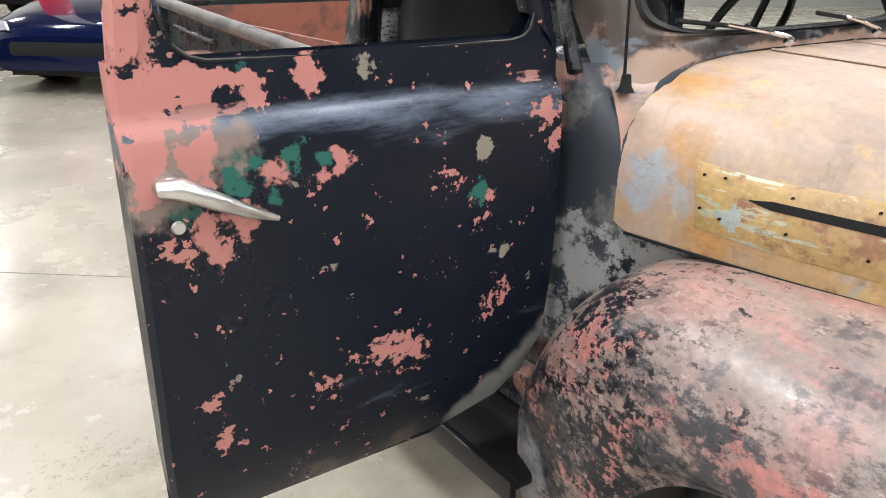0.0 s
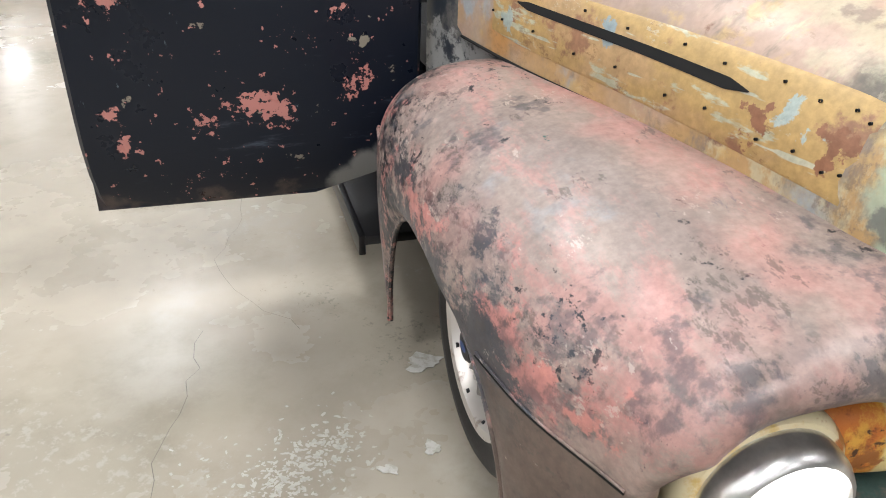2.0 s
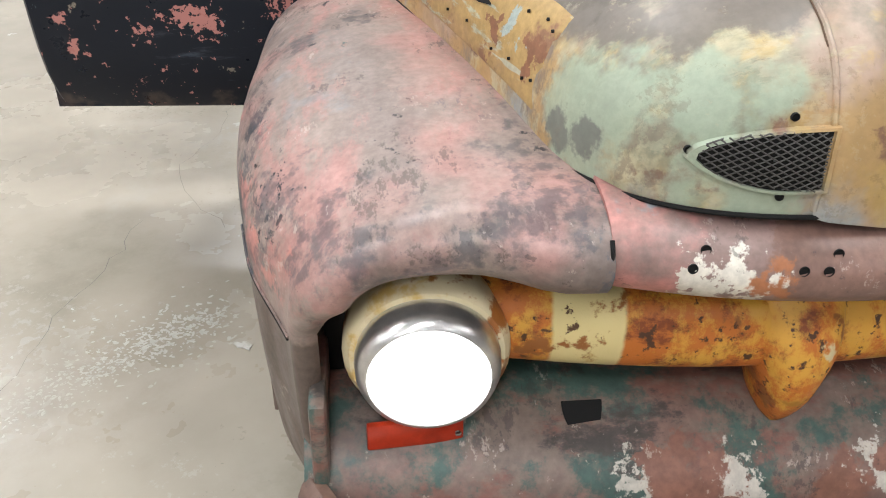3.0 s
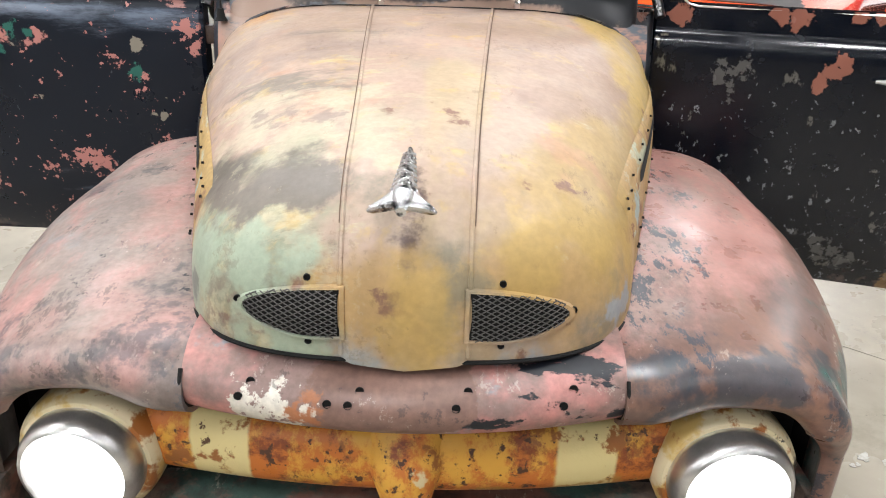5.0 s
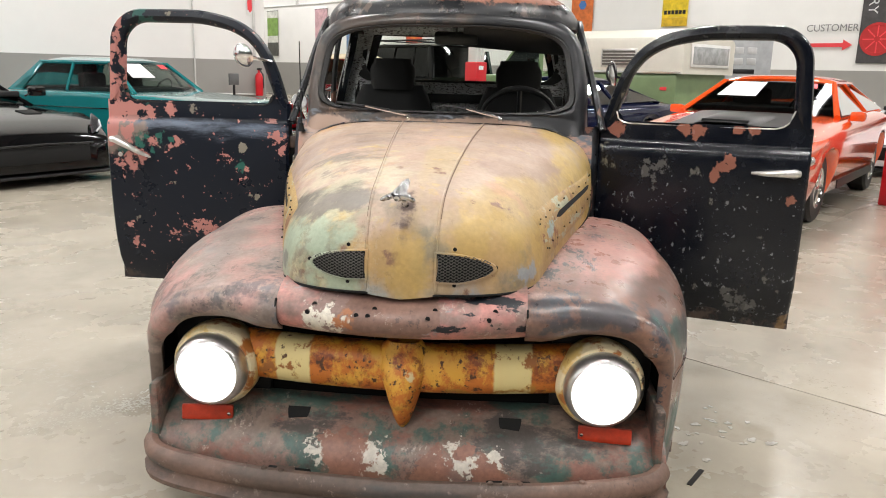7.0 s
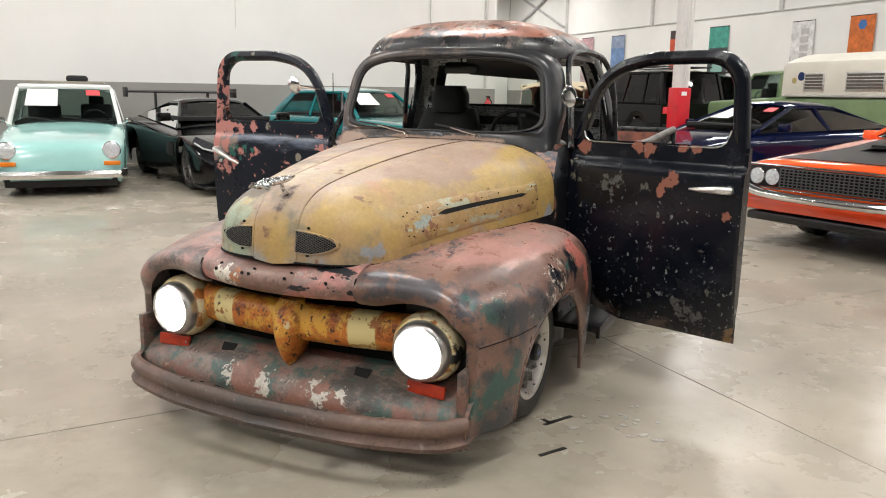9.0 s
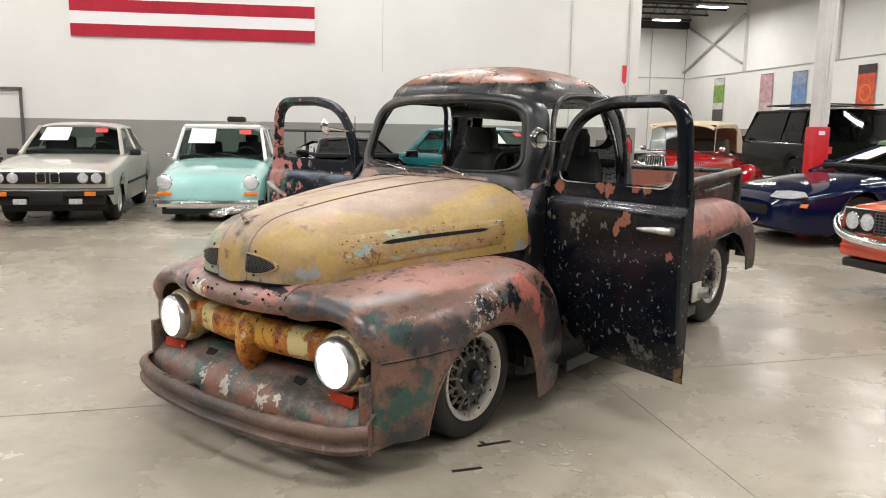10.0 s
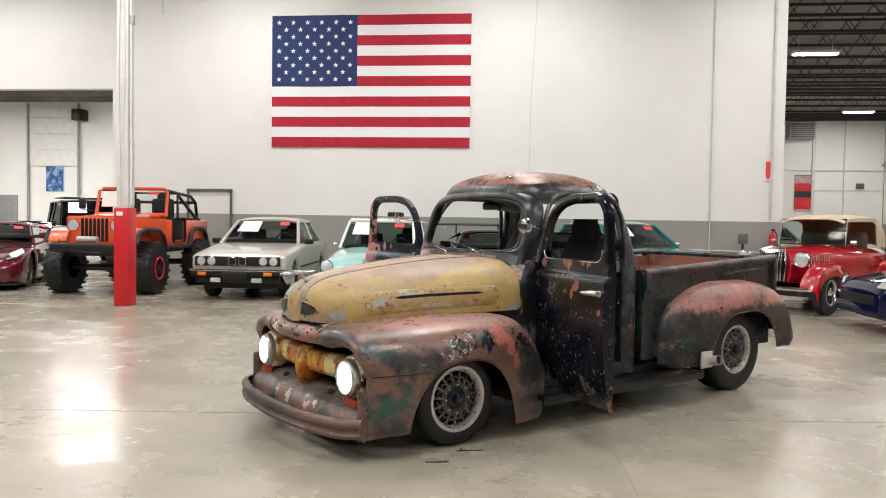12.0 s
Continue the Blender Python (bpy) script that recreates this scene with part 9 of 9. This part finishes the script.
for i in range(7):
    part("slat", boxed((1.2, 0.03, 0.05), (0, -0.31, 0.10 + 0.105 * i)), TRIMB, hv, smooth=False)
wb_ = thing("wall_box", "small dark box on the white wall", "box", m=HALL @ pose(19.45, 26.98, 3.52))
part("case", boxed((0.42, 0.12, 0.30), (0, 0, 0.15), 0.02), plain("brown_box", (0.12, 0.09, 0.08), 0.5), wb_)
# red arrow sign by the wall's end, conduits, post, rolling door
sg = thing("exit_sign", "narrow red and white vertical wall sign with an arrow", "sign", m=HALL @ pose(6.48, -0.02, 2.36))
part("plate", boxed((0.13, 0.008, 0.42), (0, 0, 0.21)), PAPER, sg, smooth=False)
part("band", boxed((0.11, 0.008, 0.34), (0, -0.003, 0.24)), STICKER, sg, smooth=False)
bm = bmesh.new()
bm.faces.new([bm.verts.new(p) for p in ((-0.04, -0.006, 0.07), (0.04, -0.006, 0.07), (0, -0.006, 0.01))])
part("arrow", thick(bm, 0.003), STICKER, sg, smooth=False)
ar = thing("arrow_sign", "red arrow and grey lettering on the white wall", "sign", m=HALL @ pose(20.66, -5.55, 2.28, 0, 0, -90))
part("arrow_shaft", boxed((0.9, 0.01, 0.10), (0, -0.01, 0)), STICKER, ar, smooth=False)
bm = bmesh.new()
bm.faces.new([bm.verts.new(p) for p in ((0.42, -0.012, 0.14), (0.66, -0.012, 0), (0.42, -0.012, -0.14))])
part("arrow_tip", thick(bm, 0.008), STICKER, ar, smooth=False)
fc = bpy.data.curves.new("lettering", "FONT")
fc.body, fc.size, fc.align_x, fc.extrude = "CUSTOMER", 0.26, "CENTER", 0.003
fo = new("lettering", fc)
fo.data.materials.append(plain("grey_letters", (0.2, 0.2, 0.2), 0.6))
fo.parent, fo.matrix_basis = ar, pose(0.1, -0.01, 0.36, 90, 0, 0)
bm = bmesh.new()
tube(bm, [(-7.2, -0.03, 6.1), (-7.2, -0.03, CEIL)], 0.012, 6)
tube(bm, [(5.28, -0.03, 0.2), (5.28, -0.03, CEIL)], 0.014, 6)
tube(bm, [(1.35, -0.03, 2.5), (1.36, -0.03, 4.0), (1.45, -0.03, 6.0), (1.5, -0.03, CEIL)], 0.006, 5)
tube(bm, [(6.55, -0.03, 1.5), (6.55, -0.03, CEIL)], 0.03, 8)
tube(bm, [(4.3, -0.03, 0.85), (6.6, -0.03, 0.80)], 0.015, 6)
ob = tagged(part("wall_cable", bm, plain("pale_conduit", (0.6, 0.59, 0.57), 0.5)), "thin pale conduits and cables on the wall", "conduit", kind="structure")
ob.matrix_basis = HALL
po = thing("card_post", "black stand with a small board", "stand", m=HALL @ pose(5.9, -0.35, 0))
part("pole", tubed([(0, 0, 0), (0, 0, 1.05)], 0.025, 8), TRIMB, po)
part("board", boxed((0.20, 0.05, 0.22), (0, 0, 1.10), 0.01), plain("grey_board", (0.12, 0.12, 0.12), 0.5), po)
part("foot", revolved([(0.0, 0.03), (0.15, 0.025), (0.17, 0.0)], None, 24), TRIMB, po)
rd = thing("rolling_door", "white sectional rolling door, raised, with a dark frame", "door", m=HALL @ pose(-15.7, 8.85, 0))
for i in range(4):
    part("door_panel", boxed((1.85, 0.06, 0.57), (0, 0, 3.44 + 0.58 * i), 0.012), STEELW, rd)
for s in (-1, 1):
    part("door_track", boxed((0.06, 0.10, 5.4), (s * 0.97, -0.03, 2.7)), plain("track_grey", (0.3, 0.3, 0.3), 0.5), rd)
part("opener", boxed((0.35, 0.5, 0.4), (1.15, -0.25, 4.95), 0.02), TRIMB, rd)
ps = thing("poster", "blue photo poster on the white wall", "poster", m=HALL @ pose(-15.68, 8.86, 2.25))
part("sheet", boxed((0.66, 0.01, 0.90), (0, 0, 0.45)), Mat("blue_print", (0.03, 0.12, 0.38), 0.4).layer((0.25, 0.42, 0.6), 3, 0.5, 0.6, 241).layer((0.02, 0.03, 0.06), 5, 0.52, 0.6, 242).m, ps, smooth=False)
hd = thing("grey_door", "plain grey steel door in the side room", "door", m=HALL @ pose(-17.6, 8.87, 0))
part("door_leaf", boxed((0.95, 0.05, 2.1), (0, 0, 1.05), 0.006), plain("grey_door_paint", (0.25, 0.25, 0.25), 0.5), hd)
pf = thing("picture_frame", "dark framed panel leaning on the wall", "panel", m=HALL @ pose(-6.05, -0.04, 0.6))
for a, b in (((1.1, 0.03, 0.05), (0, 0, 1.42)), ((1.1, 0.03, 0.05), (0, 0, 0.02)), ((0.05, 0.03, 1.4), (-0.52, 0, 0.72)), ((0.05, 0.03, 1.4), (0.52, 0, 0.72))):
    part("frame_bar", boxed(a, b), plain("dark_frame", (0.10, 0.10, 0.10), 0.5), pf, smooth=False)


def extinguisher(m):
    r = thing("fire_extinguisher", "red fire extinguisher with a black hose", "extinguisher", "extinguishers", m)
    part("bottle", revolved([(0.0, 0.0), (0.07, 0.0), (0.075, 0.03), (0.075, 0.36), (0.06, 0.42), (0.025, 0.45), (0.022, 0.50), (0.0, 0.50)], None, 24), REDP, r)
    part("valve", boxed((0.05, 0.12, 0.04), (0, -0.02, 0.52), 0.008), TRIMB, r)
    part("hose", tubed([(0.03, 0, 0.5), (0.09, 0, 0.42), (0.10, 0, 0.15)], 0.012, 6), TRIMB, r)
    return r


extinguisher(HALL @ pose(7.95, -11.68, 0.30))
extinguisher(HALL @ pose(6.58, -0.12, 0.78))

# floor: tape, paint spills, cracks, yellow line
def floor_patch(name, label, cat, x, y, size, material, seed, n=26, stretch=1.0, turn=0.0):
    rnd = random.Random(seed)
    bm = bmesh.new()
    lp = []
    ph = [rnd.uniform(0, 6.28) for _ in range(4)]
    for j in range(n):
        a = 2 * math.pi * j / n
        q = size * (0.72 + 0.16 * math.sin(2 * a + ph[0]) + 0.14 * math.sin(3 * a + ph[1]) + 0.10 * math.sin(5 * a + ph[2]) + 0.08 * math.sin(9 * a + ph[3]))
        lp.append((q * math.cos(a) * stretch, q * math.sin(a), 0))
    bm.faces.new([bm.verts.new(p) for p in lp])
    bm.faces.ensure_lookup_table()
    ob = tagged(part(name, thick(bm, 0.0015), material, smooth=False), label, cat)
    ob.matrix_basis = pose(x, y, 0.003, 0, 0, turn)
    return ob


for (x, y), L, a in (((0.90, 0.0), 0.16, 62), ((0.97, -0.29), 0.13, 58), ((0.86, -0.03), 0.05, 150), ((-2.9, -1.0), 0.1, 20)):
    ob = tagged(part("floor_tape", boxed((L, 0.018, 0.002), (0, 0, 0.001)), TAPE, smooth=False), "torn strip of black tape on the concrete", "tape", "tape strips")
    ob.matrix_basis = pose(x, y, 0.001, 0, 0, a)
SPILL = Mat("pale_spill", (0.50, 0.49, 0.455), 0.35).layer((0.36, 0.34, 0.29), 40, 0.45, 0.6, 231).m
CRACKC = plain("crack_dirt", (0.12, 0.105, 0.085), 0.7)
rnd = random.Random(4)
for i, (x, y, q) in enumerate([(-0.80, 0.33, 0.045), (-0.86, 0.02, 0.03), (-0.97, -0.02, 0.018)] + [(1.12 + rnd.gauss(0, 0.12), 0.12 + rnd.gauss(0, 0.14), rnd.uniform(0.006, 0.022)) for _ in range(26)]):
    floor_patch("paint_spill", "small splash of pale paint on the concrete", "paint splash", x, y, q, SPILL, i, 18, rnd.uniform(0.8, 1.8), rnd.uniform(0, 180))


def splash(seed):
    """Pale paint spattered in a ragged, lacy streak over the concrete."""
    rnd = random.Random(seed)
    bm = bmesh.new()
    for i in range(900):
        f = rnd.random() ** 1.3
        w = 0.055 if i % 3 else 0.12
        x = -1.07 - 0.40 * f + rnd.gauss(0, w * 0.7)
        y = 0.14 - 0.34 * f + rnd.gauss(0, w * 0.6) - 0.035
        size = rnd.uniform(0.0015, 0.0065) * (1 - 0.4 * f)
        n, turn, st = 9, rnd.uniform(0, 3.14), rnd.uniform(1.0, 2.6)
        lp = []
        for j in range(n):
            a = 2 * math.pi * j / n
            q = size * rnd.uniform(0.45, 1.0)
            u, v = q * math.cos(a) * st, q * math.sin(a)
            lp.append((x + u * math.cos(turn) - v * math.sin(turn), y + u * math.sin(turn) + v * math.cos(turn), 0.0012 + 0.0000015 * i))
        bm.faces.new([bm.verts.new(p) for p in lp])
    tagged(part("paint_spatter", bm, SPLASH, smooth=False), "ragged streak of pale spattered paint on the concrete", "paint spatter", kind="stuff")


SPLASH = Mat("pale_spatter", (0.43, 0.41, 0.36), 0.35).layer((0.36, 0.34, 0.29), 60, 0.45, 0.6, 232).m
splash(12)


def crack(points, seed):
    rnd = random.Random(seed)
    p = [(x + rnd.gauss(0, 0.012), y + rnd.gauss(0, 0.012)) for x, y in smooth_path(points, 22)]
    bm = bmesh.new()
    grid(bm, [[(x - 0.0008, y, 0.0012), (x + 0.0008, y + 0.0006, 0.0012)] for x, y in p])
    tagged(part("floor_crack", bm, CRACKC, smooth=False), "hairline crack in the concrete", "crack", kind="structure")


crack([(-1.15, 2.0), (-1.22, 1.3), (-1.3, 0.96), (-1.1, 0.55)], 1)
crack([(-1.6, -1.7), (-1.2, -1.9), (-0.6, -2.4)], 2)
crack([(-1.35, 0.6), (-1.45, 0.1), (-1.55, -0.5)], 3)
ob = tagged(part("floor_line", boxed((9.0, 0.10, 0.003), (0, 0, 0.001)), YELLOWL, smooth=False), "worn yellow painted floor line", "floor line", kind="structure")
ob.matrix_basis = HALL @ pose(-9.5, -6.3, 0.001)
